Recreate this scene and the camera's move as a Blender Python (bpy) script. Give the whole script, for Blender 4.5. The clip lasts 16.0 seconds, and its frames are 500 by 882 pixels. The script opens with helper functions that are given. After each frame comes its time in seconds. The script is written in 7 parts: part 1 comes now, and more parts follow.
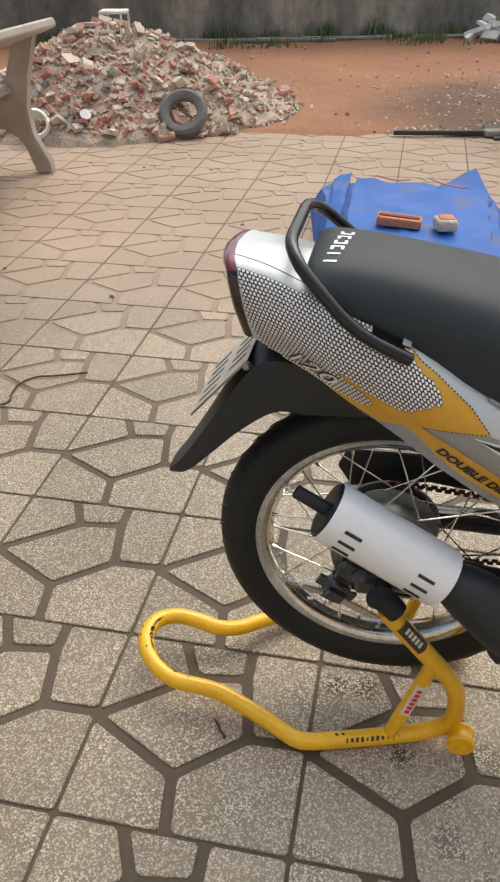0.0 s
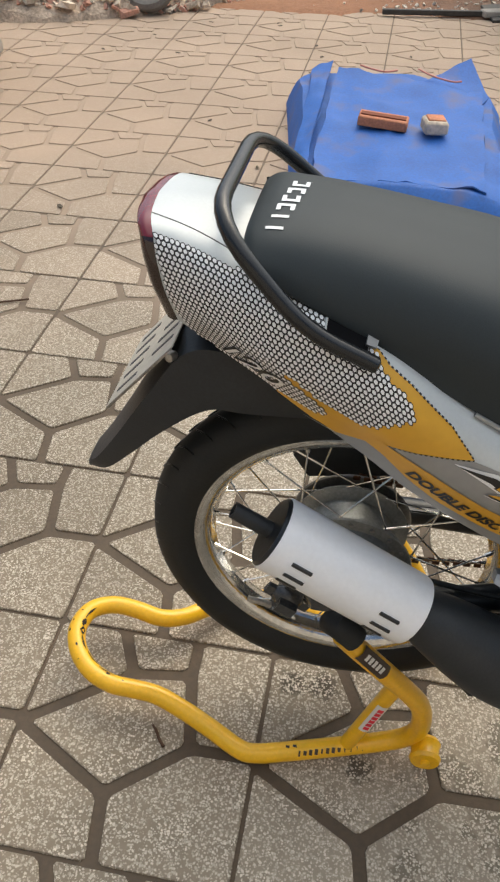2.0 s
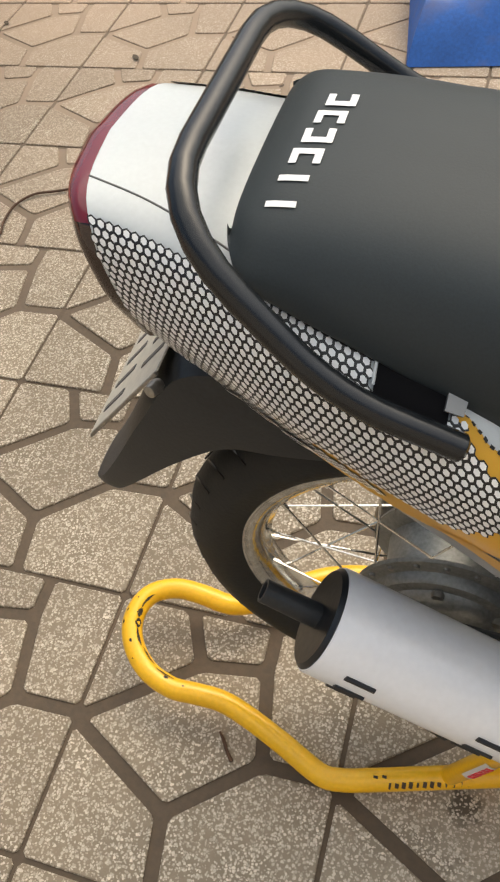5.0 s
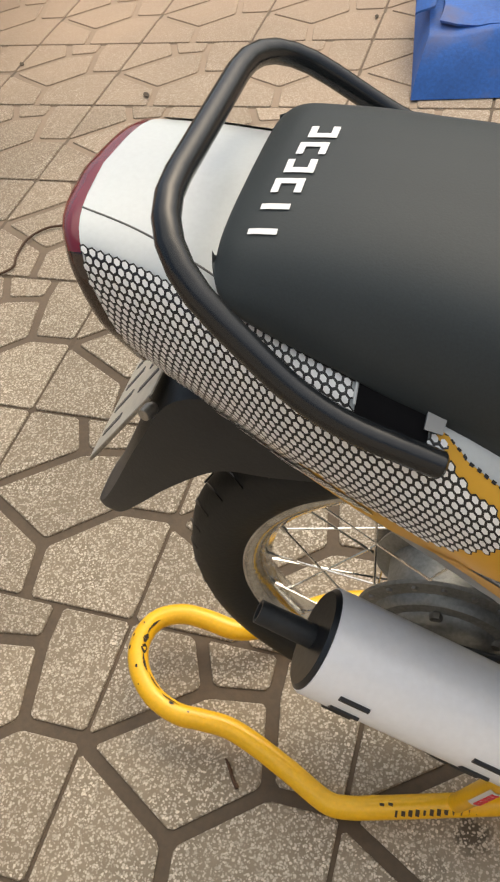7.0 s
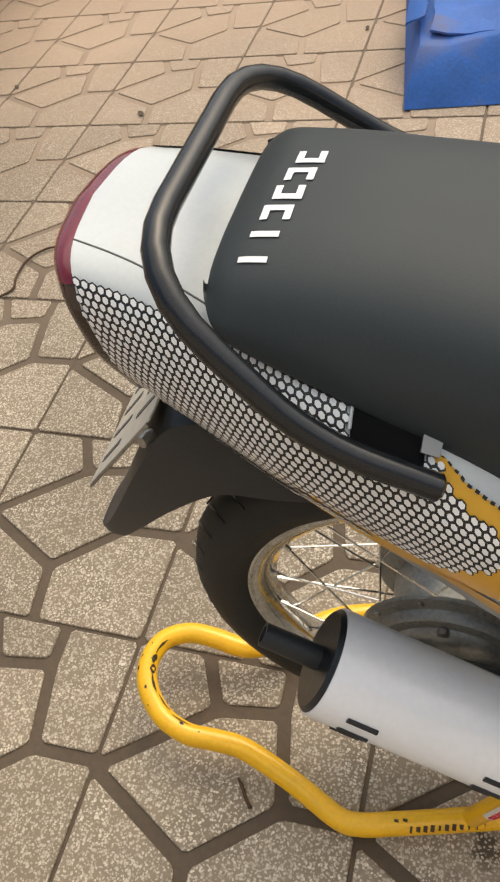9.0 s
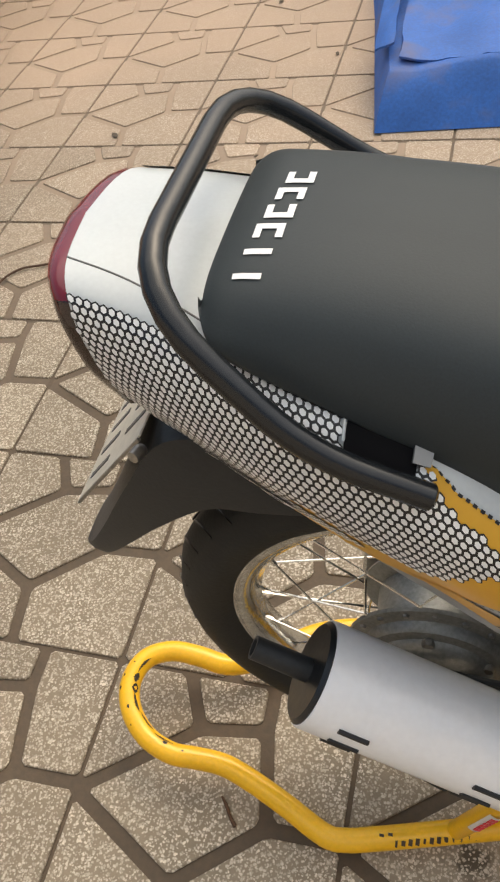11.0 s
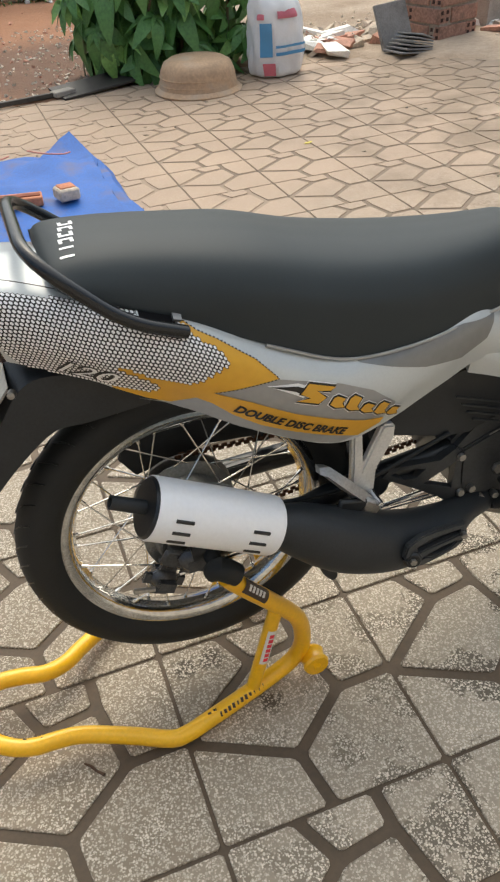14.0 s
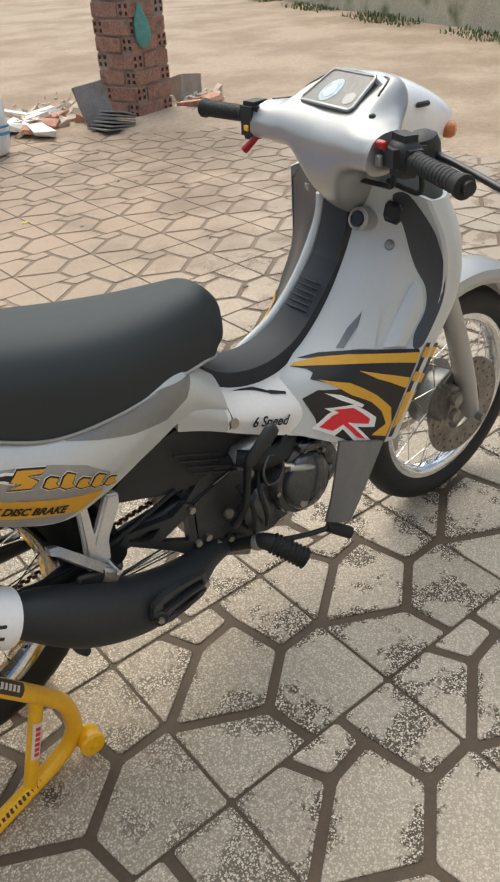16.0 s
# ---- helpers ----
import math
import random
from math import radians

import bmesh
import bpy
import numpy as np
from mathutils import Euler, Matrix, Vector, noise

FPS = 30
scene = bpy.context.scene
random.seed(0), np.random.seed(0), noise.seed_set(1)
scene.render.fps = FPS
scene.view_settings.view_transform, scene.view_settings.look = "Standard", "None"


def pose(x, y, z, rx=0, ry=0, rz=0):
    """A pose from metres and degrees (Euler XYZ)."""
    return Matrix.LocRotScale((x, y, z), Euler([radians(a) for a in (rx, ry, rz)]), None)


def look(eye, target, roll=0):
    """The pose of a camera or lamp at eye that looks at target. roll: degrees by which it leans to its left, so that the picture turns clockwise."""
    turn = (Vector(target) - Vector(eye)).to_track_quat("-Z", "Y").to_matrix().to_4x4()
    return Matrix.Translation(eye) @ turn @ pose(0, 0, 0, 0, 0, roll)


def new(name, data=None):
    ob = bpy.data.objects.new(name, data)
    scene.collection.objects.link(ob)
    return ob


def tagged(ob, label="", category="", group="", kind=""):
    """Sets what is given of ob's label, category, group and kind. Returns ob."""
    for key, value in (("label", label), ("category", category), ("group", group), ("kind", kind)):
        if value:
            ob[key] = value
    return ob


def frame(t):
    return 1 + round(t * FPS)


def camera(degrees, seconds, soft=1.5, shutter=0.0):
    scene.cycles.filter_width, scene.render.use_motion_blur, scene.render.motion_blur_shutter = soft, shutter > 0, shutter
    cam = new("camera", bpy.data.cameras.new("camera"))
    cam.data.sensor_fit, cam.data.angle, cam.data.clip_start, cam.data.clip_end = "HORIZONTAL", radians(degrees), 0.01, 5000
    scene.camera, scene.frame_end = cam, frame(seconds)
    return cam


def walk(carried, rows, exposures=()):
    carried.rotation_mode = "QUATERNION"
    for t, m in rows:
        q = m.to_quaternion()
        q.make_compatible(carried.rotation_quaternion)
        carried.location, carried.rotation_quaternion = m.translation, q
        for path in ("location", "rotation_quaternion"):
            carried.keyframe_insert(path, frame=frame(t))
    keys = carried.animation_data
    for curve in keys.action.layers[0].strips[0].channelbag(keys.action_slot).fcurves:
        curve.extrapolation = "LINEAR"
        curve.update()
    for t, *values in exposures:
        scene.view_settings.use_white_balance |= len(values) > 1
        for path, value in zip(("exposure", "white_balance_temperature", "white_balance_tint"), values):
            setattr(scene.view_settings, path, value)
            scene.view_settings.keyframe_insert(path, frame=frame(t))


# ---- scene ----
from mathutils.bvhtree import BVHTree

cam = camera(35.6, 16.0, soft=2.2)
PATH = [
    (0, (0.476, -1.057, 1.244), (0.141, 0.57, 0.129), -0.4),
    (0.5, (0.478, -1.051, 1.243), (0.209, 0.576, 0.111), -0.4),
    (1, (0.472, -1.034, 1.24), (0.291, 0.586, 0.082), -0.8),
    (1.5, (0.463, -0.939, 1.22), (0.323, 0.626, -0.018), 0.9),
    (2, (0.485, -0.791, 1.225), (0.23, 0.681, -0.105), 1.1),
    (2.3, (0.45, -0.695, 1.199), (0.138, 0.711, -0.189), -1.4),
    (2.5, (0.425, -0.619, 1.176), (0.076, 0.725, -0.263), -3.8),
    (3, (0.446, -0.496, 1.15), (0.029, 0.698, -0.399), -8.0),
    (3.5, (0.505, -0.433, 1.135), (0.044, 0.691, -0.454), -9.9),
    (4, (0.499, -0.438, 1.135), (-0.018, 0.658, -0.456), -11.4),
    (4.2, (0.495, -0.436, 1.138), (-0.028, 0.641, -0.464), -11.7),
    (6.5, (0.527, -0.438, 1.145), (-0.059, 0.682, -0.405), -14.1),
    (7, (0.525, -0.442, 1.146), (-0.068, 0.689, -0.394), -13.8),
    (7.5, (0.527, -0.449, 1.147), (-0.077, 0.687, -0.385), -13.8),
    (8, (0.528, -0.449, 1.148), (-0.087, 0.687, -0.379), -14.5),
    (8.5, (0.529, -0.438, 1.148), (-0.088, 0.698, -0.378), -15.2),
    (9, (0.529, -0.432, 1.151), (-0.082, 0.714, -0.371), -15.9),
    (9.2, (0.531, -0.427, 1.152), (-0.078, 0.724, -0.365), -16.1),
    (11.3, (0.511, -0.453, 1.157), (0.003, 0.777, -0.336), -12.2),
    (11.5, (0.473, -0.479, 1.15), (0.06, 0.809, -0.322), -10.6),
    (12, (0.455, -0.55, 1.165), (0.213, 0.879, -0.213), -7.0),
    (12.5, (0.461, -0.708, 1.191), (0.314, 0.795, -0.119), -6.1),
    (13, (0.432, -0.84, 1.231), (0.453, 0.691, -0.055), -7.6),
    (13.5, (0.317, -0.952, 1.232), (0.588, 0.591, -0.012), -6.3),
    (14, (0.309, -0.992, 1.247), (0.791, 0.528, 0.04), -4.6),
    (14.5, (0.328, -1.019, 1.259), (0.967, 0.464, 0.078), -4.7),
    (15, (0.353, -1.034, 1.267), (1.147, 0.39, 0.109), -4.4),
    (15.5, (0.37, -1.052, 1.274), (1.302, 0.306, 0.14), -3.8),
    (16, (0.38, -1.061, 1.277), (1.391, 0.258, 0.165), -3.3),
]
walk(cam, [(t, look(eye, target, roll)) for t, eye, target, roll in PATH],
     [(0, 0, 6300, 4), (1.5, 0, 6300, 3), (3.0, 0.03, 6400, 4), (3.5, 0.13, 6450, 4), (4.2, 0.12, 6600, 4), (6.5, 0.06, 6850, 5), (9.0, 0.05, 6850, 5), (11.5, 0.04, 6750, 5), (12.5, 0.04, 6600, 4), (13.5, 0.07, 6350, 3), (14.5, 0.22, 6300, 2), (16, 0.10, 6250, 3)])

# ---------------------------------------------------------------- light
world = bpy.data.worlds.new("sky")
scene.world = world
world.use_nodes = True
wn, wl = world.node_tree.nodes, world.node_tree.links
wn.clear()
sky = wn.new("ShaderNodeTexSky")
sky.sky_type = "NISHITA"
sky.sun_disc = False
sky.sun_elevation, sky.sun_rotation = radians(55), radians(15)
sky.air_density, sky.dust_density, sky.ozone_density = 1.0, 6.0, 0.6
bg = wn.new("ShaderNodeBackground")
bg.inputs["Strength"].default_value = 0.17
world_out = wn.new("ShaderNodeOutputWorld")
wl.new(sky.outputs["Color"], bg.inputs["Color"])
wl.new(bg.outputs["Background"], world_out.inputs["Surface"])
sun = new("sun", bpy.data.lights.new("sun", "SUN"))
sun.data.energy, sun.data.angle, sun.data.color = 1.3, radians(100), (1.0, 0.95, 0.88)
sun.matrix_world = look((0.9, 0.9, 4.2), (0.4, 0.2, 0))


# ---------------------------------------------------------------- material kit
def mat(name, color, rough=0.5, metal=0.0, vary=0.12, scale=6.0, fine=90.0, bump=0.15, dirt=None, dirt_amount=0.0, coat=0.0, depth=0.002, spec=0.5):
    """A surface with two scales of variation, a fine relief and optional dirt blotches."""
    m = bpy.data.materials.new(name)
    m.use_nodes = True
    n, l = m.node_tree.nodes, m.node_tree.links
    b = n["Principled BSDF"]
    co = n.new("ShaderNodeTexCoord").outputs["Object"]
    big, small = n.new("ShaderNodeTexNoise"), n.new("ShaderNodeTexNoise")
    for tex, s, d in ((big, scale, 4), (small, fine, 3)):
        tex.inputs["Scale"].default_value, tex.inputs["Detail"].default_value = s, d
        l.new(co, tex.inputs["Vector"])
    add = n.new("ShaderNodeMath")
    add.operation = "ADD"
    l.new(big.outputs["Fac"], add.inputs[0])
    l.new(small.outputs["Fac"], add.inputs[1])
    ramp = n.new("ShaderNodeMapRange")
    ramp.inputs["From Min"].default_value, ramp.inputs["From Max"].default_value = 0.7, 1.3
    ramp.inputs["To Min"].default_value, ramp.inputs["To Max"].default_value = 1 - vary, 1 + vary
    l.new(add.outputs[0], ramp.inputs["Value"])
    mul = n.new("ShaderNodeMix")
    mul.data_type, mul.blend_type = "RGBA", "MULTIPLY"
    mul.inputs["Factor"].default_value = 1
    mul.inputs["A"].default_value = (*color, 1)
    l.new(ramp.outputs[0], mul.inputs["B"])
    out = mul.outputs["Result"]
    if dirt:
        mask = n.new("ShaderNodeMapRange")
        mask.inputs["From Min"].default_value, mask.inputs["From Max"].default_value = 0.62 - dirt_amount * 0.3, 0.72
        l.new(big.outputs["Fac"], mask.inputs["Value"])
        mix = n.new("ShaderNodeMix")
        mix.data_type = "RGBA"
        l.new(mask.outputs[0], mix.inputs["Factor"])
        l.new(out, mix.inputs["A"])
        mix.inputs["B"].default_value = (*dirt, 1)
        out = mix.outputs["Result"]
    l.new(out, b.inputs["Base Color"])
    rr = n.new("ShaderNodeMapRange")
    rr.inputs["To Min"].default_value, rr.inputs["To Max"].default_value = max(0.02, rough * 0.85), min(1, rough * 1.15)
    l.new(small.outputs["Fac"], rr.inputs["Value"])
    l.new(rr.outputs[0], b.inputs["Roughness"])
    b.inputs["Metallic"].default_value = metal
    b.inputs["Coat Weight"].default_value = coat
    b.inputs["Coat Roughness"].default_value = 0.08
    b.inputs["Specular IOR Level"].default_value = spec
    if bump:
        bp = n.new("ShaderNodeBump")
        bp.inputs["Strength"].default_value, bp.inputs["Distance"].default_value = bump, depth
        l.new(small.outputs["Fac"], bp.inputs["Height"])
        l.new(bp.outputs["Normal"], b.inputs["Normal"])
    return m


def node(n, kind, **values):
    made = n.new(kind)
    for key, value in values.items():
        made.inputs[key.replace("_", " ")].default_value = value
    return made


# ---------------------------------------------------------------- mesh kit
def catmull(points, per=6, closed=False):
    """A smooth line of points through the given ones."""
    p = [np.array(q, float) for q in points]
    count = len(p)
    out = []
    for i in range(count if closed else count - 1):
        if closed:
            a, b, c, d = p[(i - 1) % count], p[i], p[(i + 1) % count], p[(i + 2) % count]
        else:
            b, c = p[i], p[i + 1]
            a = p[i - 1] if i else 2 * b - c
            d = p[i + 2] if i + 2 < count else 2 * c - b
        for k in range(per):
            t = k / per
            out.append(0.5 * (2 * b + (c - a) * t + (2 * a - 5 * b + 4 * c - d) * t**2 + (3 * b - a - 3 * c + d) * t**3))
    if not closed:
        out.append(p[-1])
    return out


def loft(rings, caps=True, closed=True, wrap=False, bm=None):
    """Skin over rings of points with equal counts."""
    bm = bm or bmesh.new()
    rows = [[bm.verts.new(tuple(q)) for q in ring] for ring in rings]
    n = len(rows[0])
    pairs = list(zip(rows, rows[1:])) + ([(rows[-1], rows[0])] if wrap else [])
    for a, b in pairs:
        for i in range(n if closed else n - 1):
            j = (i + 1) % n
            bm.faces.new((a[i], a[j], b[j], b[i]))
    if caps and closed and not wrap:
        bm.faces.new(rows[0][::-1])
        bm.faces.new(rows[-1])
    bmesh.ops.recalc_face_normals(bm, faces=bm.faces)
    return bm


def tube(points, r, n=12, per=6, closed=False, smooth=True, bm=None):
    """A round bar along points; r may be a list, one for each point."""
    radii = list(r) if isinstance(r, (list, tuple)) else [r] * len(points)
    line = [(*q, w) for q, w in zip(points, radii)]
    line = catmull(line, per, closed) if smooth and len(points) > 2 else [np.array(q, float) for q in line]
    rings, up = [], None
    count = len(line)
    for i, q in enumerate(line):
        a = line[(i - 1) % count] if closed or i else q
        b = line[(i + 1) % count] if closed or i + 1 < count else q
        d = Vector(b[:3] - a[:3]).normalized()
        if up is None:
            up = Vector((0, 0, 1)) if abs(d.z) < 0.9 else Vector((1, 0, 0))
        side = d.cross(up).normalized()
        up = side.cross(d).normalized()
        c = Vector(q[:3])
        rings.append([c + (side * math.cos(2 * math.pi * k / n) + up * math.sin(2 * math.pi * k / n)) * float(q[3]) for k in range(n)])
    return loft(rings, caps=not closed, wrap=closed, bm=bm)


def lathe(profile, centre, axis, n=48, bm=None, closed=False):
    """A turned body: profile of (radius, distance along the axis)."""
    q = Vector(axis).to_track_quat("Z", "Y").to_matrix()
    c = Vector(centre)
    rings = [[c + q @ Vector((max(r, 1e-4) * math.cos(2 * math.pi * k / n), max(r, 1e-4) * math.sin(2 * math.pi * k / n), h)) for k in range(n)] for r, h in profile]
    return loft(rings, caps=not closed, wrap=closed, bm=bm)


def box(centre, size, turn=(0, 0, 0), bevel=0.003, bm=None, segments=1):
    own = bmesh.new()
    bmesh.ops.create_cube(own, size=1)
    bmesh.ops.scale(own, vec=size, verts=own.verts)
    if bevel:
        bmesh.ops.bevel(own, geom=own.edges[:], offset=bevel, segments=segments, affect="EDGES")
    own.transform(pose(*centre, *turn))
    return merge(bm, own)


def merge(bm, own):
    if bm is None:
        return own
    keep = bpy.data.meshes.new("keep")
    own.to_mesh(keep)
    own.free()
    bm.from_mesh(keep)
    bpy.data.meshes.remove(keep)
    return bm


def slab(outline, place, thick, bevel=0.0, bm=None):
    """A plate: a flat outline of (a, b) put into space by place(a, b, depth)."""
    own = bmesh.new()
    front = [own.verts.new(place(a, b, 0)) for a, b in outline]
    back = [own.verts.new(place(a, b, thick)) for a, b in outline]
    own.faces.new(front)
    own.faces.new(back[::-1])
    for i in range(len(outline)):
        j = (i + 1) % len(outline)
        own.faces.new((front[i], back[i], back[j], front[j]))
    bmesh.ops.recalc_face_normals(own, faces=own.faces)
    if bevel:
        bmesh.ops.bevel(own, geom=own.edges[:], offset=bevel, segments=2, affect="EDGES")
    return merge(bm, own)


def part(name, bm, material, parent=None, label="", flat=False):
    """One mesh object, in place; under a thing or under a part."""
    me = bpy.data.meshes.new(name)
    bm.to_mesh(me)
    bm.free()
    me.materials.append(material)
    if not flat:
        me.shade_smooth()
        me.set_sharp_from_angle(angle=radians(38))
    ob = new(name, me)
    if parent:
        ob.parent = parent
        if not parent.parent:
            ob.matrix_parent_inverse = parent.matrix_basis.inverted()
    if label:
        tagged(ob, label)
    return ob


def thing(name, place, label, category, group=""):
    """The Empty at a thing's base that holds its parts."""
    ob = new(name)
    ob.location = place
    ob.empty_display_size = 0.1
    return tagged(ob, label, category, group)


# ---------------------------------------------------------------- materials
def terrazzo():
    m = bpy.data.materials.new("terrazzo")
    m.use_nodes = True
    n, l = m.node_tree.nodes, m.node_tree.links
    b = n["Principled BSDF"]
    co = n.new("ShaderNodeNewGeometry").outputs["Position"]
    warp = node(n, "ShaderNodeTexNoise", Scale=170.0, Detail=1.0)
    l.new(co, warp.inputs["Vector"])
    bent = n.new("ShaderNodeMix")
    bent.data_type, bent.blend_type = "RGBA", "LINEAR_LIGHT"
    bent.inputs["Factor"].default_value = 0.0028
    l.new(co, bent.inputs["A"])
    l.new(warp.outputs["Color"], bent.inputs["B"])
    chips = node(n, "ShaderNodeTexVoronoi", Scale=250.0)
    l.new(bent.outputs["Result"], chips.inputs["Vector"])
    pick = n.new("ShaderNodeSeparateColor")
    l.new(chips.outputs["Color"], pick.inputs[0])
    wear = node(n, "ShaderNodeTexNoise", Scale=7.5, Detail=4.0, Roughness=0.6)
    film = node(n, "ShaderNodeTexNoise", Scale=60.0, Detail=3.0)
    broad = node(n, "ShaderNodeTexNoise", Scale=1.1, Detail=3.0)
    for tex in (wear, film, broad):
        l.new(co, tex.inputs["Vector"])

    def math_node(kind, p, q):
        made = n.new("ShaderNodeMath")
        made.operation = kind
        for k, value in enumerate((p, q)):
            if isinstance(value, (int, float)):
                made.inputs[k].default_value = value
            else:
                l.new(value, made.inputs[k])
        return made.outputs[0]

    def blend(factor, p, q, kind="MIX"):
        made = n.new("ShaderNodeMix")
        made.data_type, made.blend_type = "RGBA", kind
        for key, value in (("Factor", factor), ("A", p), ("B", q)):
            if isinstance(value, (int, float)):
                made.inputs[key].default_value = value
            elif isinstance(value, tuple):
                made.inputs[key].default_value = (*value, 1)
            else:
                l.new(value, made.inputs[key])
        return made.outputs["Result"]

    # the cement skin is worn off in patches and along the edges, where the chips lie bare
    rim = n.new("ShaderNodeAttribute")
    rim.attribute_name = "rim"
    level = math_node("ADD", wear.outputs["Fac"], math_node("MULTIPLY", rim.outputs["Fac"], 0.085))
    # round trodden spots, single or in twos, where the skin has gone
    spots = node(n, "ShaderNodeTexVoronoi", Scale=3.1)
    spots.voronoi_dimensions = "2D"
    l.new(bent.outputs["Result"], spots.inputs["Vector"])
    chosen = n.new("ShaderNodeSeparateColor")
    l.new(spots.outputs["Color"], chosen.inputs[0])
    spot = node(n, "ShaderNodeMapRange", From_Min=0.24, From_Max=0.09, To_Max=0.16)
    l.new(spots.outputs["Distance"], spot.inputs["Value"])
    level = math_node("ADD", level, math_node("MULTIPLY", spot.outputs[0], math_node("GREATER_THAN", chosen.outputs[0], 0.55)))
    bare = node(n, "ShaderNodeMapRange", From_Min=0.56, From_Max=0.605)
    l.new(math_node("ADD", level, math_node("MULTIPLY", math_node("SUBTRACT", film.outputs["Fac"], 0.5), 0.10)), bare.inputs["Value"])
    # dust lies on the paving further north
    xyz = n.new("ShaderNodeSeparateXYZ")
    l.new(co, xyz.inputs[0])
    dust = node(n, "ShaderNodeMapRange", From_Min=0.55, From_Max=2.3, To_Max=0.85)
    l.new(math_node("ADD", xyz.outputs[1], math_node("MULTIPLY", math_node("SUBTRACT", broad.outputs["Fac"], 0.5), 1.6)), dust.inputs["Value"])
    size = math_node("ADD", math_node("MULTIPLY", pick.outputs[0], 0.30), 0.26)
    edge = node(n, "ShaderNodeMapRange", From_Min=0.10, From_Max=-0.04)
    l.new(math_node("SUBTRACT", chips.outputs["Distance"], size), edge.inputs["Value"])
    show = math_node("MULTIPLY", edge.outputs[0], math_node("ADD", math_node("MULTIPLY", bare.outputs[0], 0.24), 0.74))
    skin_tone = blend(film.outputs["Fac"], (0.215, 0.176, 0.128), (0.325, 0.271, 0.20))
    # towards the lane the worn patches are sharp and wide, behind the motorcycle faint
    east = node(n, "ShaderNodeMapRange", From_Min=0.55, From_Max=1.25, To_Min=0.12)
    l.new(math_node("ADD", math_node("SUBTRACT", xyz.outputs[0], math_node("MULTIPLY", xyz.outputs[1], 0.55)), math_node("MULTIPLY", math_node("SUBTRACT", broad.outputs["Fac"], 0.5), 0.8)), east.inputs["Value"])
    worn = math_node("MULTIPLY", bare.outputs[0], east.outputs[0])
    # three old drip stains under the stand
    drips = None
    for x, y, r in ((0.441, -0.048, 0.026), (0.494, -0.045, 0.028), (0.567, -0.180, 0.024)):
        away = n.new("ShaderNodeVectorMath")
        away.operation = "DISTANCE"
        away.inputs[1].default_value = (x, y, 0)
        l.new(bent.outputs["Result"], away.inputs[0])
        drip = node(n, "ShaderNodeMapRange", From_Min=r * 1.25, From_Max=r * 0.55, To_Max=0.95)
        l.new(math_node("ADD", away.outputs["Value"], math_node("MULTIPLY", math_node("SUBTRACT", film.outputs["Fac"], 0.5), 0.03)), drip.inputs["Value"])
        drips = drip.outputs[0] if drips is None else math_node("MAXIMUM", drips, drip.outputs[0])
    worn = math_node("MAXIMUM", worn, drips)
    ground_tone = blend(worn, skin_tone, (0.082, 0.067, 0.047))
    chip_tone = blend(pick.outputs[1], (0.42, 0.368, 0.294), (0.75, 0.67, 0.55))
    stone = blend(show, ground_tone, chip_tone)
    dusty = blend(dust.outputs[0], stone, (0.43, 0.318, 0.230))
    # mud trodden in from the lane
    mud = node(n, "ShaderNodeTexNoise", Scale=2.6, Detail=5.0, Roughness=0.6)
    l.new(co, mud.inputs["Vector"])
    where = node(n, "ShaderNodeMapRange", From_Min=1.7, From_Max=3.4, To_Max=0.30)
    l.new(xyz.outputs[0], where.inputs["Value"])
    smear = node(n, "ShaderNodeMapRange", From_Min=0.60, From_Max=0.80, To_Max=0.75)
    l.new(math_node("ADD", mud.outputs["Fac"], where.outputs[0]), smear.inputs["Value"])
    muddy = node(n, "ShaderNodeMapRange", From_Min=1.5, From_Max=2.2)
    l.new(xyz.outputs[0], muddy.inputs["Value"])
    dusty = blend(math_node("MULTIPLY", smear.outputs[0], muddy.outputs[0]), dusty, (0.235, 0.178, 0.125))
    # tiles darker towards the south-west, behind the motorcycle
    dark_mask = node(n, "ShaderNodeMapRange", From_Min=1.25, From_Max=0.1, To_Max=0.46)
    l.new(math_node("ADD", math_node("ADD", xyz.outputs[0], math_node("MULTIPLY", xyz.outputs[1], 0.8)), math_node("MULTIPLY", broad.outputs["Fac"], 1.1)), dark_mask.inputs["Value"])
    dusty = blend(dark_mask.outputs[0], dusty, (0.45, 0.402, 0.345), "MULTIPLY")
    # paler tiles towards the lane
    pale_east = node(n, "ShaderNodeMapRange", From_Min=1.0, From_Max=2.1, To_Max=0.35)
    l.new(math_node("ADD", math_node("SUBTRACT", xyz.outputs[0], math_node("MULTIPLY", xyz.outputs[1], 0.9)), math_node("MULTIPLY", broad.outputs["Fac"], 0.8)), pale_east.inputs["Value"])
    dusty = blend(math_node("MULTIPLY", pale_east.outputs[0], math_node("SUBTRACT", 1.0, math_node("MULTIPLY", worn, 0.9))), dusty, (0.56, 0.50, 0.42))
    stain = node(n, "ShaderNodeMapRange", From_Min=0.3, From_Max=0.7, To_Min=0.90, To_Max=1.12)
    l.new(broad.outputs["Fac"], stain.inputs["Value"])
    tone = node(n, "ShaderNodeMapRange", To_Min=0.90, To_Max=1.10)
    l.new(n.new("ShaderNodeObjectInfo").outputs["Random"], tone.inputs["Value"])
    l.new(blend(1.0, dusty, math_node("MULTIPLY", tone.outputs[0], stain.outputs[0]), "MULTIPLY"), b.inputs["Base Color"])
    b.inputs["Specular IOR Level"].default_value = 0.22
    rough = node(n, "ShaderNodeMapRange", To_Min=0.55, To_Max=0.82)
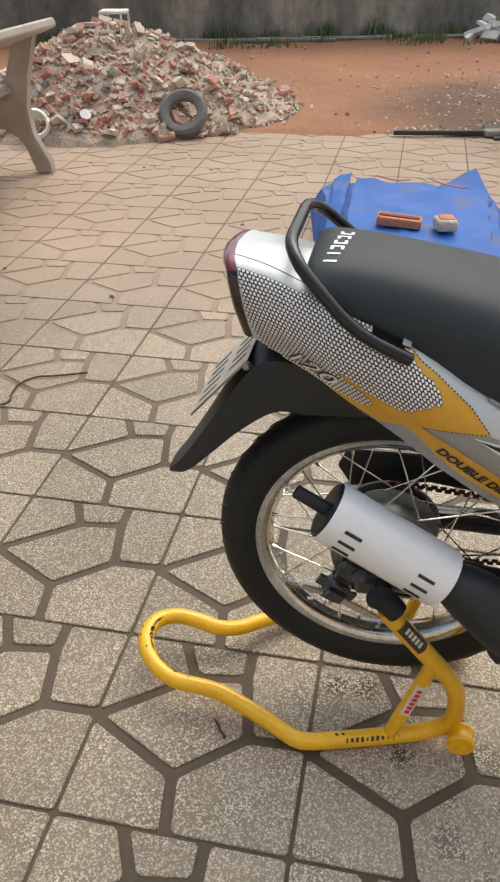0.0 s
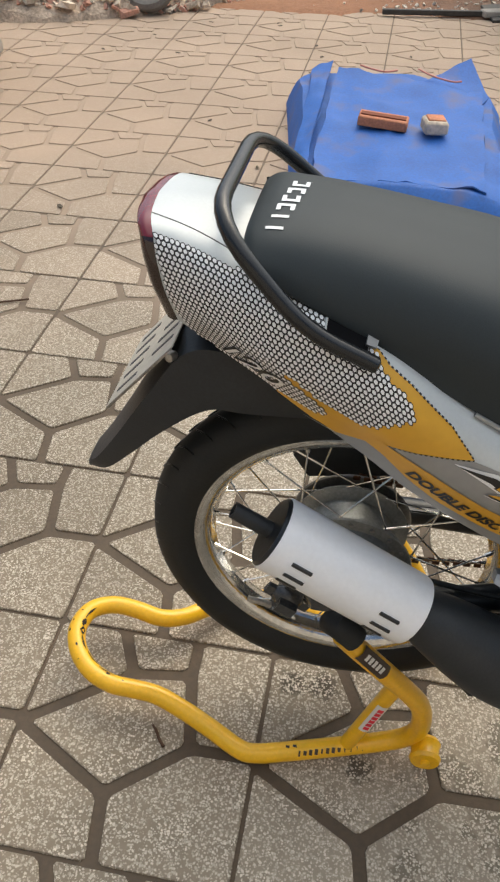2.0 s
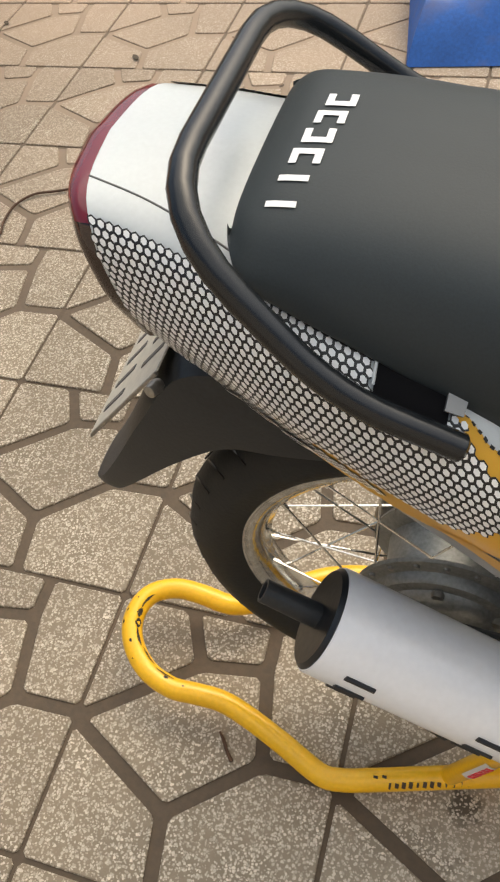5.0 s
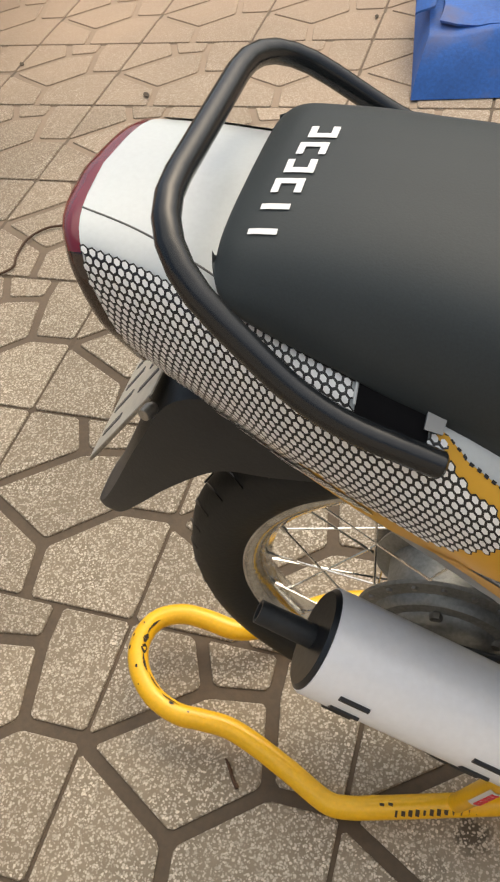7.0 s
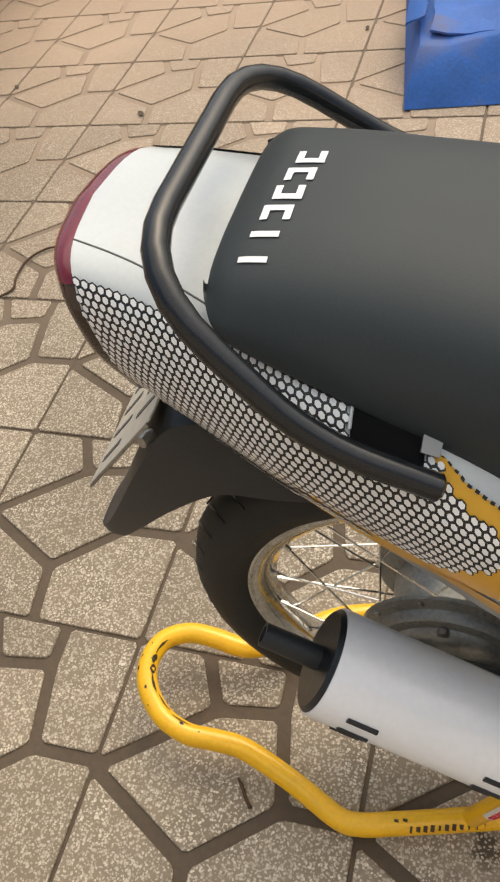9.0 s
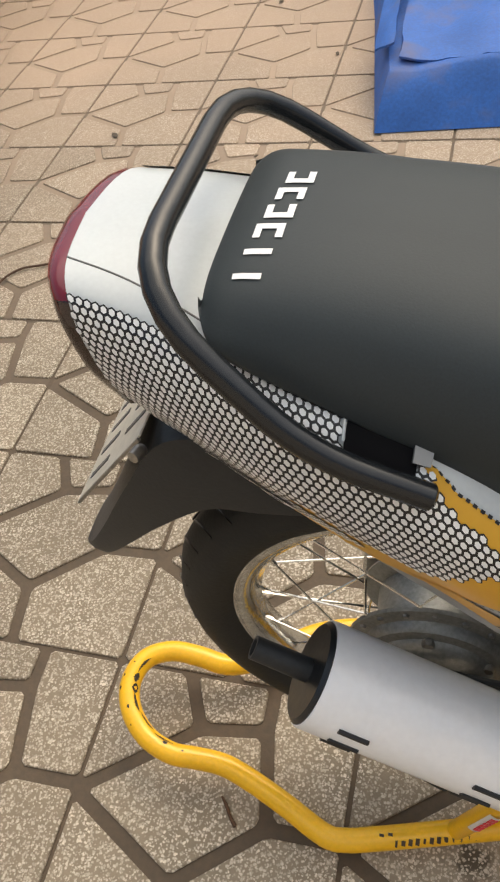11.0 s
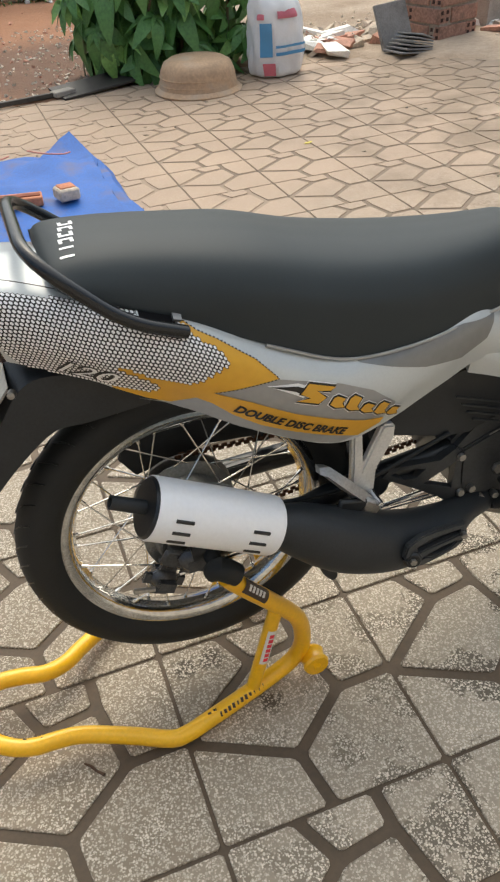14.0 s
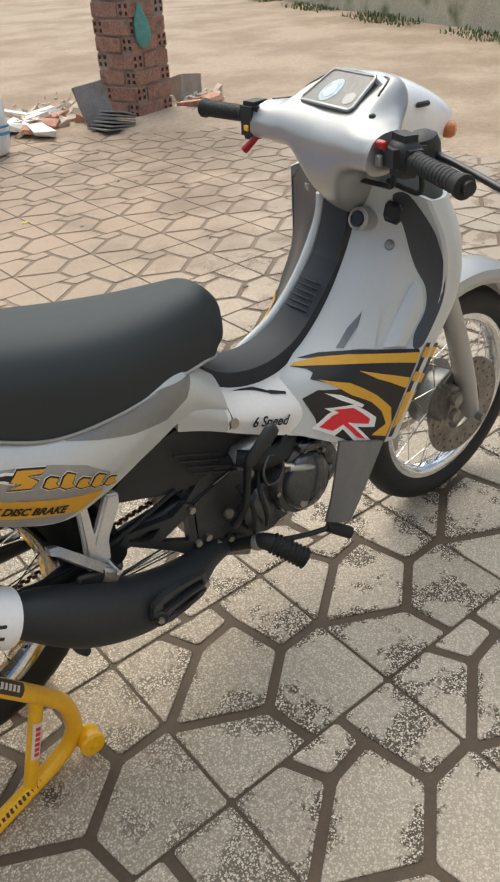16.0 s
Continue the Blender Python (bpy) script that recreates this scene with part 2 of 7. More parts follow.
    l.new(film.outputs["Fac"], rough.inputs["Value"])
    l.new(rough.outputs[0], b.inputs["Roughness"])
    bp = node(n, "ShaderNodeBump", Strength=0.35, Distance=0.0012)
    l.new(chips.outputs["Distance"], bp.inputs["Height"])
    l.new(bp.outputs["Normal"], b.inputs["Normal"])
    return m


TERRAZZO = terrazzo()


def grout():
    """Grey-brown cement joints; dust fills the grooves of the tiles, the seams between tiles stay dark."""
    m = mat("grout", (0.088, 0.062, 0.038), 0.75, vary=0.22, scale=7, fine=120, bump=0.3)
    n, l = m.node_tree.nodes, m.node_tree.links
    b = n["Principled BSDF"]
    co = n.new("ShaderNodeNewGeometry").outputs["Position"]
    xyz = n.new("ShaderNodeSeparateXYZ")
    broad = node(n, "ShaderNodeTexNoise", Scale=0.8, Detail=4.0)
    l.new(co, xyz.inputs[0])
    l.new(co, broad.inputs["Vector"])

    def sum_up(kind, p, q):
        made = n.new("ShaderNodeMath")
        made.operation = kind
        for k, value in enumerate((p, q)):
            if isinstance(value, (int, float)):
                made.inputs[k].default_value = value
            else:
                l.new(value, made.inputs[k])
        return made.outputs[0]

    wander = sum_up("MULTIPLY", broad.outputs["Fac"], 3.0)
    dust = node(n, "ShaderNodeMapRange", From_Min=1.9, From_Max=3.5, To_Max=0.94)
    l.new(sum_up("ADD", wander, xyz.outputs[1]), dust.inputs["Value"])
    swept = node(n, "ShaderNodeMapRange", From_Min=3.1, From_Max=2.4)
    l.new(sum_up("ADD", wander, xyz.outputs[0]), swept.inputs["Value"])
    seams = []
    for axis in (0, 1):
        off = sum_up("PINGPONG", sum_up("ADD", xyz.outputs[axis], 40.0), 0.2)
        seam = node(n, "ShaderNodeMapRange", From_Min=0.004, From_Max=0.007)
        l.new(off, seam.inputs["Value"])
        seams.append(seam.outputs[0])
    groove = sum_up("ADD", sum_up("MULTIPLY", sum_up("MULTIPLY", seams[0], seams[1]), 0.75), 0.25)
    amount = sum_up("MULTIPLY", sum_up("MULTIPLY", dust.outputs[0], sum_up("ADD", sum_up("MULTIPLY", swept.outputs[0], 0.62), 0.38)), groove)
    mix = n.new("ShaderNodeMix")
    mix.data_type = "RGBA"
    l.new(amount, mix.inputs["Factor"])
    l.new(b.inputs["Base Color"].links[0].from_socket, mix.inputs["A"])
    mix.inputs["B"].default_value = (0.40, 0.30, 0.215, 1)
    l.new(mix.outputs["Result"], b.inputs["Base Color"])
    return m


GROUT = grout()
SEAT = mat("seat_vinyl", (0.031, 0.039, 0.043), 0.55, vary=0.12, scale=5, fine=700, bump=0.12, depth=0.0006, spec=0.27)
# near-black that stands for the deep shade in the rail's openings
GAP_SHADE = mat("gap_shade", (0.006, 0.006, 0.007), 0.85, vary=0.1, bump=0.0, spec=0.1)
RUBBER = mat("rubber", (0.015, 0.017, 0.018), 0.60, vary=0.2, scale=9, fine=220, bump=0.2, spec=0.35)
RAIL_BLACK = mat("rail_black_paint", (0.009, 0.011, 0.013), 0.24, vary=0.2, scale=14, fine=160, bump=0.04)
BLACK = mat("black_paint", (0.011, 0.013, 0.015), 0.36, vary=0.2, scale=12, fine=160, bump=0.06)
DULL = mat("black_plastic", (0.022, 0.025, 0.028), 0.50, vary=0.2, scale=14, fine=260, bump=0.12, spec=0.4)
SPINE_GREY = mat("blue_grey_plastic", (0.030, 0.035, 0.042), 0.55, vary=0.15, scale=7, fine=260, bump=0.1, spec=0.2)
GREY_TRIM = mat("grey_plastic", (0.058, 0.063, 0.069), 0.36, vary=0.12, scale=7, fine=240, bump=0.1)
# darker than the leg shields' PEARL: the handlebar cover's shade is in this colour
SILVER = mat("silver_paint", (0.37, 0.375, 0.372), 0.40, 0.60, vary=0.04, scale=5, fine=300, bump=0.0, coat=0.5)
PEARL = mat("pearl_white_paint", (0.54, 0.575, 0.58), 0.40, 0.10, vary=0.04, scale=5, fine=300, bump=0.0, coat=0.5)
DECAL_SILVER = mat("silver_film", (0.33, 0.335, 0.335), 0.34, 0.3, vary=0.06, bump=0.02)
FLAP_SILVER = mat("flap_silver_paint", (0.17, 0.18, 0.188), 0.30, 0.35, vary=0.06, bump=0.0, coat=0.4)
SHADED_SILVER = mat("shaded_silver_paint", (0.185, 0.192, 0.20), 0.32, 0.45, vary=0.05, bump=0.0, coat=0.4)
CASTING = mat("worn_black_casting", (0.060, 0.063, 0.067), 0.24, 0.35, vary=0.3, scale=30, fine=240, bump=0.12, coat=0.3)
WHITE = mat("white_paint", (0.80, 0.81, 0.81), 0.25, vary=0.04, scale=4, fine=200, bump=0.0, coat=0.5)
YELLOW = mat("yellow_paint", (0.86, 0.475, 0.010), 0.34, vary=0.08, scale=12, fine=180, bump=0.08, coat=0.2)
DECAL_YELLOW = mat("yellow_film", (0.66, 0.36, 0.03), 0.35, vary=0.05, bump=0.02)
DECAL_BLACK = mat("black_film", (0.012, 0.012, 0.012), 0.33, vary=0.1, bump=0.02)
DECAL_WHITE = mat("white_film", (0.84, 0.85, 0.85), 0.3, vary=0.05, bump=0.02)
DECAL_GREY = mat("grey_film", (0.22, 0.225, 0.225), 0.33, 0.3, vary=0.06, bump=0.02)
DECAL_RED = mat("red_film", (0.72, 0.02, 0.04), 0.35, vary=0.05, bump=0.02)
AGED_CHROME = mat("aged_chrome", (0.62, 0.62, 0.60), 0.15, 1.0, vary=0.25, scale=24, fine=160, bump=0.08)
CHROME = mat("chrome", (0.73, 0.755, 0.78), 0.16, 1.0, vary=0.15, scale=20, fine=150, bump=0.03)
STEEL = mat("dull_steel", (0.32, 0.31, 0.29), 0.42, 0.9, vary=0.25, scale=25, fine=220, bump=0.15)
HUB_ALLOY = mat("dull_hub_alloy", (0.24, 0.245, 0.235), 0.42, 0.6, vary=0.25, scale=22, fine=240, bump=0.2)
BRIGHT_ALLOY = mat("bright_alloy", (0.66, 0.665, 0.66), 0.34, 0.5, vary=0.12, scale=22, fine=240, bump=0.1)
ALLOY = mat("cast_alloy", (0.44, 0.44, 0.43), 0.42, 0.7, vary=0.2, scale=22, fine=240, bump=0.2)
ENGINE = mat("engine_black", (0.040, 0.043, 0.046), 0.34, 0.2, vary=0.25, scale=25, fine=220, bump=0.2)
TARP = mat("blue_tarpaulin", (0.024, 0.122, 0.44), 0.68, vary=0.22, scale=6, fine=120, bump=0.2, dirt=(0.10, 0.12, 0.24), dirt_amount=0.25)
BRICK = mat("red_brick", (0.52, 0.21, 0.11), 0.85, vary=0.25, scale=14, fine=120, bump=0.5)
CONCRETE = mat("concrete", (0.33, 0.30, 0.26), 0.85, vary=0.25, scale=7, fine=110, bump=0.5)
ENAMEL = mat("silencer_enamel", (0.84, 0.86, 0.89), 0.30, vary=0.03, scale=9, fine=160, bump=0.02, coat=0.4)
LENS_DARK = mat("smoked_lens", (0.022, 0.008, 0.007), 0.14, vary=0.1, bump=0.0, coat=0.6)
LENS_RED = mat("red_lens", (0.16, 0.012, 0.02), 0.16, vary=0.1, bump=0.0, coat=0.6)

# ---------------------------------------------------------------- ground
def ground_material():
    m = bpy.data.materials.new("earth")
    m.use_nodes = True
    n, l = m.node_tree.nodes, m.node_tree.links
    b = n["Principled BSDF"]
    co = n.new("ShaderNodeNewGeometry").outputs["Position"]
    xyz = n.new("ShaderNodeSeparateXYZ")
    l.new(co, xyz.inputs[0])
    patch = node(n, "ShaderNodeTexNoise", Scale=0.9, Detail=6.0, Roughness=0.6)
    grain = node(n, "ShaderNodeTexNoise", Scale=26.0, Detail=6.0, Roughness=0.7)
    for tex in (patch, grain):
        l.new(co, tex.inputs["Vector"])
    red = n.new("ShaderNodeMix")
    red.data_type = "RGBA"
    red.inputs["A"].default_value = (0.27, 0.125, 0.066, 1)
    red.inputs["B"].default_value = (0.43, 0.215, 0.112, 1)
    l.new(patch.outputs["Fac"], red.inputs["Factor"])
    # damp dark earth with stones beside the bush
    spread = n.new("ShaderNodeVectorMath")
    spread.operation = "DISTANCE"
    spread.inputs[1].default_value = (1.25, 5.6, 0)
    l.new(co, spread.inputs[0])
    rough_edge = n.new("ShaderNodeMath")
    rough_edge.operation = "MULTIPLY_ADD"
    rough_edge.inputs[1].default_value = -1.8
    l.new(patch.outputs["Fac"], rough_edge.inputs[0])
    l.new(spread.outputs["Value"], rough_edge.inputs[2])
    dark_mask = node(n, "ShaderNodeMapRange", From_Min=0.55, From_Max=-0.15, To_Max=0.8)
    l.new(rough_edge.outputs[0], dark_mask.inputs["Value"])
    soil = n.new("ShaderNodeMix")
    soil.data_type = "RGBA"
    soil.inputs["B"].default_value = (0.115, 0.068, 0.045, 1)
    l.new(dark_mask.outputs[0], soil.inputs["Factor"])
    l.new(red.outputs["Result"], soil.inputs["A"])
    # sandy lane east of the field
    shift = n.new("ShaderNodeMath")
    shift.operation = "MULTIPLY_ADD"
    shift.inputs[1].default_value = 1.6
    l.new(patch.outputs["Fac"], shift.inputs[0])
    l.new(xyz.outputs[0], shift.inputs[2])
    lane = node(n, "ShaderNodeMapRange", From_Min=2.7, From_Max=3.6)
    l.new(shift.outputs[0], lane.inputs["Value"])
    sand = n.new("ShaderNodeMix")
    sand.data_type = "RGBA"
    sand.inputs["A"].default_value = (0.325, 0.240, 0.165, 1)
    sand.inputs["B"].default_value = (0.44, 0.342, 0.248, 1)
    wide = node(n, "ShaderNodeMapRange", From_Min=0.4, From_Max=0.58)
    l.new(patch.outputs["Fac"], wide.inputs["Value"])
    l.new(wide.outputs[0], sand.inputs["Factor"])
    base = n.new("ShaderNodeMix")
    base.data_type = "RGBA"
    l.new(lane.outputs[0], base.inputs["Factor"])
    l.new(soil.outputs["Result"], base.inputs["A"])
    l.new(sand.outputs["Result"], base.inputs["B"])
    spots = node(n, "ShaderNodeMapRange", From_Min=0.3, From_Max=0.75, To_Min=0.82, To_Max=1.14)
    l.new(grain.outputs["Fac"], spots.inputs["Value"])
    mul = n.new("ShaderNodeMix")
    mul.data_type, mul.blend_type = "RGBA", "MULTIPLY"
    mul.inputs["Factor"].default_value = 1
    l.new(base.outputs["Result"], mul.inputs["A"])
    l.new(spots.outputs[0], mul.inputs["B"])
    l.new(mul.outputs["Result"], b.inputs["Base Color"])
    b.inputs["Roughness"].default_value = 0.9
    bp = node(n, "ShaderNodeBump", Strength=0.6, Distance=0.02)
    l.new(grain.outputs["Fac"], bp.inputs["Height"])
    l.new(bp.outputs["Normal"], b.inputs["Normal"])
    return m


EARTH = ground_material()
TILE = 0.40
WEST, EAST, SOUTH, NORTH = -12, 12, -8, 12  # paving, in tiles


def pave_edge(x):
    """Where the field's earth lies over the paving's north side."""
    return 4.56 + 0.12 * x + 0.05 * noise.noise((x * 2.1, 0.3, 0)) if x < 2.6 else 4.87 - 0.75 * (x - 2.6) + 0.16 * noise.noise((x * 2.5, 0.3, 0))


def ground_height(x, y):
    edge = pave_edge(x)
    inside = min(edge - y, x - WEST * TILE, EAST * TILE - 0.25 - x, y - SOUTH * TILE)
    rough = 0.018 * noise.noise((x * 1.3, y * 1.3, 1)) + 0.012 * noise.noise((x * 5, y * 5, 3))
    if inside > 0.0:
        return -0.03
    return 0.012 + 0.35 * rough + min(1.0, -inside) * (0.015 + rough)


def axis_steps():
    near = np.arange(-5.2, 11.0, 0.11)
    far = np.array([13, 16, 20, 27, 40, 70, 150, 400, 900.0])
    return np.r_[-far[::-1] - 0.0, [-10, -8, -6.4], near, far]


gx, gy = axis_steps(), axis_steps()
gx, gy = np.unique(gx), np.unique(gy)
verts = [(x, y, ground_height(x, y) if -6 < x < 12 and -6 < y < 12 else 0.0) for y in gy for x in gx]
w = len(gx)
faces = [(j * w + i, j * w + i + 1, (j + 1) * w + i + 1, (j + 1) * w + i) for j in range(len(gy) - 1) for i in range(w - 1)]
me = bpy.data.meshes.new("ground")
me.from_pydata(verts, [], faces)
me.materials.append(EARTH)
me.shade_smooth()
ground = tagged(new("ground", me), "bare reddish earth field with a sandy lane beside it", "ground", kind="structure")

pavement_bed = part("pavement", box(((WEST + EAST) * TILE / 2, (SOUTH + NORTH) * TILE / 2, -0.0145), ((EAST - WEST) * TILE, (NORTH - SOUTH) * TILE, 0.021), bevel=0), GROUT)
tagged(pavement_bed, "terrazzo crazy-pattern paving tiles with grey-brown joints", "pavement", kind="structure")


def wall_run(name, a, b, height, thick, material, label):
    a, b = Vector((*a, 0)), Vector((*b, 0))
    mid, d = (a + b) / 2, b - a
    ob = part(name, box((mid.x, mid.y, height / 2 - 0.05), (d.length, thick, height + 0.1), (0, 0, math.degrees(math.atan2(d.y, d.x))), 0.01), material)
    return tagged(ob, label, "wall", kind="structure")


def mouldy():
    m = bpy.data.materials.new("mouldy_render")
    m.use_nodes = True
    n, l = m.node_tree.nodes, m.node_tree.links
    b = n["Principled BSDF"]
    co = n.new("ShaderNodeNewGeometry").outputs["Position"]
    stretch = n.new("ShaderNodeMapping")
    stretch.inputs["Scale"].default_value = (1, 1, 0.45)
    l.new(co, stretch.inputs["Vector"])
    a = node(n, "ShaderNodeTexNoise", Scale=1.1, Detail=8.0, Roughness=0.68)
    c = node(n, "ShaderNodeTexNoise", Scale=14.0, Detail=5.0, Roughness=0.7)
    l.new(stretch.outputs[0], a.inputs["Vector"])
    l.new(co, c.inputs["Vector"])
    ramp = n.new("ShaderNodeValToRGB")
    e = ramp.color_ramp.elements
    e[0].position, e[0].color = 0.34, (0.12, 0.11, 0.092, 1)
    e[1].position, e[1].color = 0.62, (0.70, 0.61, 0.47, 1)
    mid = e.new(0.5)
    mid.color = (0.36, 0.33, 0.26, 1)
    l.new(a.outputs["Fac"], ramp.inputs["Fac"])
    mul = n.new("ShaderNodeMix")
    mul.data_type, mul.blend_type = "RGBA", "MULTIPLY"
    mul.inputs["Factor"].default_value = 0.5
    l.new(ramp.outputs["Color"], mul.inputs["A"])
    l.new(c.outputs["Fac"], mul.inputs["B"])
    l.new(mul.outputs["Result"], b.inputs["Base Color"])
    b.inputs["Roughness"].default_value = 0.9
    bp = node(n, "ShaderNodeBump", Strength=0.5, Distance=0.02)
    l.new(c.outputs["Fac"], bp.inputs["Height"])
    l.new(bp.outputs["Normal"], b.inputs["Normal"])
    return m


MOULDY = mouldy()
WEATHERED = mat("weathered_wall", (0.42, 0.40, 0.31), 0.9, vary=0.3, scale=2.2, fine=50, bump=0.4, dirt=(0.13, 0.15, 0.07), dirt_amount=0.35)
PLAIN_RENDER = mat("plain_render", (0.52, 0.47, 0.40), 0.85, vary=0.15, scale=2.0, fine=60, bump=0.3)
# unseen wall, added behind the camera to dim the light from the south
wall_run("wall_house", (-7.5, -3.4), (8.5, -3.4), 3.0, 0.2, PLAIN_RENDER, "unseen plain wall added behind the camera to hold back light")
wall_run("wall_north", (-9.0, 7.55), (3.4, 10.75), 2.1, 0.15, MOULDY, "old cement-rendered boundary wall streaked with black mould")
wall_run("wall_east", (8.1, 2.0), (11.4, 12.0), 1.3, 0.15, WEATHERED, "stained concrete boundary wall across the sandy lane")

# ---------------------------------------------------------------- motorcycle
YC = -0.042
REAR, FRONT = (0.50, YC, 0.374), (1.76, YC - 0.003, 0.28)
bike = thing("motorcycle", (1.0, YC, 0), "silver underbone motorcycle with hexagon and yellow decals on a stand", "motorcycle")

# stations along the body: x, top, then half width and height of shoulder, bulge and lower edge
BODY = np.array([
    (0.262, 0.873, 0.071, 0.864, 0.088, 0.814, 0.076, 0.764),
    (0.320, 0.871, 0.083, 0.852, 0.109, 0.800, 0.092, 0.746),
    (0.400, 0.862, 0.104, 0.828, 0.131, 0.776, 0.111, 0.718),
    (0.500, 0.835, 0.121, 0.793, 0.149, 0.738, 0.128, 0.664),
    (0.600, 0.790, 0.128, 0.738, 0.157, 0.680, 0.137, 0.602),
    (0.700, 0.745, 0.124, 0.692, 0.152, 0.640, 0.133, 0.552),
    (0.780, 0.735, 0.116, 0.684, 0.143, 0.626, 0.126, 0.558),
    (0.880, 0.735, 0.104, 0.688, 0.126, 0.645, 0.114, 0.590),
    (0.960, 0.720, 0.090, 0.692, 0.110, 0.655, 0.102, 0.608),
    (1.045, 0.650, 0.058, 0.634, 0.092, 0.594, 0.088, 0.562),
])
BODY_FINE = np.array(catmull(BODY, 8))


def body_half(s, per=7):
    """The outer line from the middle of the top to the lower edge, as half width and height."""
    return catmull([(0, s[1]), (s[2], s[3]), (s[4], s[5]), (s[6], s[7])], per)


def mid(x):
    """The middle line of the bike, which leaves the axis a little towards the tail."""
    return YC + 0.014 * min(1.0, max(0.0, (0.56 - x) / 0.26))


RAKE = 0.22


def rake(x, z, v=1.0):
    """The tail's end leans forward towards its lower edge and is rounded in plan."""
    end = min(1.0, max(0.0, (0.40 - x) / 0.14))
    return x + RAKE * max(0.0, 0.87 - z) * end - 0.012 * max(0.0, 1 - (v / 0.076) ** 2) * end ** 2


WIDTH_Z = np.arange(0.50, 0.92, 0.002)
WIDTHS = []
for s in BODY_FINE:
    side_line = np.array(body_half(s, 10)[10:])
    WIDTHS.append(np.interp(WIDTH_Z, side_line[::-1, 1], side_line[::-1, 0]))
WIDTHS = np.array(WIDTHS)


def body_half_width(x, z):
    k = RAKE * max(0.0, 0.87 - z) / 0.14
    at = (x - 0.40 * k) / (1 - k) if x < 0.40 else x
    i = min(max(int(np.searchsorted(BODY_FINE[:, 0], at)) - 1, 0), len(BODY_FINE) - 2)
    f = min(1.0, max(0.0, (at - BODY_FINE[i, 0]) / (BODY_FINE[i + 1, 0] - BODY_FINE[i, 0])))
    c = min(max((z - 0.50) / 0.002, 0.0), len(WIDTH_Z) - 1.001)
    j, g = int(c), c % 1
    low = WIDTHS[i, j] * (1 - f) + WIDTHS[i + 1, j] * f
    high = WIDTHS[i, j + 1] * (1 - f) + WIDTHS[i + 1, j + 1] * f
    return float(low * (1 - g) + high * g)


def body_side(x, z, lift=0.0, side=-1):
    """The point of a side panel at x and z, lifted off its skin."""
    v, e = body_half_width(x, z), 0.004
    slope = Vector(((body_half_width(x - e, z) - body_half_width(x + e, z)) / (2 * e), 1.0, (body_half_width(x, z - e) - body_half_width(x, z + e)) / (2 * e))).normalized() * lift
    return (x + slope.x, mid(x) + side * (v + slope.y), z + slope.z)


PROFILES = []
for s in BODY_FINE:
    whole = np.array(body_half(s, 10))
    run = np.r_[0, np.cumsum(np.hypot(*np.diff(whole, axis=0).T))]
    PROFILES.append((run - run[10], whole))


def skin_point(x, run, side):
    i = min(max(int(np.searchsorted(BODY_FINE[:, 0], x)) - 1, 0), len(BODY_FINE) - 2)
    f = min(1.0, max(0.0, (x - BODY_FINE[i, 0]) / (BODY_FINE[i + 1, 0] - BODY_FINE[i, 0])))
    (ra, pa), (rb, pb) = PROFILES[i], PROFILES[i + 1]
    v = np.interp(run, ra, pa[:, 0]) * (1 - f) + np.interp(run, rb, pb[:, 0]) * f
    z = np.interp(run, ra, pa[:, 1]) * (1 - f) + np.interp(run, rb, pb[:, 1]) * f
    return Vector((rake(x, z, v), mid(x) + side * v, z))


def skin(x, run, lift=0.0, side=-1):
    """A point of the tail's skin: x, and the length run down from the shoulder (less than 0 on the top)."""
    e = 0.003
    p = skin_point(x, run, side)
    n = (skin_point(x + e, run, side) - skin_point(x - e, run, side)).cross(skin_point(x, run + e, side) - skin_point(x, run - e, side)).normalized()
    n = n if n.y * side + n.z > 0 else -n
    return tuple(p + n * lift)


def skin_run(x, z):
    """The skin coordinates of the side's point at x and z."""
    k = RAKE * max(0.0, 0.87 - z) / 0.14
    at = (x - 0.40 * k) / (1 - k) if x < 0.40 else x
    i = int(np.argmin(abs(BODY_FINE[:, 0] - at)))
    run, whole = PROFILES[i]
    return at, float(np.interp(-z, -whole[10:, 1], run[10:]))


def body_mesh():
    rings = []
    for s in BODY_FINE:
        half = body_half(s)
        inner = [(s[6] - 0.006, s[7] + 0.004), (s[6] - 0.014, s[7] + 0.05), (0.052, s[3] - 0.03)]
        side = [np.array(q) for q in half] + [np.array(q) for q in inner]
        y = mid(s[0])
        rings.append([(rake(s[0], z, v), y - v, z) for v, z in side] + [(rake(s[0], z, v), y + v, z) for v, z in side[:0:-1]])
    return loft(rings)


body = part("bodywork", body_mesh(), PEARL, bike, "silver and white painted tail and side panels")

SEAT_ROWS = [(0.354, 0.868, 0.862, 0.074), (0.358, 0.875, 0.857, 0.087), (0.368, 0.880, 0.850, 0.102), (0.39, 0.884, 0.838, 0.106), (0.45, 0.882, 0.814, 0.113), (0.53, 0.871, 0.776, 0.121),
             (0.62, 0.854, 0.732, 0.131), (0.72, 0.824, 0.687, 0.128), (0.83, 0.802, 0.679, 0.122), (0.938, 0.790, 0.683, 0.102), (1.017, 0.788, 0.681, 0.080),
             (1.047, 0.788, 0.674, 0.066), (1.066, 0.780, 0.677, 0.050), (1.091, 0.753, 0.686, 0.033), (1.101, 0.728, 0.696, 0.018)]


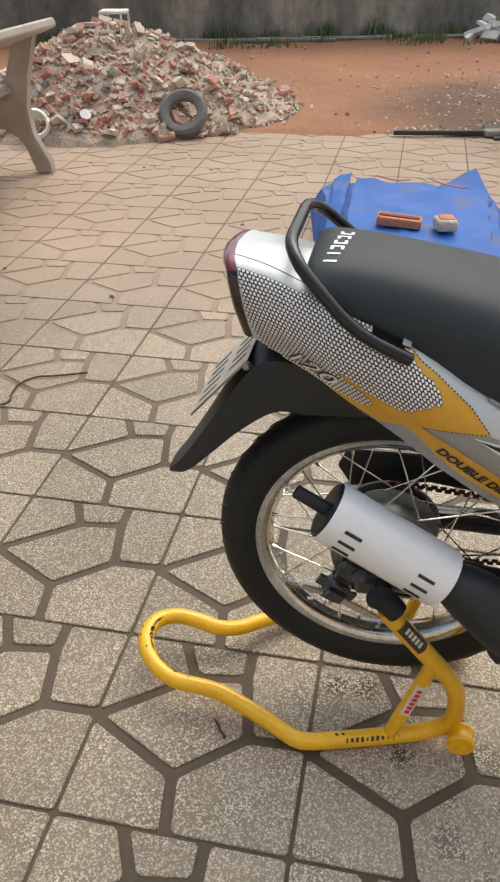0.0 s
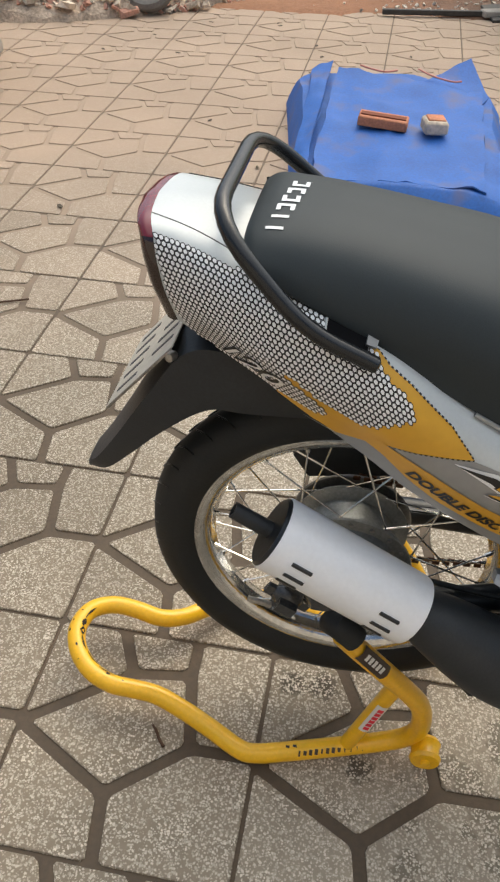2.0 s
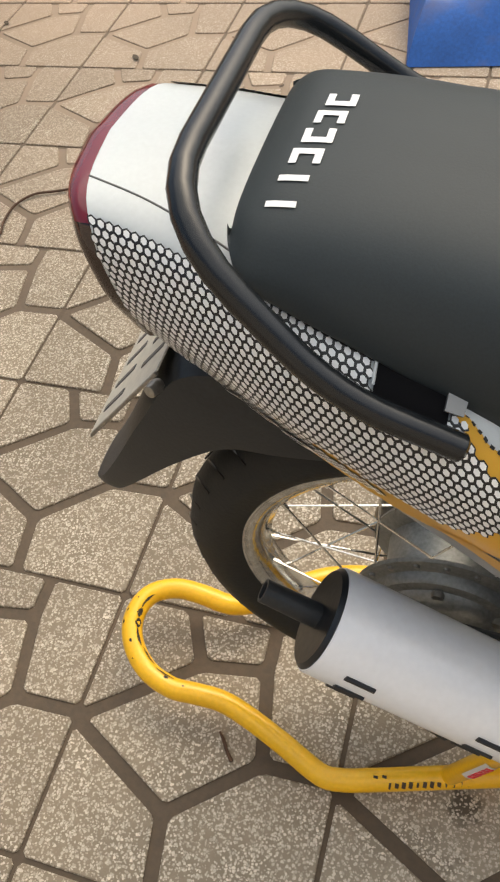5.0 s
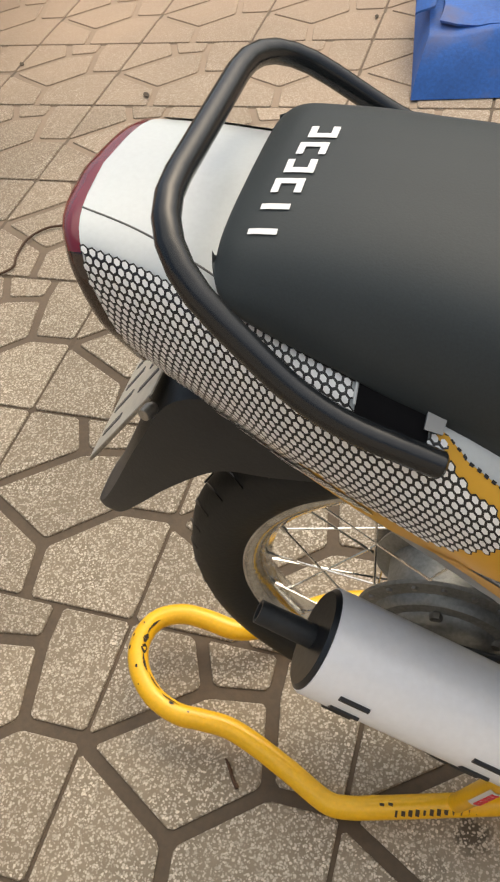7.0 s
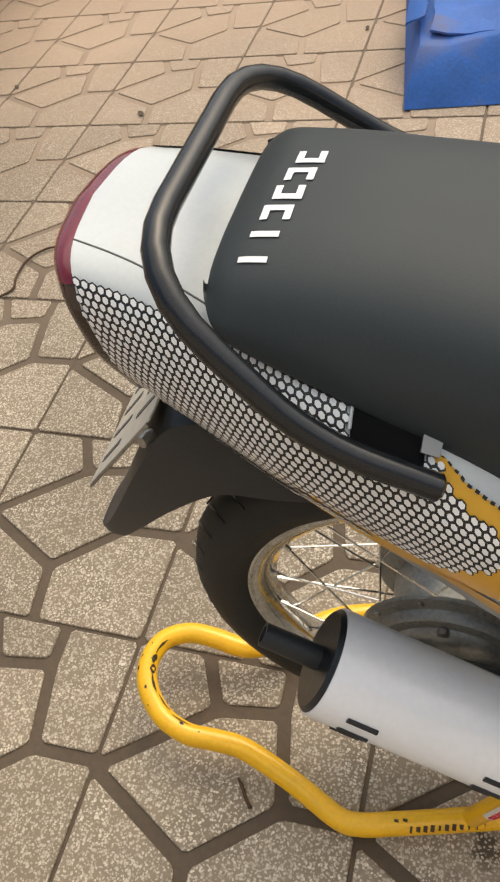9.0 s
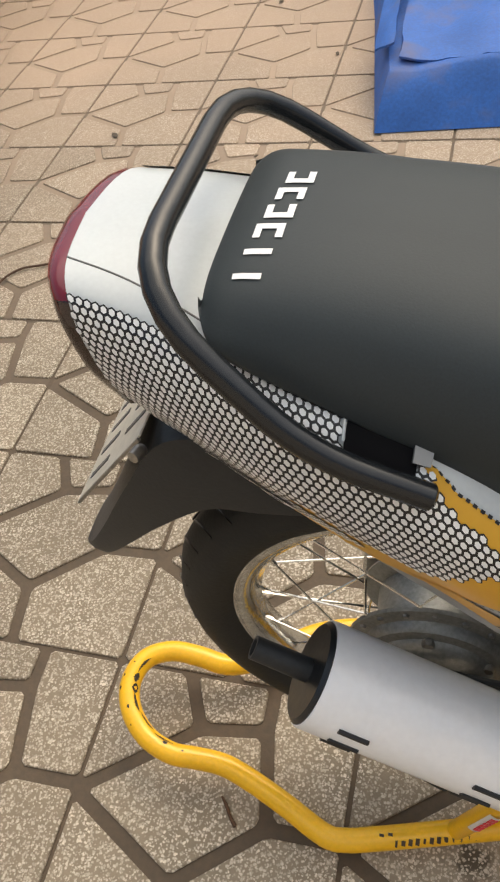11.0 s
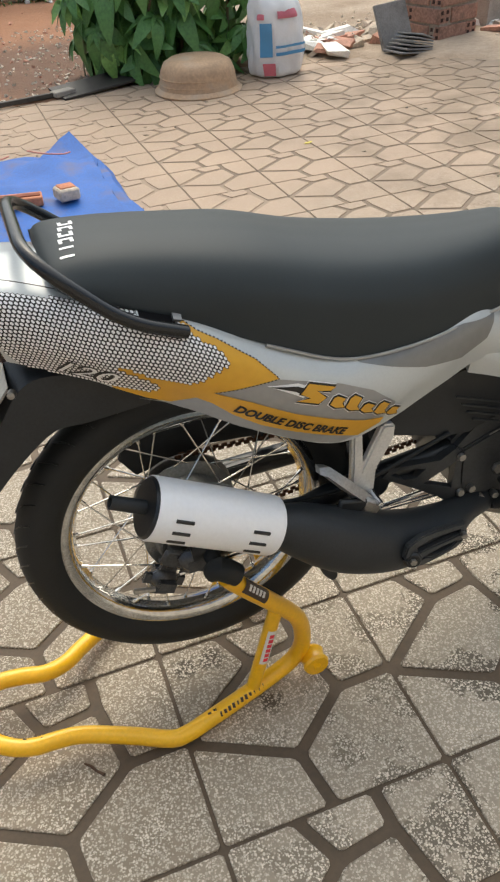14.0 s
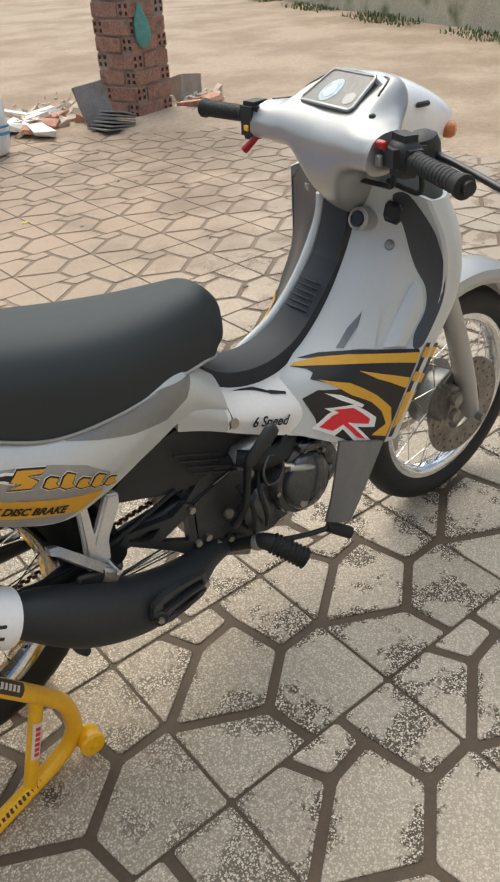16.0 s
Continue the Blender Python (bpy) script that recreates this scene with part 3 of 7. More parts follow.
def seat_mesh():
    rings = []
    for x, top, low, half in catmull(SEAT_ROWS, 5):
        crown = max(0.012, min(0.055, (top - low) * 0.75))
        right = [(0, top), (half * 0.45, top - crown * 0.06), (half * 0.75, top - crown * 0.28), (half * 0.93, top - crown * 0.75), (half, top - crown * 1.25 if top - crown * 1.25 > low + 0.006 else low + 0.006), (half * 0.985, low)]
        line = catmull(right, 4) + [np.array((half * 0.9, low - 0.004)), np.array((0, low + 0.002))]
        y = mid(x)
        rings.append([(x, y - v, z) for v, z in line] + [(x, y + v, z) for v, z in line[-2:0:-1]])
    return loft(rings)


seat = part("seat", seat_mesh(), SEAT, bike, "dark grey vinyl saddle, long and dished")


def wheel(name, centre, R, width, disc_side):
    """A spoked wheel: tyre, rim, hub, spokes, turned about an axis across the bike."""
    ax = (0, 1, 0)
    hold = part(name, lathe([(R - 0.002, -0.008), (R, 0), (R - 0.002, 0.008), (R - 0.006, 0.02), (R - 0.018, width * 0.42), (R - 0.035, width * 0.5), (R - 0.055, width * 0.44), (R - 0.068, width * 0.28),
                             (R - 0.068, -width * 0.28), (R - 0.055, -width * 0.44), (R - 0.035, -width * 0.5), (R - 0.018, -width * 0.42), (R - 0.006, -0.02)], centre, ax, 96, closed=True), RUBBER, bike, "black road tyre")
    r = R - 0.066
    rim = part("rim", lathe([(r + 0.002, -0.024), (r + 0.003, -0.021), (r - 0.012, -0.017), (r - 0.016, -0.008), (r - 0.020, 0), (r - 0.016, 0.008), (r - 0.012, 0.017), (r + 0.003, 0.021), (r + 0.002, 0.024),
                             (r - 0.006, 0.025), (r - 0.017, 0.019), (r - 0.022, 0.008), (r - 0.026, 0), (r - 0.022, -0.008), (r - 0.017, -0.019), (r - 0.006, -0.025)], centre, ax, 96, closed=True), AGED_CHROME if name == "rear_wheel" else CHROME, hold, "chromed steel rim")
    hub = part("hub", lathe([(0.014, -0.078), (0.020, -0.076), (0.024, -0.068), (0.030, -0.066), (0.052, -0.060), (0.058, -0.054), (0.060, -0.050), (0.070, -0.048), (0.073, -0.044), (0.075, -0.038), (0.090, -0.036), (0.091, -0.032), (0.080, -0.028), (0.066, -0.026), (0.064, 0.0), (0.066, 0.026), (0.078, 0.030), (0.084, 0.034), (0.083, 0.038), (0.07, 0.042), (0.024, 0.05), (0.016, 0.062)], centre, ax, 48), HUB_ALLOY, hold, "cast alloy wheel hub")
    c = Vector(centre)
    for k in range(36):
        side = -1 if k % 2 else 1
        lean = 1 if (k // 2) % 2 else -1
        a = 2 * math.pi * k / 36
        b = a + lean * 0.75
        foot = c + Vector((math.cos(b) * 0.079, side * 0.036, math.sin(b) * 0.079))
        tip = c + Vector((math.cos(a) * (r - 0.022), side * 0.006, math.sin(a) * (r - 0.022)))
        near = foot.lerp(tip, 0.94)
        bm = tube([foot, tip], 0.0014, 6, smooth=False)
        tube([near, tip], 0.003, 6, smooth=False, bm=bm)
        part("spoke", bm, AGED_CHROME, hold)
    return hold


rear_wheel = wheel("rear_wheel", REAR, 0.285, 0.078, -1)
bm = bmesh.new()
for k in range(44):
    for side in (-1, 1):
        a = 2 * math.pi * (k + 0.5 * (side > 0)) / 44
        line = []
        for back, across, low in ((0.0, 0.006, 0.0), (0.05, 0.018, 0.0055), (0.085, 0.030, 0.0155)):
            r = 0.2852 - low
            line.append((REAR[0] + r * math.cos(a - back), YC + side * across, REAR[2] + r * math.sin(a - back)))
        tube(line, 0.0013, 5, 3, bm=bm)
tagged(part("tread_groove", bm, DECAL_BLACK, rear_wheel, "dark curved tread grooves"), kind="stuff")
front_wheel = wheel("front_wheel", FRONT, 0.28, 0.070, -1)

# exhaust
SIL_A, SIL_B = Vector((0.410, -0.191, 0.547)), Vector((0.583, -0.197, 0.452))
SIL_D = (SIL_B - SIL_A).normalized()
SIL_L = (SIL_B - SIL_A).length
silencer = part("silencer", lathe([(0.036, 0.0), (0.0445, 0.0), (0.0455, 0.002), (0.0455, SIL_L - 0.006), (0.044, SIL_L), (0.034, SIL_L + 0.004)], SIL_A, SIL_D, 64), ENAMEL, bike, "white painted exhaust silencer with slotted ends")
part("end_cap", lathe([(0.012, -0.004), (0.040, -0.004), (0.0435, -0.001), (0.0435, 0.004), (0.03, 0.006)], SIL_A, SIL_D, 48), BLACK, silencer, "black end cap")
part("tail_pipe", lathe([(0.0075, 0.0), (0.0075, -0.054), (0.0100, -0.054), (0.0104, -0.02), (0.0104, 0.0)], SIL_A, SIL_D, 32, closed=True), DULL, silencer, "black tail pipe")
pipe = part("expansion_pipe", tube([SIL_B - SIL_D * 0.003, SIL_B + SIL_D * 0.04, (0.70, -0.195, 0.375), (0.80, -0.185, 0.325), (0.90, -0.163, 0.30), (0.985, -0.125, 0.283), (1.12, -0.085, 0.262), (1.27, -0.06, 0.30), (1.33, YC, 0.38)],
                                   [0.027, 0.040, 0.053, 0.050, 0.039, 0.026, 0.019, 0.018, 0.018], 28), DULL, bike, "matt black expansion chamber of the exhaust")

# rear stand
stand = thing("paddock_stand", (0.4, YC, 0), "yellow tubular steel paddock stand with chipped paint under the rear wheel", "stand")


def stand_arm(s):
    f = lambda x, v, z: (x, YC + s * v, z)  # noqa: E731
    return [f(0.508, 0.146, 0.366), f(0.524, 0.140, 0.338), f(0.580, 0.125, 0.258), f(0.620, 0.114, 0.200), f(0.638, 0.108, 0.165), f(0.647, 0.102, 0.125), f(0.649, 0.095, 0.078), f(0.637, 0.091, 0.043), f(0.605, 0.095, 0.023), f(0.524, 0.118, 0.017),
            f(0.44, 0.143, 0.017)]


# the handle rises from the ground to a narrow loop
HANDLE = [(0.405, -0.194, 0.017), (0.375, -0.194, 0.018), (0.318, -0.170, 0.026), (0.262, -0.149, 0.034), (0.221, -0.139, 0.042), (0.182, -0.140, 0.050), (0.147, -0.142, 0.057), (0.107, -0.129, 0.065), (0.075, -0.099, 0.074),
          (0.062, -0.061, 0.080), (0.073, -0.022, 0.080), (0.107, -0.001, 0.076), (0.149, 0.001, 0.070), (0.193, -0.001, 0.060), (0.230, 0.016, 0.050), (0.262, 0.045, 0.042), (0.310, 0.085, 0.030), (0.36, 0.108, 0.020), (0.40, 0.112, 0.017)]
line = stand_arm(-1) + HANDLE + stand_arm(1)[::-1]
part("frame_tube", tube(line, 0.0155, 14, 5), YELLOW, stand)

SEAM_GREY = mat("seam_grey", (0.10, 0.10, 0.10), 0.5, vary=0.1, bump=0.0)
STICKER = mat("sticker_white", (0.70, 0.69, 0.66), 0.4, vary=0.05, bump=0.0)
STICKER_DARK = mat("sticker_brown", (0.05, 0.03, 0.02), 0.4, vary=0.1, bump=0.0)
CHIPPED = mat("bare_dark_steel", (0.04, 0.03, 0.022), 0.6, 0.3, vary=0.3, scale=40)
AMBER = mat("amber_lens", (0.55, 0.16, 0.03), 0.15, vary=0.05, bump=0.0, coat=0.6)
SCREEN = mat("instrument_face", (0.085, 0.09, 0.094), 0.30, vary=0.3, scale=30, bump=0.0, coat=0.12, spec=0.4)
BLUE_PALE = mat("dial_pale_blue", (0.42, 0.60, 0.70), 0.3, vary=0.3, scale=60, bump=0.0)
BLUE_GLOW = mat("dial_blue", (0.30, 0.42, 0.50), 0.3, vary=0.3, scale=60, bump=0.0)
RED_PLASTIC = mat("red_plastic", (0.42, 0.02, 0.025), 0.35, vary=0.08, bump=0.0)
RUSTY = mat("rusty_chain", (0.10, 0.045, 0.022), 0.7, 0.5, vary=0.4, scale=60, fine=300, bump=0.4)
PLATE = mat("plate_metal", (0.58, 0.555, 0.48), 0.40, 0.1, vary=0.15, scale=18, fine=120, bump=0.1)
BOOT = mat("old_alloy", (0.24, 0.22, 0.19), 0.55, 0.5, vary=0.3, scale=30, bump=0.3)


# ---------------------------------------------------------------- films and lettering laid on the bodywork
def film(outline, place, step=0.008, bm=None):
    """A flat outline cut into small cells and laid on a curved skin by place(a, b)."""
    own = bmesh.new()
    own.faces.new([own.verts.new((a, b, 0)) for a, b in outline])
    lo, hi = np.min(outline, axis=0), np.max(outline, axis=0)
    for axis in (0, 1):
        for cut in np.arange(lo[axis] + step / 2, hi[axis], step):
            no = (1, 0, 0) if axis == 0 else (0, 1, 0)
            bmesh.ops.bisect_plane(own, geom=own.verts[:] + own.edges[:] + own.faces[:], plane_co=(cut, cut, 0), plane_no=no)
    bmesh.ops.triangulate(own, faces=own.faces[:])
    for v in own.verts:
        v.co = Vector(place(v.co.x, v.co.y))
    return merge(bm, own)


def inside(p, poly):
    x, y = p
    hit = False
    for (ax, ay), (bx, by) in zip(poly, poly[1:] + poly[:1]):
        if (ay > y) != (by > y) and x < (bx - ax) * (y - ay) / (by - ay) + ax:
            hit = not hit
    return hit


def lettering(text, size, place, shear=0.0, weight=0.022):
    """Words as a flat mesh, laid out by place(a, b) from their baseline's start."""
    data = bpy.data.curves.new("words", "FONT")
    data.body, data.size, data.shear = text, size, shear
    data.resolution_u, data.offset = 3, size * weight
    holder = bpy.data.objects.new("words", data)
    scene.collection.objects.link(holder)
    made = bpy.data.meshes.new_from_object(holder.evaluated_get(bpy.context.evaluated_depsgraph_get()))
    bpy.data.objects.remove(holder)
    bm = bmesh.new()
    bm.from_mesh(made)
    bpy.data.meshes.remove(made)
    width = max(v.co.x for v in bm.verts)
    for v in bm.verts:
        v.co = Vector(place(v.co.x / width, v.co.y))
    return bm


HEX_SIDE = [(0.502, 0.786), (0.518, 0.772), (0.532, 0.759), (0.547, 0.735), (0.526, 0.729), (0.506, 0.724), (0.487, 0.719), (0.471, 0.726), (0.442, 0.740), (0.411, 0.757), (0.408, 0.754), (0.438, 0.735), (0.464, 0.716),
            (0.442, 0.710), (0.418, 0.712), (0.39, 0.7255), (0.36, 0.737), (0.33, 0.748), (0.305, 0.758), (0.292, 0.770), (0.281, 0.800), (0.272, 0.835)]
GOLD_AREA = [(0.497, 0.798), (0.512, 0.783), (0.535, 0.768), (0.557, 0.751), (0.580, 0.733), (0.598, 0.713), (0.608, 0.701), (0.565, 0.702), (0.524, 0.700), (0.500, 0.693), (0.468, 0.687), (0.44, 0.697), (0.418, 0.709),
             (0.402, 0.718), (0.398, 0.740), (0.411, 0.758), (0.45, 0.765), (0.480, 0.780)]
RIBBON = [(0.490, 0.700), (0.515, 0.703), (0.568, 0.677), (0.63, 0.639), (0.691, 0.608), (0.739, 0.587), (0.775, 0.577), (0.770, 0.567), (0.733, 0.5565), (0.684, 0.5765), (0.631, 0.602), (0.583, 0.628), (0.546, 0.655), (0.519, 0.681)]
GREY_AREA = [(0.520, 0.701), (0.565, 0.701), (0.608, 0.700), (0.655, 0.682), (0.70, 0.664), (0.75, 0.638), (0.79, 0.603), (0.785, 0.580), (0.739, 0.586), (0.691, 0.607), (0.63, 0.638), (0.568, 0.676)]
LOWER_AREA = [(0.43, 0.697), (0.468, 0.686), (0.5, 0.692), (0.519, 0.681), (0.546, 0.656), (0.583, 0.629), (0.631, 0.603), (0.684, 0.577), (0.733, 0.557), (0.70, 0.553), (0.65, 0.574), (0.60, 0.604), (0.55, 0.632), (0.50, 0.665), (0.46, 0.687)]
GREY_UPPER = [(0.725, 0.687), (0.77, 0.679), (0.849, 0.677), (0.912, 0.684), (0.975, 0.681), (0.954, 0.650), (0.909, 0.633), (0.841, 0.643), (0.782, 0.661), (0.735, 0.678)]
HEX_PITCH = 0.0058
HEX_TOP = [(0.263, 0.000), (0.30, 0.000), (0.345, 0.001), (0.36, -0.004), (0.40, -0.006), (0.4465, -0.006), (0.4465, 0.020), (0.489, 0.020), (0.489, 0.000), (0.498, 0.000)]
HEX_SKIN = HEX_TOP + [skin_run(x, z) for x, z in HEX_SIDE]
for side in (-1, 1):
    on = lambda a, b, lift, s=side: body_side(a, b, lift, s)  # noqa: E731
    part("silver_decal", film(GREY_AREA, lambda a, b: on(a, b, 0.0007)), DECAL_SILVER, body, "silver decal film")
    part("silver_decal", film(LOWER_AREA, lambda a, b: on(a, b, 0.0006)), DECAL_SILVER, body, "silver decal film")
    part("grey_decal", film(GREY_UPPER, lambda a, b: on(a, b, 0.0007)), DECAL_GREY, body, "grey decal film")
    part("yellow_decal", film(GOLD_AREA, lambda a, b: on(a, b, 0.0011)), DECAL_YELLOW, body, "yellow decal film")
    tip = np.array(GOLD_AREA[:9])
    run = np.r_[0, np.cumsum(np.hypot(*np.diff(tip, axis=0).T))]
    bm = bmesh.new()
    for r in np.arange(0.002, run[-1], 0.0052):
        p, q = (np.array([np.interp(v, run, tip[:, k]) for k in (0, 1)]) for v in (r, r + 0.0028))
        d = (q - p) / np.linalg.norm(q - p) * 0.0007
        film([tuple(p + (-d[1], d[0])), tuple(q + (-d[1], d[0])), tuple(q - (-d[1], d[0])), tuple(p - (-d[1], d[0]))], lambda a, b: on(a, b, 0.0017), 0.01, bm)
    tagged(part("dotted_edge", bm, DECAL_BLACK, body, "black dotted edge of the yellow film"), kind="stuff")
    part("yellow_ribbon", film(RIBBON, lambda a, b: on(a, b, 0.0015)), DECAL_YELLOW, body, "yellow ribbon decal")
    vs, fs, black = [], [], []
    area = HEX_SKIN if side < 0 else [(p, q + 0.003) for p, q in HEX_TOP] + HEX_SKIN[len(HEX_TOP):]
    along = 0.262
    col = 0
    while along < 0.56:
        lean = (np.interp(along + 0.01, BODY_FINE[:, 0], BODY_FINE[:, 3]) - np.interp(along - 0.01, BODY_FINE[:, 0], BODY_FINE[:, 3])) / 0.02
        wide = HEX_PITCH / math.hypot(1.0, lean)
        for row in range(-8, 44):
            p, q = along + 0.5 * wide * (row % 2), row * HEX_PITCH * 0.866
            if not all(inside((p + dp, q + dq), area) for dp, dq in ((0.0007, 0), (-0.0007, 0), (0, 0.0007), (0, -0.0007))):
                continue
            at = len(vs)
            for k in range(6):
                w = math.pi / 6 + k * math.pi / 3
                vs.append(skin(p + 0.405 * wide * math.cos(w), q + 0.405 * HEX_PITCH * math.sin(w), 0.0020, side))
                black.append(skin(p + 0.61 * wide * math.cos(w), q + 0.61 * HEX_PITCH * math.sin(w), 0.0016, side))
            fs.append(tuple(range(at, at + 6)))
        along += wide
    me = bpy.data.meshes.new("hexagon_decal")
    me.from_pydata(black, [], fs)
    me.materials.append(DECAL_BLACK)
    hexes = new("hexagon_decal", me)
    hexes.parent = body
    tagged(hexes, "black honeycomb film", kind="stuff")
    me = bpy.data.meshes.new("hexagon_cell")
    me.from_pydata(vs, [], fs)
    me.materials.append(DECAL_WHITE)
    ob = new("hexagon_cell", me)
    ob.parent = hexes
    tagged(ob, "silver-white hexagon cells", kind="stuff")

part("number_edge", lettering("120", 0.026, lambda a, b: body_side(0.334 + 0.072 * a + 0.35 * b, 0.757 - 0.030 * a + b, 0.0026), 0.3, 0.055), DECAL_BLACK, body, "black edge of the number")
part("number", lettering("120", 0.026, lambda a, b: body_side(0.334 + 0.072 * a + 0.35 * b, 0.757 - 0.030 * a + b, 0.0033), 0.3, 0.0), DECAL_WHITE, body, "pale italic number")
part("black_lettering", lettering("DOUBLE DISC BRAKE", 0.0185, lambda a, b: body_side(0.545 + 0.165 * a + 0.30 * b, 0.664 - 0.110 * a + 0.016 * a * a + 0.95 * b, 0.0024), 0.35, 0.045), DECAL_BLACK, body, "black capital lettering")
# the model mark, as a plain yellow flash and blocks with black and white edges
def grown(poly, by):
    """The outline moved out by a length."""
    made = []
    for i, p in enumerate(poly):
        a, c = np.array(poly[i - 1]), np.array(poly[(i + 1) % len(poly)])
        d = (c - a) / np.linalg.norm(c - a)
        made.append((p[0] + d[1] * -by, p[1] + d[0] * by))
    return made


def mark_at(a, b):
    return (0.634 + 0.168 * a + 0.35 * b, 0.668 - 0.093 * a + b)


BLOCKS = [[(0, 0.003), (0.05, 0.018), (0.28, 0.022), (0.24, 0.016), (0.13, 0.012), (0.22, 0.006), (0.17, -0.004), (-0.02, -0.007), (0.09, 0.001)]]
for k in range(5):
    a, tall = 0.27 + 0.145 * k, (0.011, 0.017, 0.010, 0.016, 0.010)[k]
    BLOCKS.append([(a, -0.002), (a + 0.02, tall * 0.7), (a + 0.05, tall), (a + 0.12, tall * 0.9), (a + 0.10, 0.003), (a + 0.135, -0.002), (a + 0.05, -0.005)])
BLOCKS = [[mark_at(*q) for q in block] for block in BLOCKS]
SPIKE = [(0.592, 0.6945), (0.632, 0.683), (0.650, 0.673), (0.640, 0.668), (0.628, 0.677)]
bm, bm_white, bm_black = bmesh.new(), bmesh.new(), bmesh.new()
for block in BLOCKS + [SPIKE]:
    film(grown(block, 0.0042), lambda a, b: body_side(a, b, 0.0017), bm=bm_white)
    film(grown(block, 0.0028) if block is not SPIKE else block, lambda a, b: body_side(a, b, 0.0023), bm=bm_black)
    if block is not SPIKE:
        film(block, lambda a, b: body_side(a, b, 0.0030), bm=bm)
mark = part("model_mark", bm_white, DECAL_WHITE, body, "yellow flash and blocks with black and white edges")
part("mark_edge", bm_black, DECAL_BLACK, mark)
part("mark_fill", bm, DECAL_YELLOW, mark)

# seam along the tail's shoulder
seam = []
for s in BODY_FINE:
    if s[0] < 0.372:
        line = np.array(body_half(s))
        v = float(np.interp(s[0], (0.255, 0.285, 0.36), (0.044, 0.053, 0.079)))
        z = float(np.interp(v, line[:8, 0], line[:8, 1]))
        seam.append((rake(s[0], z, v), mid(s[0]) - v, z - 0.0001))
part("panel_seam", tube(seam, 0.0008, 6, 2), SEAM_GREY, body)

# tail lamp
half = [np.array(q) for q in body_half(BODY_FINE[0])]
outline = half + [np.array((v * -1, z)) for v, z in half[-1:0:-1]]
rings = []
for back, scale in ((-0.002, 0.992), (0.006, 1.0), (0.012, 0.975), (0.017, 0.91), (0.021, 0.70)):
    rings.append([(rake(0.2625, z, abs(v)) - back, mid(0.262) - v * scale, 0.826 + (z - 0.826) * scale) for v, z in outline])
lamp = part("tail_lamp", loft(rings), LENS_RED, bike, "red tail lamp with smoked lower lens")
lamp.data.materials.append(LENS_DARK)
for face_of in lamp.data.polygons:
    face_of.material_index = 1 if face_of.center.z < 0.8565 else 0

# grab rail
def fillet(points, radii, steps=7):
    """Straight runs with rounded corners."""
    p = [np.array(q, float) for q in points]
    out = [p[0]]
    for i, r in zip(range(1, len(p) - 1), radii):
        a, b = p[i - 1] - p[i], p[i + 1] - p[i]
        la, lb = np.linalg.norm(a), np.linalg.norm(b)
        r = min(r, la * 0.49, lb * 0.49)
        u, v = p[i] + a / la * r, p[i] + b / lb * r
        out += [(1 - t) ** 2 * u + 2 * t * (1 - t) * p[i] + t * t * v for t in np.linspace(0, 1, steps)]
    return out + [p[-1]]


RC = -0.028
RAIL = [(0.499, 0.149, 0.788), (0.429, 0.148, 0.817), (0.334, 0.118, 0.905)]
line = fillet([(x, RC - v, z) for x, v, z in RAIL] + [(x, RC + v, z) for x, v, z in RAIL[::-1]], (0.040, 0.061, 0.061, 0.040))
rail = part("grab_rail", tube(line, 0.0085, 16, smooth=False), RAIL_BLACK, bike, "black tubular grab rail behind the saddle")
for side in (-1, 1):
    end = Vector((0.499, RC + side * 0.149, 0.788))
    part("rail_plug", lathe([(0.0002, 0.0030), (0.0055, 0.0026), (0.0078, 0.0008), (0.0082, -0.002)], end, (0.92, 0, -0.38), 16), RAIL_BLACK, rail)
for side in (-1, 1):
    # no hole is cut: a black film on the skin gives the opening's shade
    part("rail_recess", film([(0.447, -0.030), (0.489, -0.030), (0.489, 0.026), (0.447, 0.026)], lambda a, b: skin(a, b, 0.0022, side)), GAP_SHADE, rail, "black film for the shade in the opening where the rail enters the panel")
    part("recess_edge", tube([skin(0.4465, r, 0.0022, side) for r in np.linspace(-0.03, 0.010, 6)], 0.0011, 6, 2), PEARL, rail)
    part("rail_plate", slab([(0.487, -0.024), (0.498, -0.018), (0.496, 0.002), (0.486, 0.004)], lambda a, b, c: skin(a, b, 0.007 - c, side), 0.006), DECAL_GREY, rail, "grey end plate of the rail's opening")

# rear mudguard and plate
GUARD = [((0.46, 0.70), (0.45, 0.655), 0.066), ((0.36, 0.735), (0.365, 0.652), 0.070), ((0.292, 0.735), (0.318, 0.652), 0.072), ((0.240, 0.662), (0.264, 0.610), 0.068), ((0.190, 0.578), (0.215, 0.556), 0.058), ((0.155, 0.522), (0.172, 0.508), 0.044), ((0.136, 0.496), (0.139, 0.489), 0.026)]
rings = []
for tx, tz, lx, lz, w in catmull([(*a, *b, c) for a, b, c in GUARD], 5):
    out, thick = [], 0.004
    for k, (v, f) in enumerate(((-w, 0), (-w * 1.02, 0.5), (-w * 0.9, 0.88), (-w * 0.45, 1.0), (0, 1.04), (w * 0.45, 1.0), (w * 0.9, 0.88), (w * 1.02, 0.5), (w, 0))):
        out.append((lx + (tx - lx) * f, YC + v, lz + (tz - lz) * f))
    inner = [(x + thick * 0.6, YC + (y - YC) * 0.93, z - thick * 0.8 * (k not in (0, 8))) for k, (x, y, z) in enumerate(out)]
    rings.append(out + inner[::-1])
guard = part("rear_mudguard", loft(rings), DULL, bike, "black plastic rear mudguard")
plate_turn = 49
PLATE_MID = Vector((0.234, YC + 0.010, 0.680))
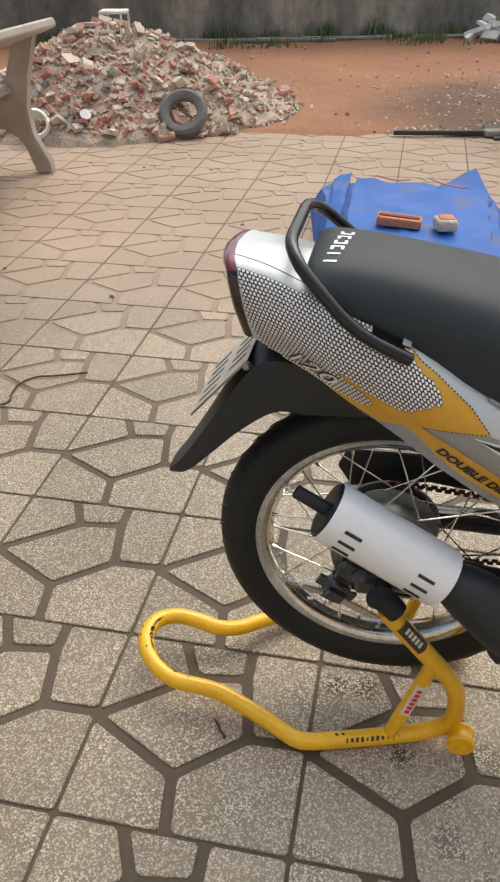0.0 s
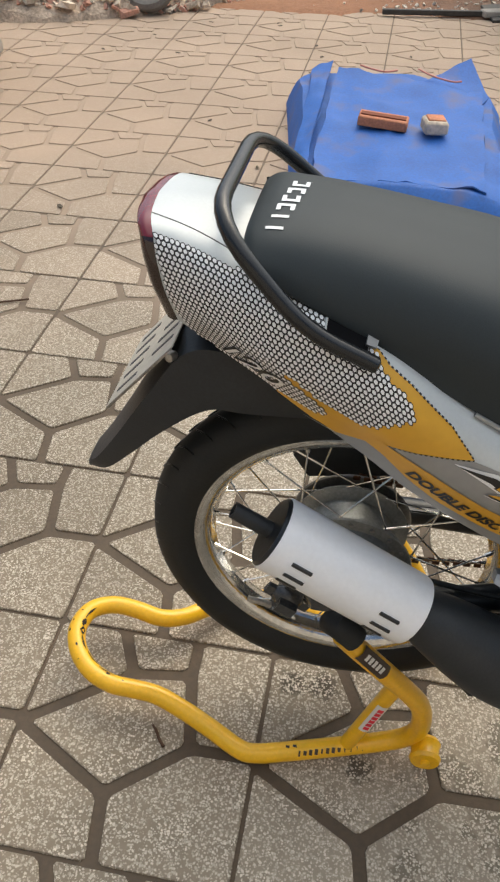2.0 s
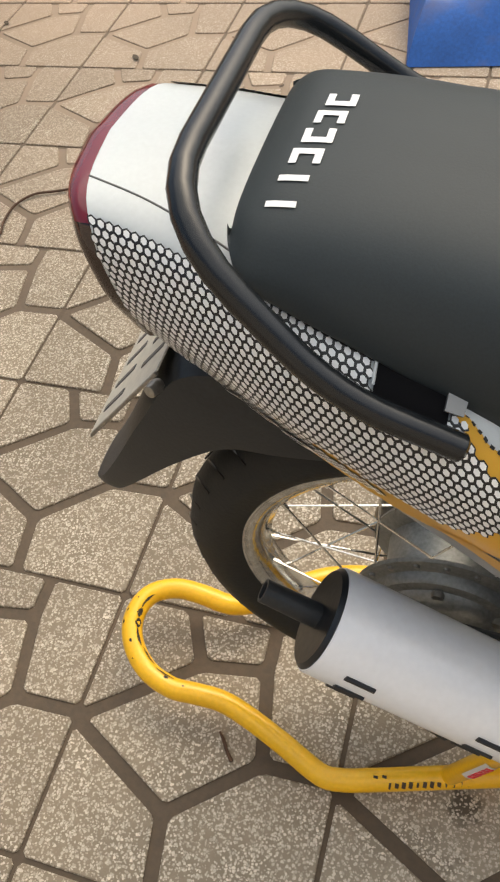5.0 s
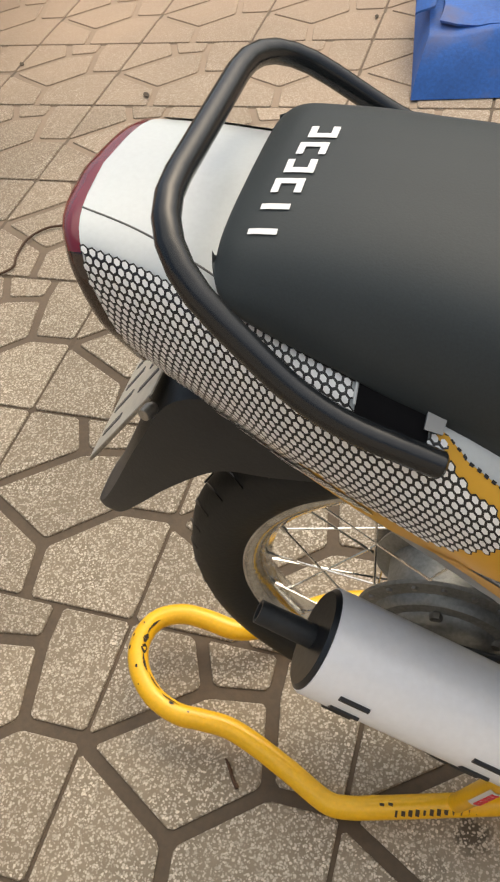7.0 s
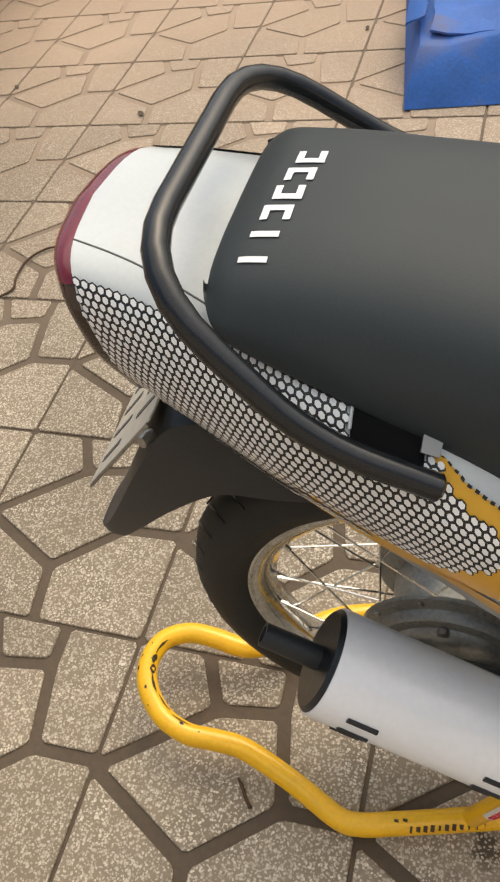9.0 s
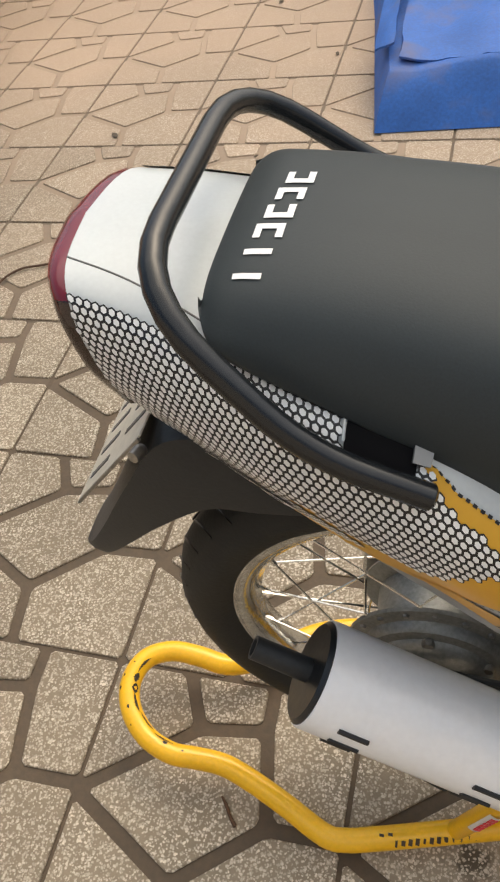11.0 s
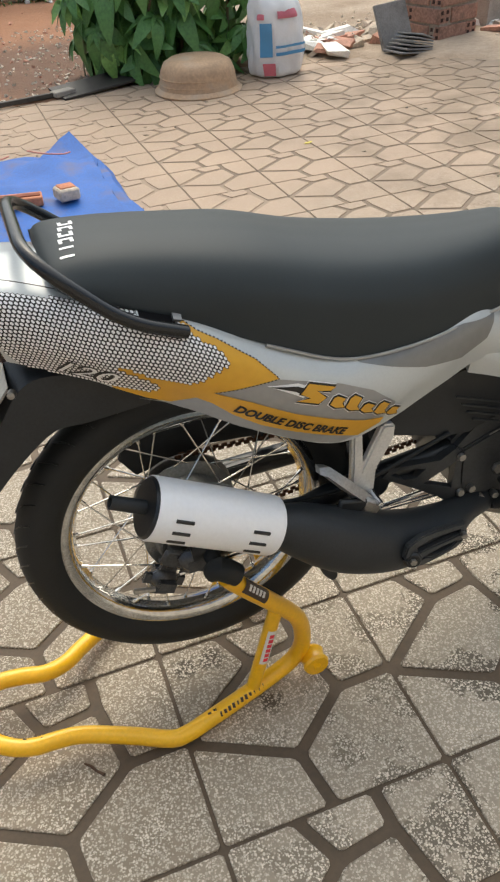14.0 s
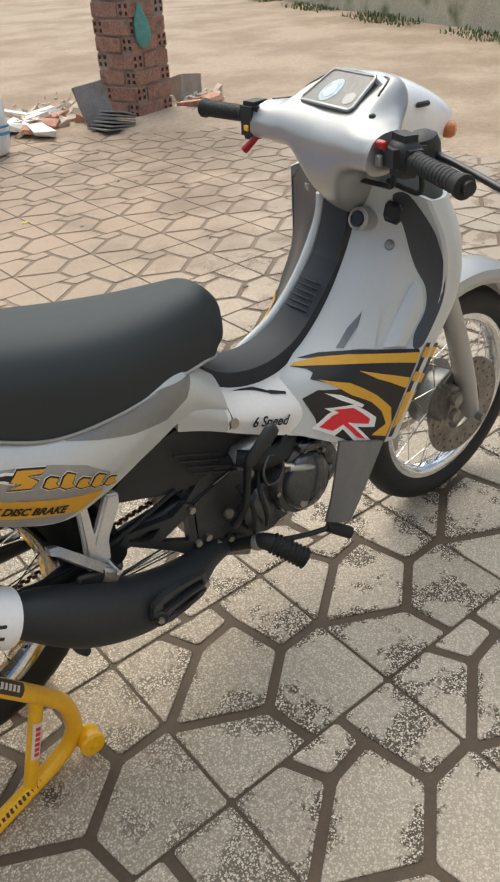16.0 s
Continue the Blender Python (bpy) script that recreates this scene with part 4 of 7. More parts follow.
plate = part("number_plate", box(PLATE_MID, (0.132, 0.148, 0.0016), (0, -plate_turn, 0), 0.0004), PLATE, bike, "pale metal number plate")
lie = Vector((math.cos(radians(plate_turn)), 0, math.sin(radians(plate_turn))))
out = Vector((-lie.z, 0, lie.x))
part("plate_frame", tube([PLATE_MID + lie * a + Vector((0, b, 0)) - out * 0.001 for a, b in ((0.063, -0.075), (-0.066, -0.075), (-0.066, 0.075), (0.063, 0.075))], 0.0016, 8, smooth=False), STEEL, plate, "thin steel plate frame")
for row, count in ((0.034, 4), (-0.032, 5)):
    for k in range(count):
        part("plate_bar", box(PLATE_MID + lie * row + out * 0.0012 + Vector((0, (k - (count - 1) / 2) * 0.027, 0)), (0.040, 0.006, 0.0008), (0, -plate_turn, 0), 0), SEAM_GREY, plate)
part("plate_bolt", lathe([(0.002, 0.01), (0.005, 0.009), (0.006, 0.0), (0.004, -0.004)], (0.281, -0.118, 0.727), (-0.3, -1, 0.2), 12), STEEL, guard)

# maker's strip on the saddle, as plain bars
bm = bmesh.new()
for k in range(6):
    c = np.array((0.3985, -0.004, 0)) + (np.array((0.3850, -0.099, 0)) - np.array((0.3985, -0.004, 0))) * k / 5
    w = 0.0040 if k == 5 else 0.0074
    for dx, dy, lx, ly in (((0, 0, 0.0175, w * 0.62), (0.0, 0.0, 0.0175, w))[k == 5],) if k in (4, 5) else ((0.0070, 0, 0.0046, w * 1.8), (-0.0070, 0, 0.0046, w * 1.8), (0, (w * 0.55 if k % 2 else -w * 0.55), 0.0150, 0.0050)):
        film([(c[0] + dx - lx / 2, c[1] + dy - ly / 2), (c[0] + dx + lx / 2, c[1] + dy - ly / 2), (c[0] + dx + lx / 2, c[1] + dy + ly / 2), (c[0] + dx - lx / 2, c[1] + dy + ly / 2)], lambda a, b: (a, b, 1.0), 0.01, bm)
rows = np.array(catmull(SEAT_ROWS, 5))
seat_bars = bm
seat_skin = BVHTree.FromPolygons([v.co.copy() for v in seat.data.vertices], [tuple(p.vertices) for p in seat.data.polygons])
for v in seat_bars.verts:
    hit = seat_skin.ray_cast(Vector((v.co.x, v.co.y, 2.0)), Vector((0, 0, -1)))
    v.co = hit[0] + (hit[1] if hit[1].z > 0 else -hit[1]) * 0.0009
part("white_print", seat_bars, DECAL_WHITE, seat, "white printed strip across the saddle's tail")

for side in (-1, 1):
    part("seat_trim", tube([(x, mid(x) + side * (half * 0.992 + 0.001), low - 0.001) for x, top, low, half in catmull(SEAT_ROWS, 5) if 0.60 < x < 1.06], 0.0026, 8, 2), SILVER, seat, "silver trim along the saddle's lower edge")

# ---------------------------------------------------------------- rear running gear
for k in range(3):
    for near, lo in ((True, 0.026), (False, SIL_L - 0.052)):
        side = SIL_D.cross(Vector((0, 0, 1))).normalized()
        up = side.cross(SIL_D).normalized()
        d = side * math.cos(radians(20 - 23 * k)) + up * math.sin(radians(20 - 23 * k))
        a = SIL_A + SIL_D * lo + d * 0.0452
        bm = tube([a, a + SIL_D * 0.026], 0.0028, 8, smooth=False)
        part("slot", bm, DECAL_BLACK, silencer)
part("pipe_seam", tube([SIL_B + Vector((0.02, -0.010, 0.022)), (0.70, -0.212, 0.422), (0.80, -0.205, 0.365), (0.90, -0.180, 0.333)], 0.0022, 8), BLACK, pipe)
# slotted heat guard on the pipe
def guard_place(a, b, c):
    out = 0.046 - 0.30 * (a - 0.80)
    return (a - 0.55 * out, -0.205 - out + c, b + 0.95 * out)


shade = None
for outline in ([(0.806, 0.301), (0.813, 0.327), (0.837, 0.338), (0.864, 0.340), (0.894, 0.337), (0.920, 0.334), (0.929, 0.315), (0.913, 0.311), (0.911, 0.322), (0.857, 0.324), (0.830, 0.317), (0.834, 0.304)],
                [(0.806, 0.301), (0.834, 0.304), (0.861, 0.307), (0.913, 0.311), (0.929, 0.315), (0.925, 0.293), (0.909, 0.298), (0.872, 0.296), (0.847, 0.290), (0.817, 0.277)],
                [(0.817, 0.277), (0.847, 0.290), (0.865, 0.282), (0.896, 0.288), (0.909, 0.298), (0.925, 0.293), (0.908, 0.281), (0.876, 0.274), (0.842, 0.271)]):
    made = part("heat_guard" if shade is None else "guard_bar", slab(outline, guard_place, 0.012, 0.0025), ENGINE, shade or pipe, "black slotted heat guard" if shade is None else "")
    shade = shade or made
part("guard_seat", lathe([(0.012, 0.005), (0.015, 0.002), (0.015, -0.006)], guard_place(0.822, 0.296, 0.0), (-0.35, -1, 0.15), 18), BLACK, shade)
for x, z in ((0.822, 0.296), (0.919, 0.311)):
    part("guard_bolt", lathe([(0.0055, 0.009), (0.0065, 0.004), (0.005, -0.003)], guard_place(x, z, -0.001), (-0.35, -1, 0.15), 6), STEEL, shade)
part("drain_stub", tube([(0.665, -0.195, 0.345), (0.672, -0.196, 0.318), (0.685, -0.197, 0.30)], 0.008, 10), DULL, pipe)

# swing arm, chain side, brake
arm = part("swing_arm", tube([(0.47, YC - 0.085, 0.374), (0.60, YC - 0.080, 0.375), (0.74, YC - 0.056, 0.385), (0.95, YC - 0.05, 0.40)], [0.019, 0.020, 0.020, 0.022], 12), BLACK, bike, "black steel swing arm")
part("arm_tube", tube([(0.47, YC + 0.085, 0.374), (0.60, YC + 0.085, 0.375), (0.78, YC + 0.075, 0.385), (0.95, YC + 0.07, 0.40)], [0.019, 0.021, 0.023, 0.025], 12), BLACK, arm)
part("arm_bridge", tube([(0.80, YC - 0.08, 0.39), (0.80, YC + 0.08, 0.39)], 0.022, 12, smooth=False), BLACK, arm)
part("axle", lathe([(0.007, 0.14), (0.007, 0.118), (0.013, 0.118), (0.013, 0.104), (0.010, 0.10), (0.010, -0.10), (0.013, -0.104), (0.013, -0.118), (0.007, -0.118), (0.007, -0.14)], REAR, (0, -1, 0), 12), STEEL, arm, "steel axle with nuts")
part("axle_sleeve", lathe([(0.0125, -0.122), (0.0135, -0.120), (0.0135, -0.086), (0.012, -0.084)], REAR, (0, 1, 0), 20), RUBBER, arm, "black axle sleeve")
part("axle_boss", lathe([(0.030, -0.064), (0.027, -0.074), (0.019, -0.082), (0.016, -0.089), (0.010, -0.089)], REAR, (0, 1, 0), 28), ALLOY, arm, "bright domed axle boss")
part("axle_block", box((0.487, YC - 0.088, 0.362), (0.075, 0.030, 0.048), (0, 0, 0), 0.012), CASTING, arm, "cast alloy axle block")
part("chain_guard", slab([(0.405, 0.47), (0.42, 0.505), (0.56, 0.510), (0.74, 0.478), (0.86, 0.455), (0.86, 0.425), (0.73, 0.435), (0.56, 0.455), (0.43, 0.43)], lambda a, b, c: (a, YC + 0.070 + c, b), 0.010, 0.002), BLACK, bike, "black chain guard")
part("arm_gusset", slab([(0.55, 0.398), (0.70, 0.405), (0.84, 0.43), (0.90, 0.43), (0.90, 0.40), (0.70, 0.385)], lambda a, b, c: (a, YC + 0.060 + c, b), 0.012, 0.002), BLACK, arm)
part("rear_sprocket", lathe([(0.03, -0.002), (0.086, -0.002), (0.088, 0.0), (0.086, 0.002), (0.03, 0.002)], (REAR[0], YC + 0.055, REAR[2]), (0, 1, 0), 48), STEEL, rear_wheel)
bm = bmesh.new()
for k in range(62):
    t = k / 61
    for z0, z1 in ((0.289, 0.345), (0.459, 0.432)):
        x = 0.50 + 0.46 * t
        z = z0 + (z1 - z0) * t
        box((x, YC + 0.055 + (0.003 if k % 2 else -0.003), z), (0.0108, 0.0035, 0.0078), (0, 0, 0), 0.0012, bm)
tagged(part("chain", bm, RUSTY, bike, "rusty drive chain"), kind="stuff")
for k in range(18):
    a = 2 * math.pi * (k + 0.5) / 18
    part("hub_rivet", lathe([(0.0028, 0.0022), (0.0036, 0.0), (0.0028, -0.002)], (REAR[0] + 0.083 * math.cos(a), YC - 0.0372, REAR[2] + 0.083 * math.sin(a)), (0, -1, 0), 8), STEEL, rear_wheel)
for k in range(5):
    a = 2 * math.pi * k / 5 + 0.4
    part("hub_bolt", lathe([(0.006, 0.005), (0.007, 0.0), (0.005, -0.003)], (REAR[0] + 0.058 * math.cos(a), YC - 0.052, REAR[2] + 0.058 * math.sin(a)), (0, -1, 0), 6), STEEL, rear_wheel)
part("brake_arm", tube([(0.455, YC - 0.070, 0.415), (0.475, YC - 0.074, 0.405), (0.492, YC - 0.074, 0.392)], [0.008, 0.011, 0.008], 10), STEEL, arm)
cal = part("rear_caliper", box((0.425, YC - 0.062, 0.315), (0.070, 0.050, 0.060), (0, 28, 0), 0.021, segments=3), CASTING, bike, "weathered alloy rear brake caliper")
part("caliper_arm", box((0.47, YC - 0.076, 0.35), (0.10, 0.012, 0.035), (0, 32, 0), 0.005), CASTING, cal)
part("bleed_nipple", tube([(0.405, YC - 0.088, 0.325), (0.372, YC - 0.090, 0.335)], 0.0045, 8, smooth=False), STEEL, cal)
part("brake_torque_rod", tube([(0.45, YC - 0.072, 0.325), (0.70, YC - 0.078, 0.335), (0.90, YC - 0.08, 0.35)], 0.004, 8), CHROME, bike)
part("brake_hose", tube([(0.43, YC - 0.065, 0.34), (0.45, YC - 0.07, 0.41), (0.56, YC - 0.08, 0.425), (0.75, YC - 0.09, 0.42), (0.93, YC - 0.08, 0.46)], 0.004, 8), RUBBER, bike)
part("rear_shock", lathe([(0.010, 0), (0.022, 0.01), (0.022, 0.05), (0.016, 0.06), (0.016, 0.20), (0.010, 0.21)], (0.66, YC + 0.105, 0.41), (0.25, 0, 0.9), 16), BLACK, bike)
part("inner_guard", loft([[(0.50 + R * math.cos(a), YC + v, 0.374 + R * math.sin(a)) for R, v in ((0.312, -0.06), (0.325, -0.05), (0.325, 0.05), (0.312, 0.06), (0.318, 0.045), (0.318, -0.045))] for a in np.linspace(radians(-8), radians(84), 20)]), DULL, bike, "black inner mudguard")

# passenger peg bracket
peg_b = part("passenger_bracket", slab([(0.735, 0.550), (0.752, 0.545), (0.755, 0.478), (0.786, 0.545), (0.808, 0.540), (0.806, 0.512), (0.778, 0.462), (0.775, 0.418), (0.757, 0.398), (0.732, 0.415), (0.735, 0.47)], lambda a, b, c: (a, -0.158 + c, b), 0.016, 0.004), BRIGHT_ALLOY, bike, "silver alloy passenger footrest bracket")
part("folded_peg", loft([[(x + dx * w, -0.176 + 0.012 * math.sin(q), z + dz * w) for q, dx, dz in ((0, 0.7, 0.7), (1.6, 0.4, 0.4), (3.1, -0.4, -0.4), (4.7, 0, 0))] for x, z, w in ((0.668, 0.512, 0.005), (0.680, 0.504, 0.011), (0.712, 0.466, 0.013), (0.742, 0.432, 0.012), (0.760, 0.412, 0.010))]), ALLOY, peg_b, "folded alloy footpeg")
part("peg_hinge", box((0.754, -0.174, 0.412), (0.040, 0.028, 0.030), (0, 40, 0), 0.005), STEEL, peg_b)
part("hinge_pin", lathe([(0.005, 0.004), (0.006, 0.0), (0.006, -0.03)], (0.768, -0.190, 0.420), (0, -1, 0), 12), CHROME, peg_b)
part("silencer_mount", box((0.72, -0.182, 0.415), (0.05, 0.012, 0.05), (0, 15, 0), 0.004), BLACK, bike)

# ---------------------------------------------------------------- frame, air box, engine
part("frame_tubes", tube([(0.50, YC, 0.78), (0.75, YC, 0.67), (1.0, YC, 0.56), (1.2, YC, 0.56), (1.38, YC, 0.72), (1.45, YC, 0.86)], 0.028, 14), BLACK, bike, "black steel backbone frame")
AIR = [(0.79, 0.515), (0.86, 0.56), (0.95, 0.578), (1.09, 0.535), (1.125, 0.49), (1.09, 0.42), (0.93, 0.445), (0.82, 0.49)]
air = part("air_box", slab(AIR, lambda a, b, c: (a, -0.128 + 0.02 * math.sin((a - 0.8) * 6) + c, b), 0.17, 0.006), DULL, bike, "black plastic air box with louvres")
for k in range(4):
    part("louvre", box((0.975 + 0.012 * k, -0.131, 0.520 - 0.018 * k), (0.100, 0.005, 0.004), (20, 22, 0), 0.001), BLACK, air)
case = part("crankcase", slab([(0.94, 0.42), (0.98, 0.46), (1.09, 0.49), (1.14, 0.50), (1.20, 0.46), (1.27, 0.42), (1.29, 0.34), (1.24, 0.26), (1.12, 0.235), (1.0, 0.27), (0.955, 0.33)], lambda a, b, c: (a, -0.115 + c, b), 0.15, 0.010), ENGINE, bike, "black engine crankcase")
part("side_plate", slab([(0.962, 0.412), (1.012, 0.430), (1.091, 0.453), (1.092, 0.386), (1.083, 0.308), (1.045, 0.306), (1.019, 0.290), (0.989, 0.280), (0.965, 0.317)], lambda a, b, c: (a, -0.121 + c, b), 0.02, 0.004), ENGINE, case)
# highlight along the plate's top edge, put in as a thin steel line
part("plate_edge", tube([(1.012, -0.1215, 0.431), (1.050, -0.1215, 0.442), (1.088, -0.1215, 0.453)], 0.0013, 6), STEEL, case, "bright steel line standing in for the highlight on the plate's edge")
part("plate_bolt", lathe([(0.010, 0.007), (0.012, 0.002), (0.009, -0.004)], (1.036, -0.124, 0.353), (0, -1, 0.2), 6), STEEL, case)
cover = part("clutch_cover", lathe([(0.074, -0.05), (0.074, -0.006), (0.068, 0.002), (0.060, 0.004), (0.058, 0.014), (0.052, 0.021), (0.030, 0.027), (0.001, 0.028)], (1.195, -0.160, 0.372), (0.05, -1, 0.1), 48), CASTING, case, "round worn black clutch cover")
part("magneto_cover", lathe([(0.055, -0.04), (0.055, -0.002), (0.048, 0.006), (0.001, 0.008)], (1.115, -0.142, 0.335), (0.1, -1, 0.1), 40), CASTING, case)
for k in range(8):
    a = 2 * math.pi * k / 8
    part("cover_bolt", lathe([(0.005, 0.004), (0.006, 0.0), (0.004, -0.004)], (1.195 + 0.068 * math.cos(a), -0.164, 0.372 + 0.068 * math.sin(a)), (0, -1, 0), 6), STEEL, cover)
cyl = part("cylinder", box((1.28, YC, 0.44), (0.11, 0.11, 0.12), (0, 25, 0), 0.006), ENGINE, bike, "finned black cylinder")
for k in range(7):
    part("fin", box((1.245 + 0.013 * k, YC, 0.425 + 0.008 * k), (0.004, 0.15, 0.13), (0, 25, 0), 0.001), ENGINE, cyl)
part("carburettor", lathe([(0.02, -0.04), (0.028, -0.03), (0.028, 0.02), (0.02, 0.035)], (1.10, -0.12, 0.465), (1, -0.2, 0.3), 20), ALLOY, bike)
for pts, r in ((((1.09, -0.15, 0.44), (1.075, -0.175, 0.41), (1.085, -0.178, 0.36), (1.10, -0.16, 0.31)), 0.004), (((1.05, -0.14, 0.42), (1.06, -0.17, 0.38), (1.065, -0.165, 0.30)), 0.004), (((1.17, -0.14, 0.48), (1.13, -0.16, 0.46), (1.09, -0.15, 0.47)), 0.005), (((1.18, -0.15, 0.455), (1.22, -0.16, 0.44), (1.26, -0.14, 0.46)), 0.004)):
    part("hose", tube(list(pts), r, 10), RUBBER, bike)
for x, z, r in ((0.985, 0.325, 0.008), (1.005, 0.295, 0.010), (1.075, 0.355, 0.008), (1.085, 0.312, 0.012), (1.09, 0.42, 0.009), (1.115, 0.455, 0.011)):
    part("case_bolt", lathe([(r * 0.9, 0.006), (r, 0.0), (r * 0.7, -0.02)], (x, -0.126, z), (0, -1, 0.1), 6), STEEL, case)
part("side_cover", lathe([(0.052, -0.04), (0.052, -0.004), (0.046, 0.004), (0.020, 0.008), (0.001, 0.008)], (1.262, -0.142, 0.362), (0.15, -1, 0.1), 40), CASTING, case)
part("cable_clip", tube([(1.105, -0.168, 0.475), (1.085, -0.176, 0.455), (1.09, -0.178, 0.425), (1.115, -0.176, 0.415), (1.135, -0.172, 0.435), (1.128, -0.170, 0.462), (1.105, -0.168, 0.475)], 0.0028, 8), CASTING, case, "steel hose clip")
part("inlet_boot", tube([(1.06, -0.13, 0.47), (1.10, -0.155, 0.462), (1.15, -0.15, 0.455), (1.20, -0.12, 0.46)], [0.016, 0.019, 0.018, 0.016], 14), RUBBER, case)
part("clutch_arm", tube([(1.150, -0.172, 0.425), (1.178, -0.180, 0.418), (1.205, -0.178, 0.405)], [0.006, 0.007, 0.005], 10), ALLOY, case, "bright clutch release arm")
part("cable_end", tube([(1.135, -0.168, 0.44), (1.158, -0.174, 0.428)], 0.0045, 8, smooth=False), CHROME, case)
part("oil_plug", lathe([(0.011, 0.007), (0.013, 0.0), (0.010, -0.006)], (1.172, -0.182, 0.342), (0, -1, 0.1), 6), STEEL, case)
part("cover_web", box((1.225, -0.150, 0.435), (0.085, 0.03, 0.02), (0, 15, 6), 0.005), CASTING, case)
part("cover_web", box((1.262, -0.145, 0.385), (0.03, 0.03, 0.09), (0, -10, 8), 0.006), CASTING, case)
for low in (0.0, 0.007):
    part("brake_rod", tube([(0.772, -0.126, 0.346 - low), (0.925, -0.114, 0.327 - low)], 0.0018, 8, smooth=False), CHROME, bike, "bright thin brake rod")
kick = part("kick_starter", tube([(1.030, -0.150, 0.345), (1.036, -0.160, 0.365), (1.046, -0.168, 0.392), (1.049, -0.172, 0.438), (1.052, -0.174, 0.478), (1.058, -0.175, 0.494)], [0.010, 0.008, 0.007, 0.007, 0.008, 0.010], 12), BLACK, bike, "black kick start lever")
part("kick_foot", loft([[(x + ca * w * 0.6, -0.176 + sa * w * 0.8, z - ca * w * 0.8) for ca, sa in ((math.cos(q), math.sin(q)) for q in np.linspace(0, 2 * math.pi, 12, endpoint=False))] for x, z, w in ((1.050, 0.484, 0.008), (1.056, 0.489, 0.013), (1.080, 0.509, 0.014), (1.104, 0.528, 0.016), (1.113, 0.535, 0.013), (1.116, 0.538, 0.006))]), DULL, kick, "folded black kick start foot")
# hanger: a flat casting round two open windows
HANGER = ([(0.806, 0.410), (0.821, 0.425), (0.873, 0.417), (0.915, 0.411), (0.944, 0.427), (0.960, 0.413), (0.959, 0.405), (0.947, 0.398), (0.889, 0.402), (0.841, 0.416), (0.822, 0.411)],
          [(0.806, 0.410), (0.822, 0.411), (0.847, 0.392), (0.870, 0.388), (0.889, 0.402), (0.947, 0.398), (0.886, 0.371), (0.943, 0.341), (0.947, 0.300), (0.913, 0.334), (0.857, 0.374)],
          [(0.947, 0.398), (0.959, 0.405), (0.959, 0.371), (0.963, 0.335), (0.982, 0.294), (0.965, 0.281), (0.947, 0.298), (0.943, 0.341)])
bm = bmesh.new()
for outline in HANGER:
    slab(outline, lambda a, b, c: (a, -0.127 + c, b), 0.014, 0.0, bm)
hanger = part("footrest_hanger", bm, ENGINE, bike, "black alloy footrest hanger", flat=True)
for x, z in ((0.954, 0.408), (0.960, 0.327)):
    part("hanger_bolt", lathe([(0.0065, 0.006), (0.008, 0.001), (0.006, -0.003)], (x, -0.129, z), (0, -1, 0.1), 10), STEEL, hanger)
part("hanger_ring", lathe([(0.011, -0.004), (0.014, -0.004), (0.014, 0.004), (0.011, 0.004)], (0.960, -0.132, 0.296), (0.1, -1, 0.2), 24, closed=True), STEEL, hanger)
for x, y, z, r in ((0.992, -0.126, 0.292, 0.009), (1.003, -0.128, 0.272, 0.011), (1.016, -0.128, 0.284, 0.007), (1.035, -0.128, 0.296, 0.008)):
    part("hanger_bolt", lathe([(r * 0.8, 0.008), (r, 0.002), (r * 0.7, -0.008)], (x, y, z), (-0.2, -1, 0.1), 6), STEEL, hanger)
peg = part("footpeg", tube([(1.035, -0.12, 0.268), (1.058, -0.17, 0.298), (1.079, -0.199, 0.302), (1.121, -0.247, 0.268)], [0.012, 0.013, 0.018, 0.019], 16, 3), RUBBER, bike, "black ribbed rubber footpeg")
for k in range(9):
    c = Vector((1.081, -0.201, 0.301)).lerp(Vector((1.119, -0.245, 0.270)), k / 8)
    part("peg_rib", lathe([(0.017, -0.0018), (0.0212, -0.0013), (0.0212, 0.0013), (0.017, 0.0018)], c, (0.6, -0.67, -0.45), 16), RUBBER, peg)
part("peg_clamp", lathe([(0.013, -0.012), (0.016, -0.010), (0.017, 0.0), (0.014, 0.008)], (1.064, -0.178, 0.299), (0.5, -0.8, 0.1), 20), STEEL, peg, "steel peg clamp")
part("peg_bar", box((1.04, -0.075, 0.235), (0.15, 0.05, 0.018), (0, 30, 0), 0.005), BOOT, bike, "worn alloy footrest bar")
pedal = part("brake_pedal", tube([(1.03, -0.135, 0.275), (1.10, -0.155, 0.262), (1.17, -0.19, 0.262), (1.215, -0.215, 0.272)], 0.0055, 10), DULL, bike, "steel brake pedal")
part("pedal_pad", tube([(1.212, -0.212, 0.276), (1.25, -0.238, 0.252)], 0.0125, 12, smooth=False), RUBBER, pedal, "black rubber pedal pad")

# ---------------------------------------------------------------- front bodywork
CENTRE = np.array(catmull([(0.94, 0.705, 0.07, 0.685, 0.102, 0.635, 0.096, 0.585), (1.00, 0.662, 0.060, 0.645, 0.100, 0.602, 0.097, 0.560), (1.08, 0.607, 0.055, 0.592, 0.098, 0.555, 0.098, 0.518),
                           (1.16, 0.588, 0.052, 0.572, 0.100, 0.530, 0.103, 0.482), (1.23, 0.602, 0.052, 0.582, 0.106, 0.520, 0.112, 0.452), (1.30, 0.652, 0.05, 0.632, 0.108, 0.55, 0.118, 0.432)], 6))
rings = []
for s in CENTRE:
    half = body_half(s, 6) + [np.array((s[6] - 0.006, s[7] + 0.004)), np.array((0.04, s[5]))]
    rings.append([(s[0], YC - v, z) for v, z in half] + [(s[0], YC + v, z) for v, z in half[:0:-1]])
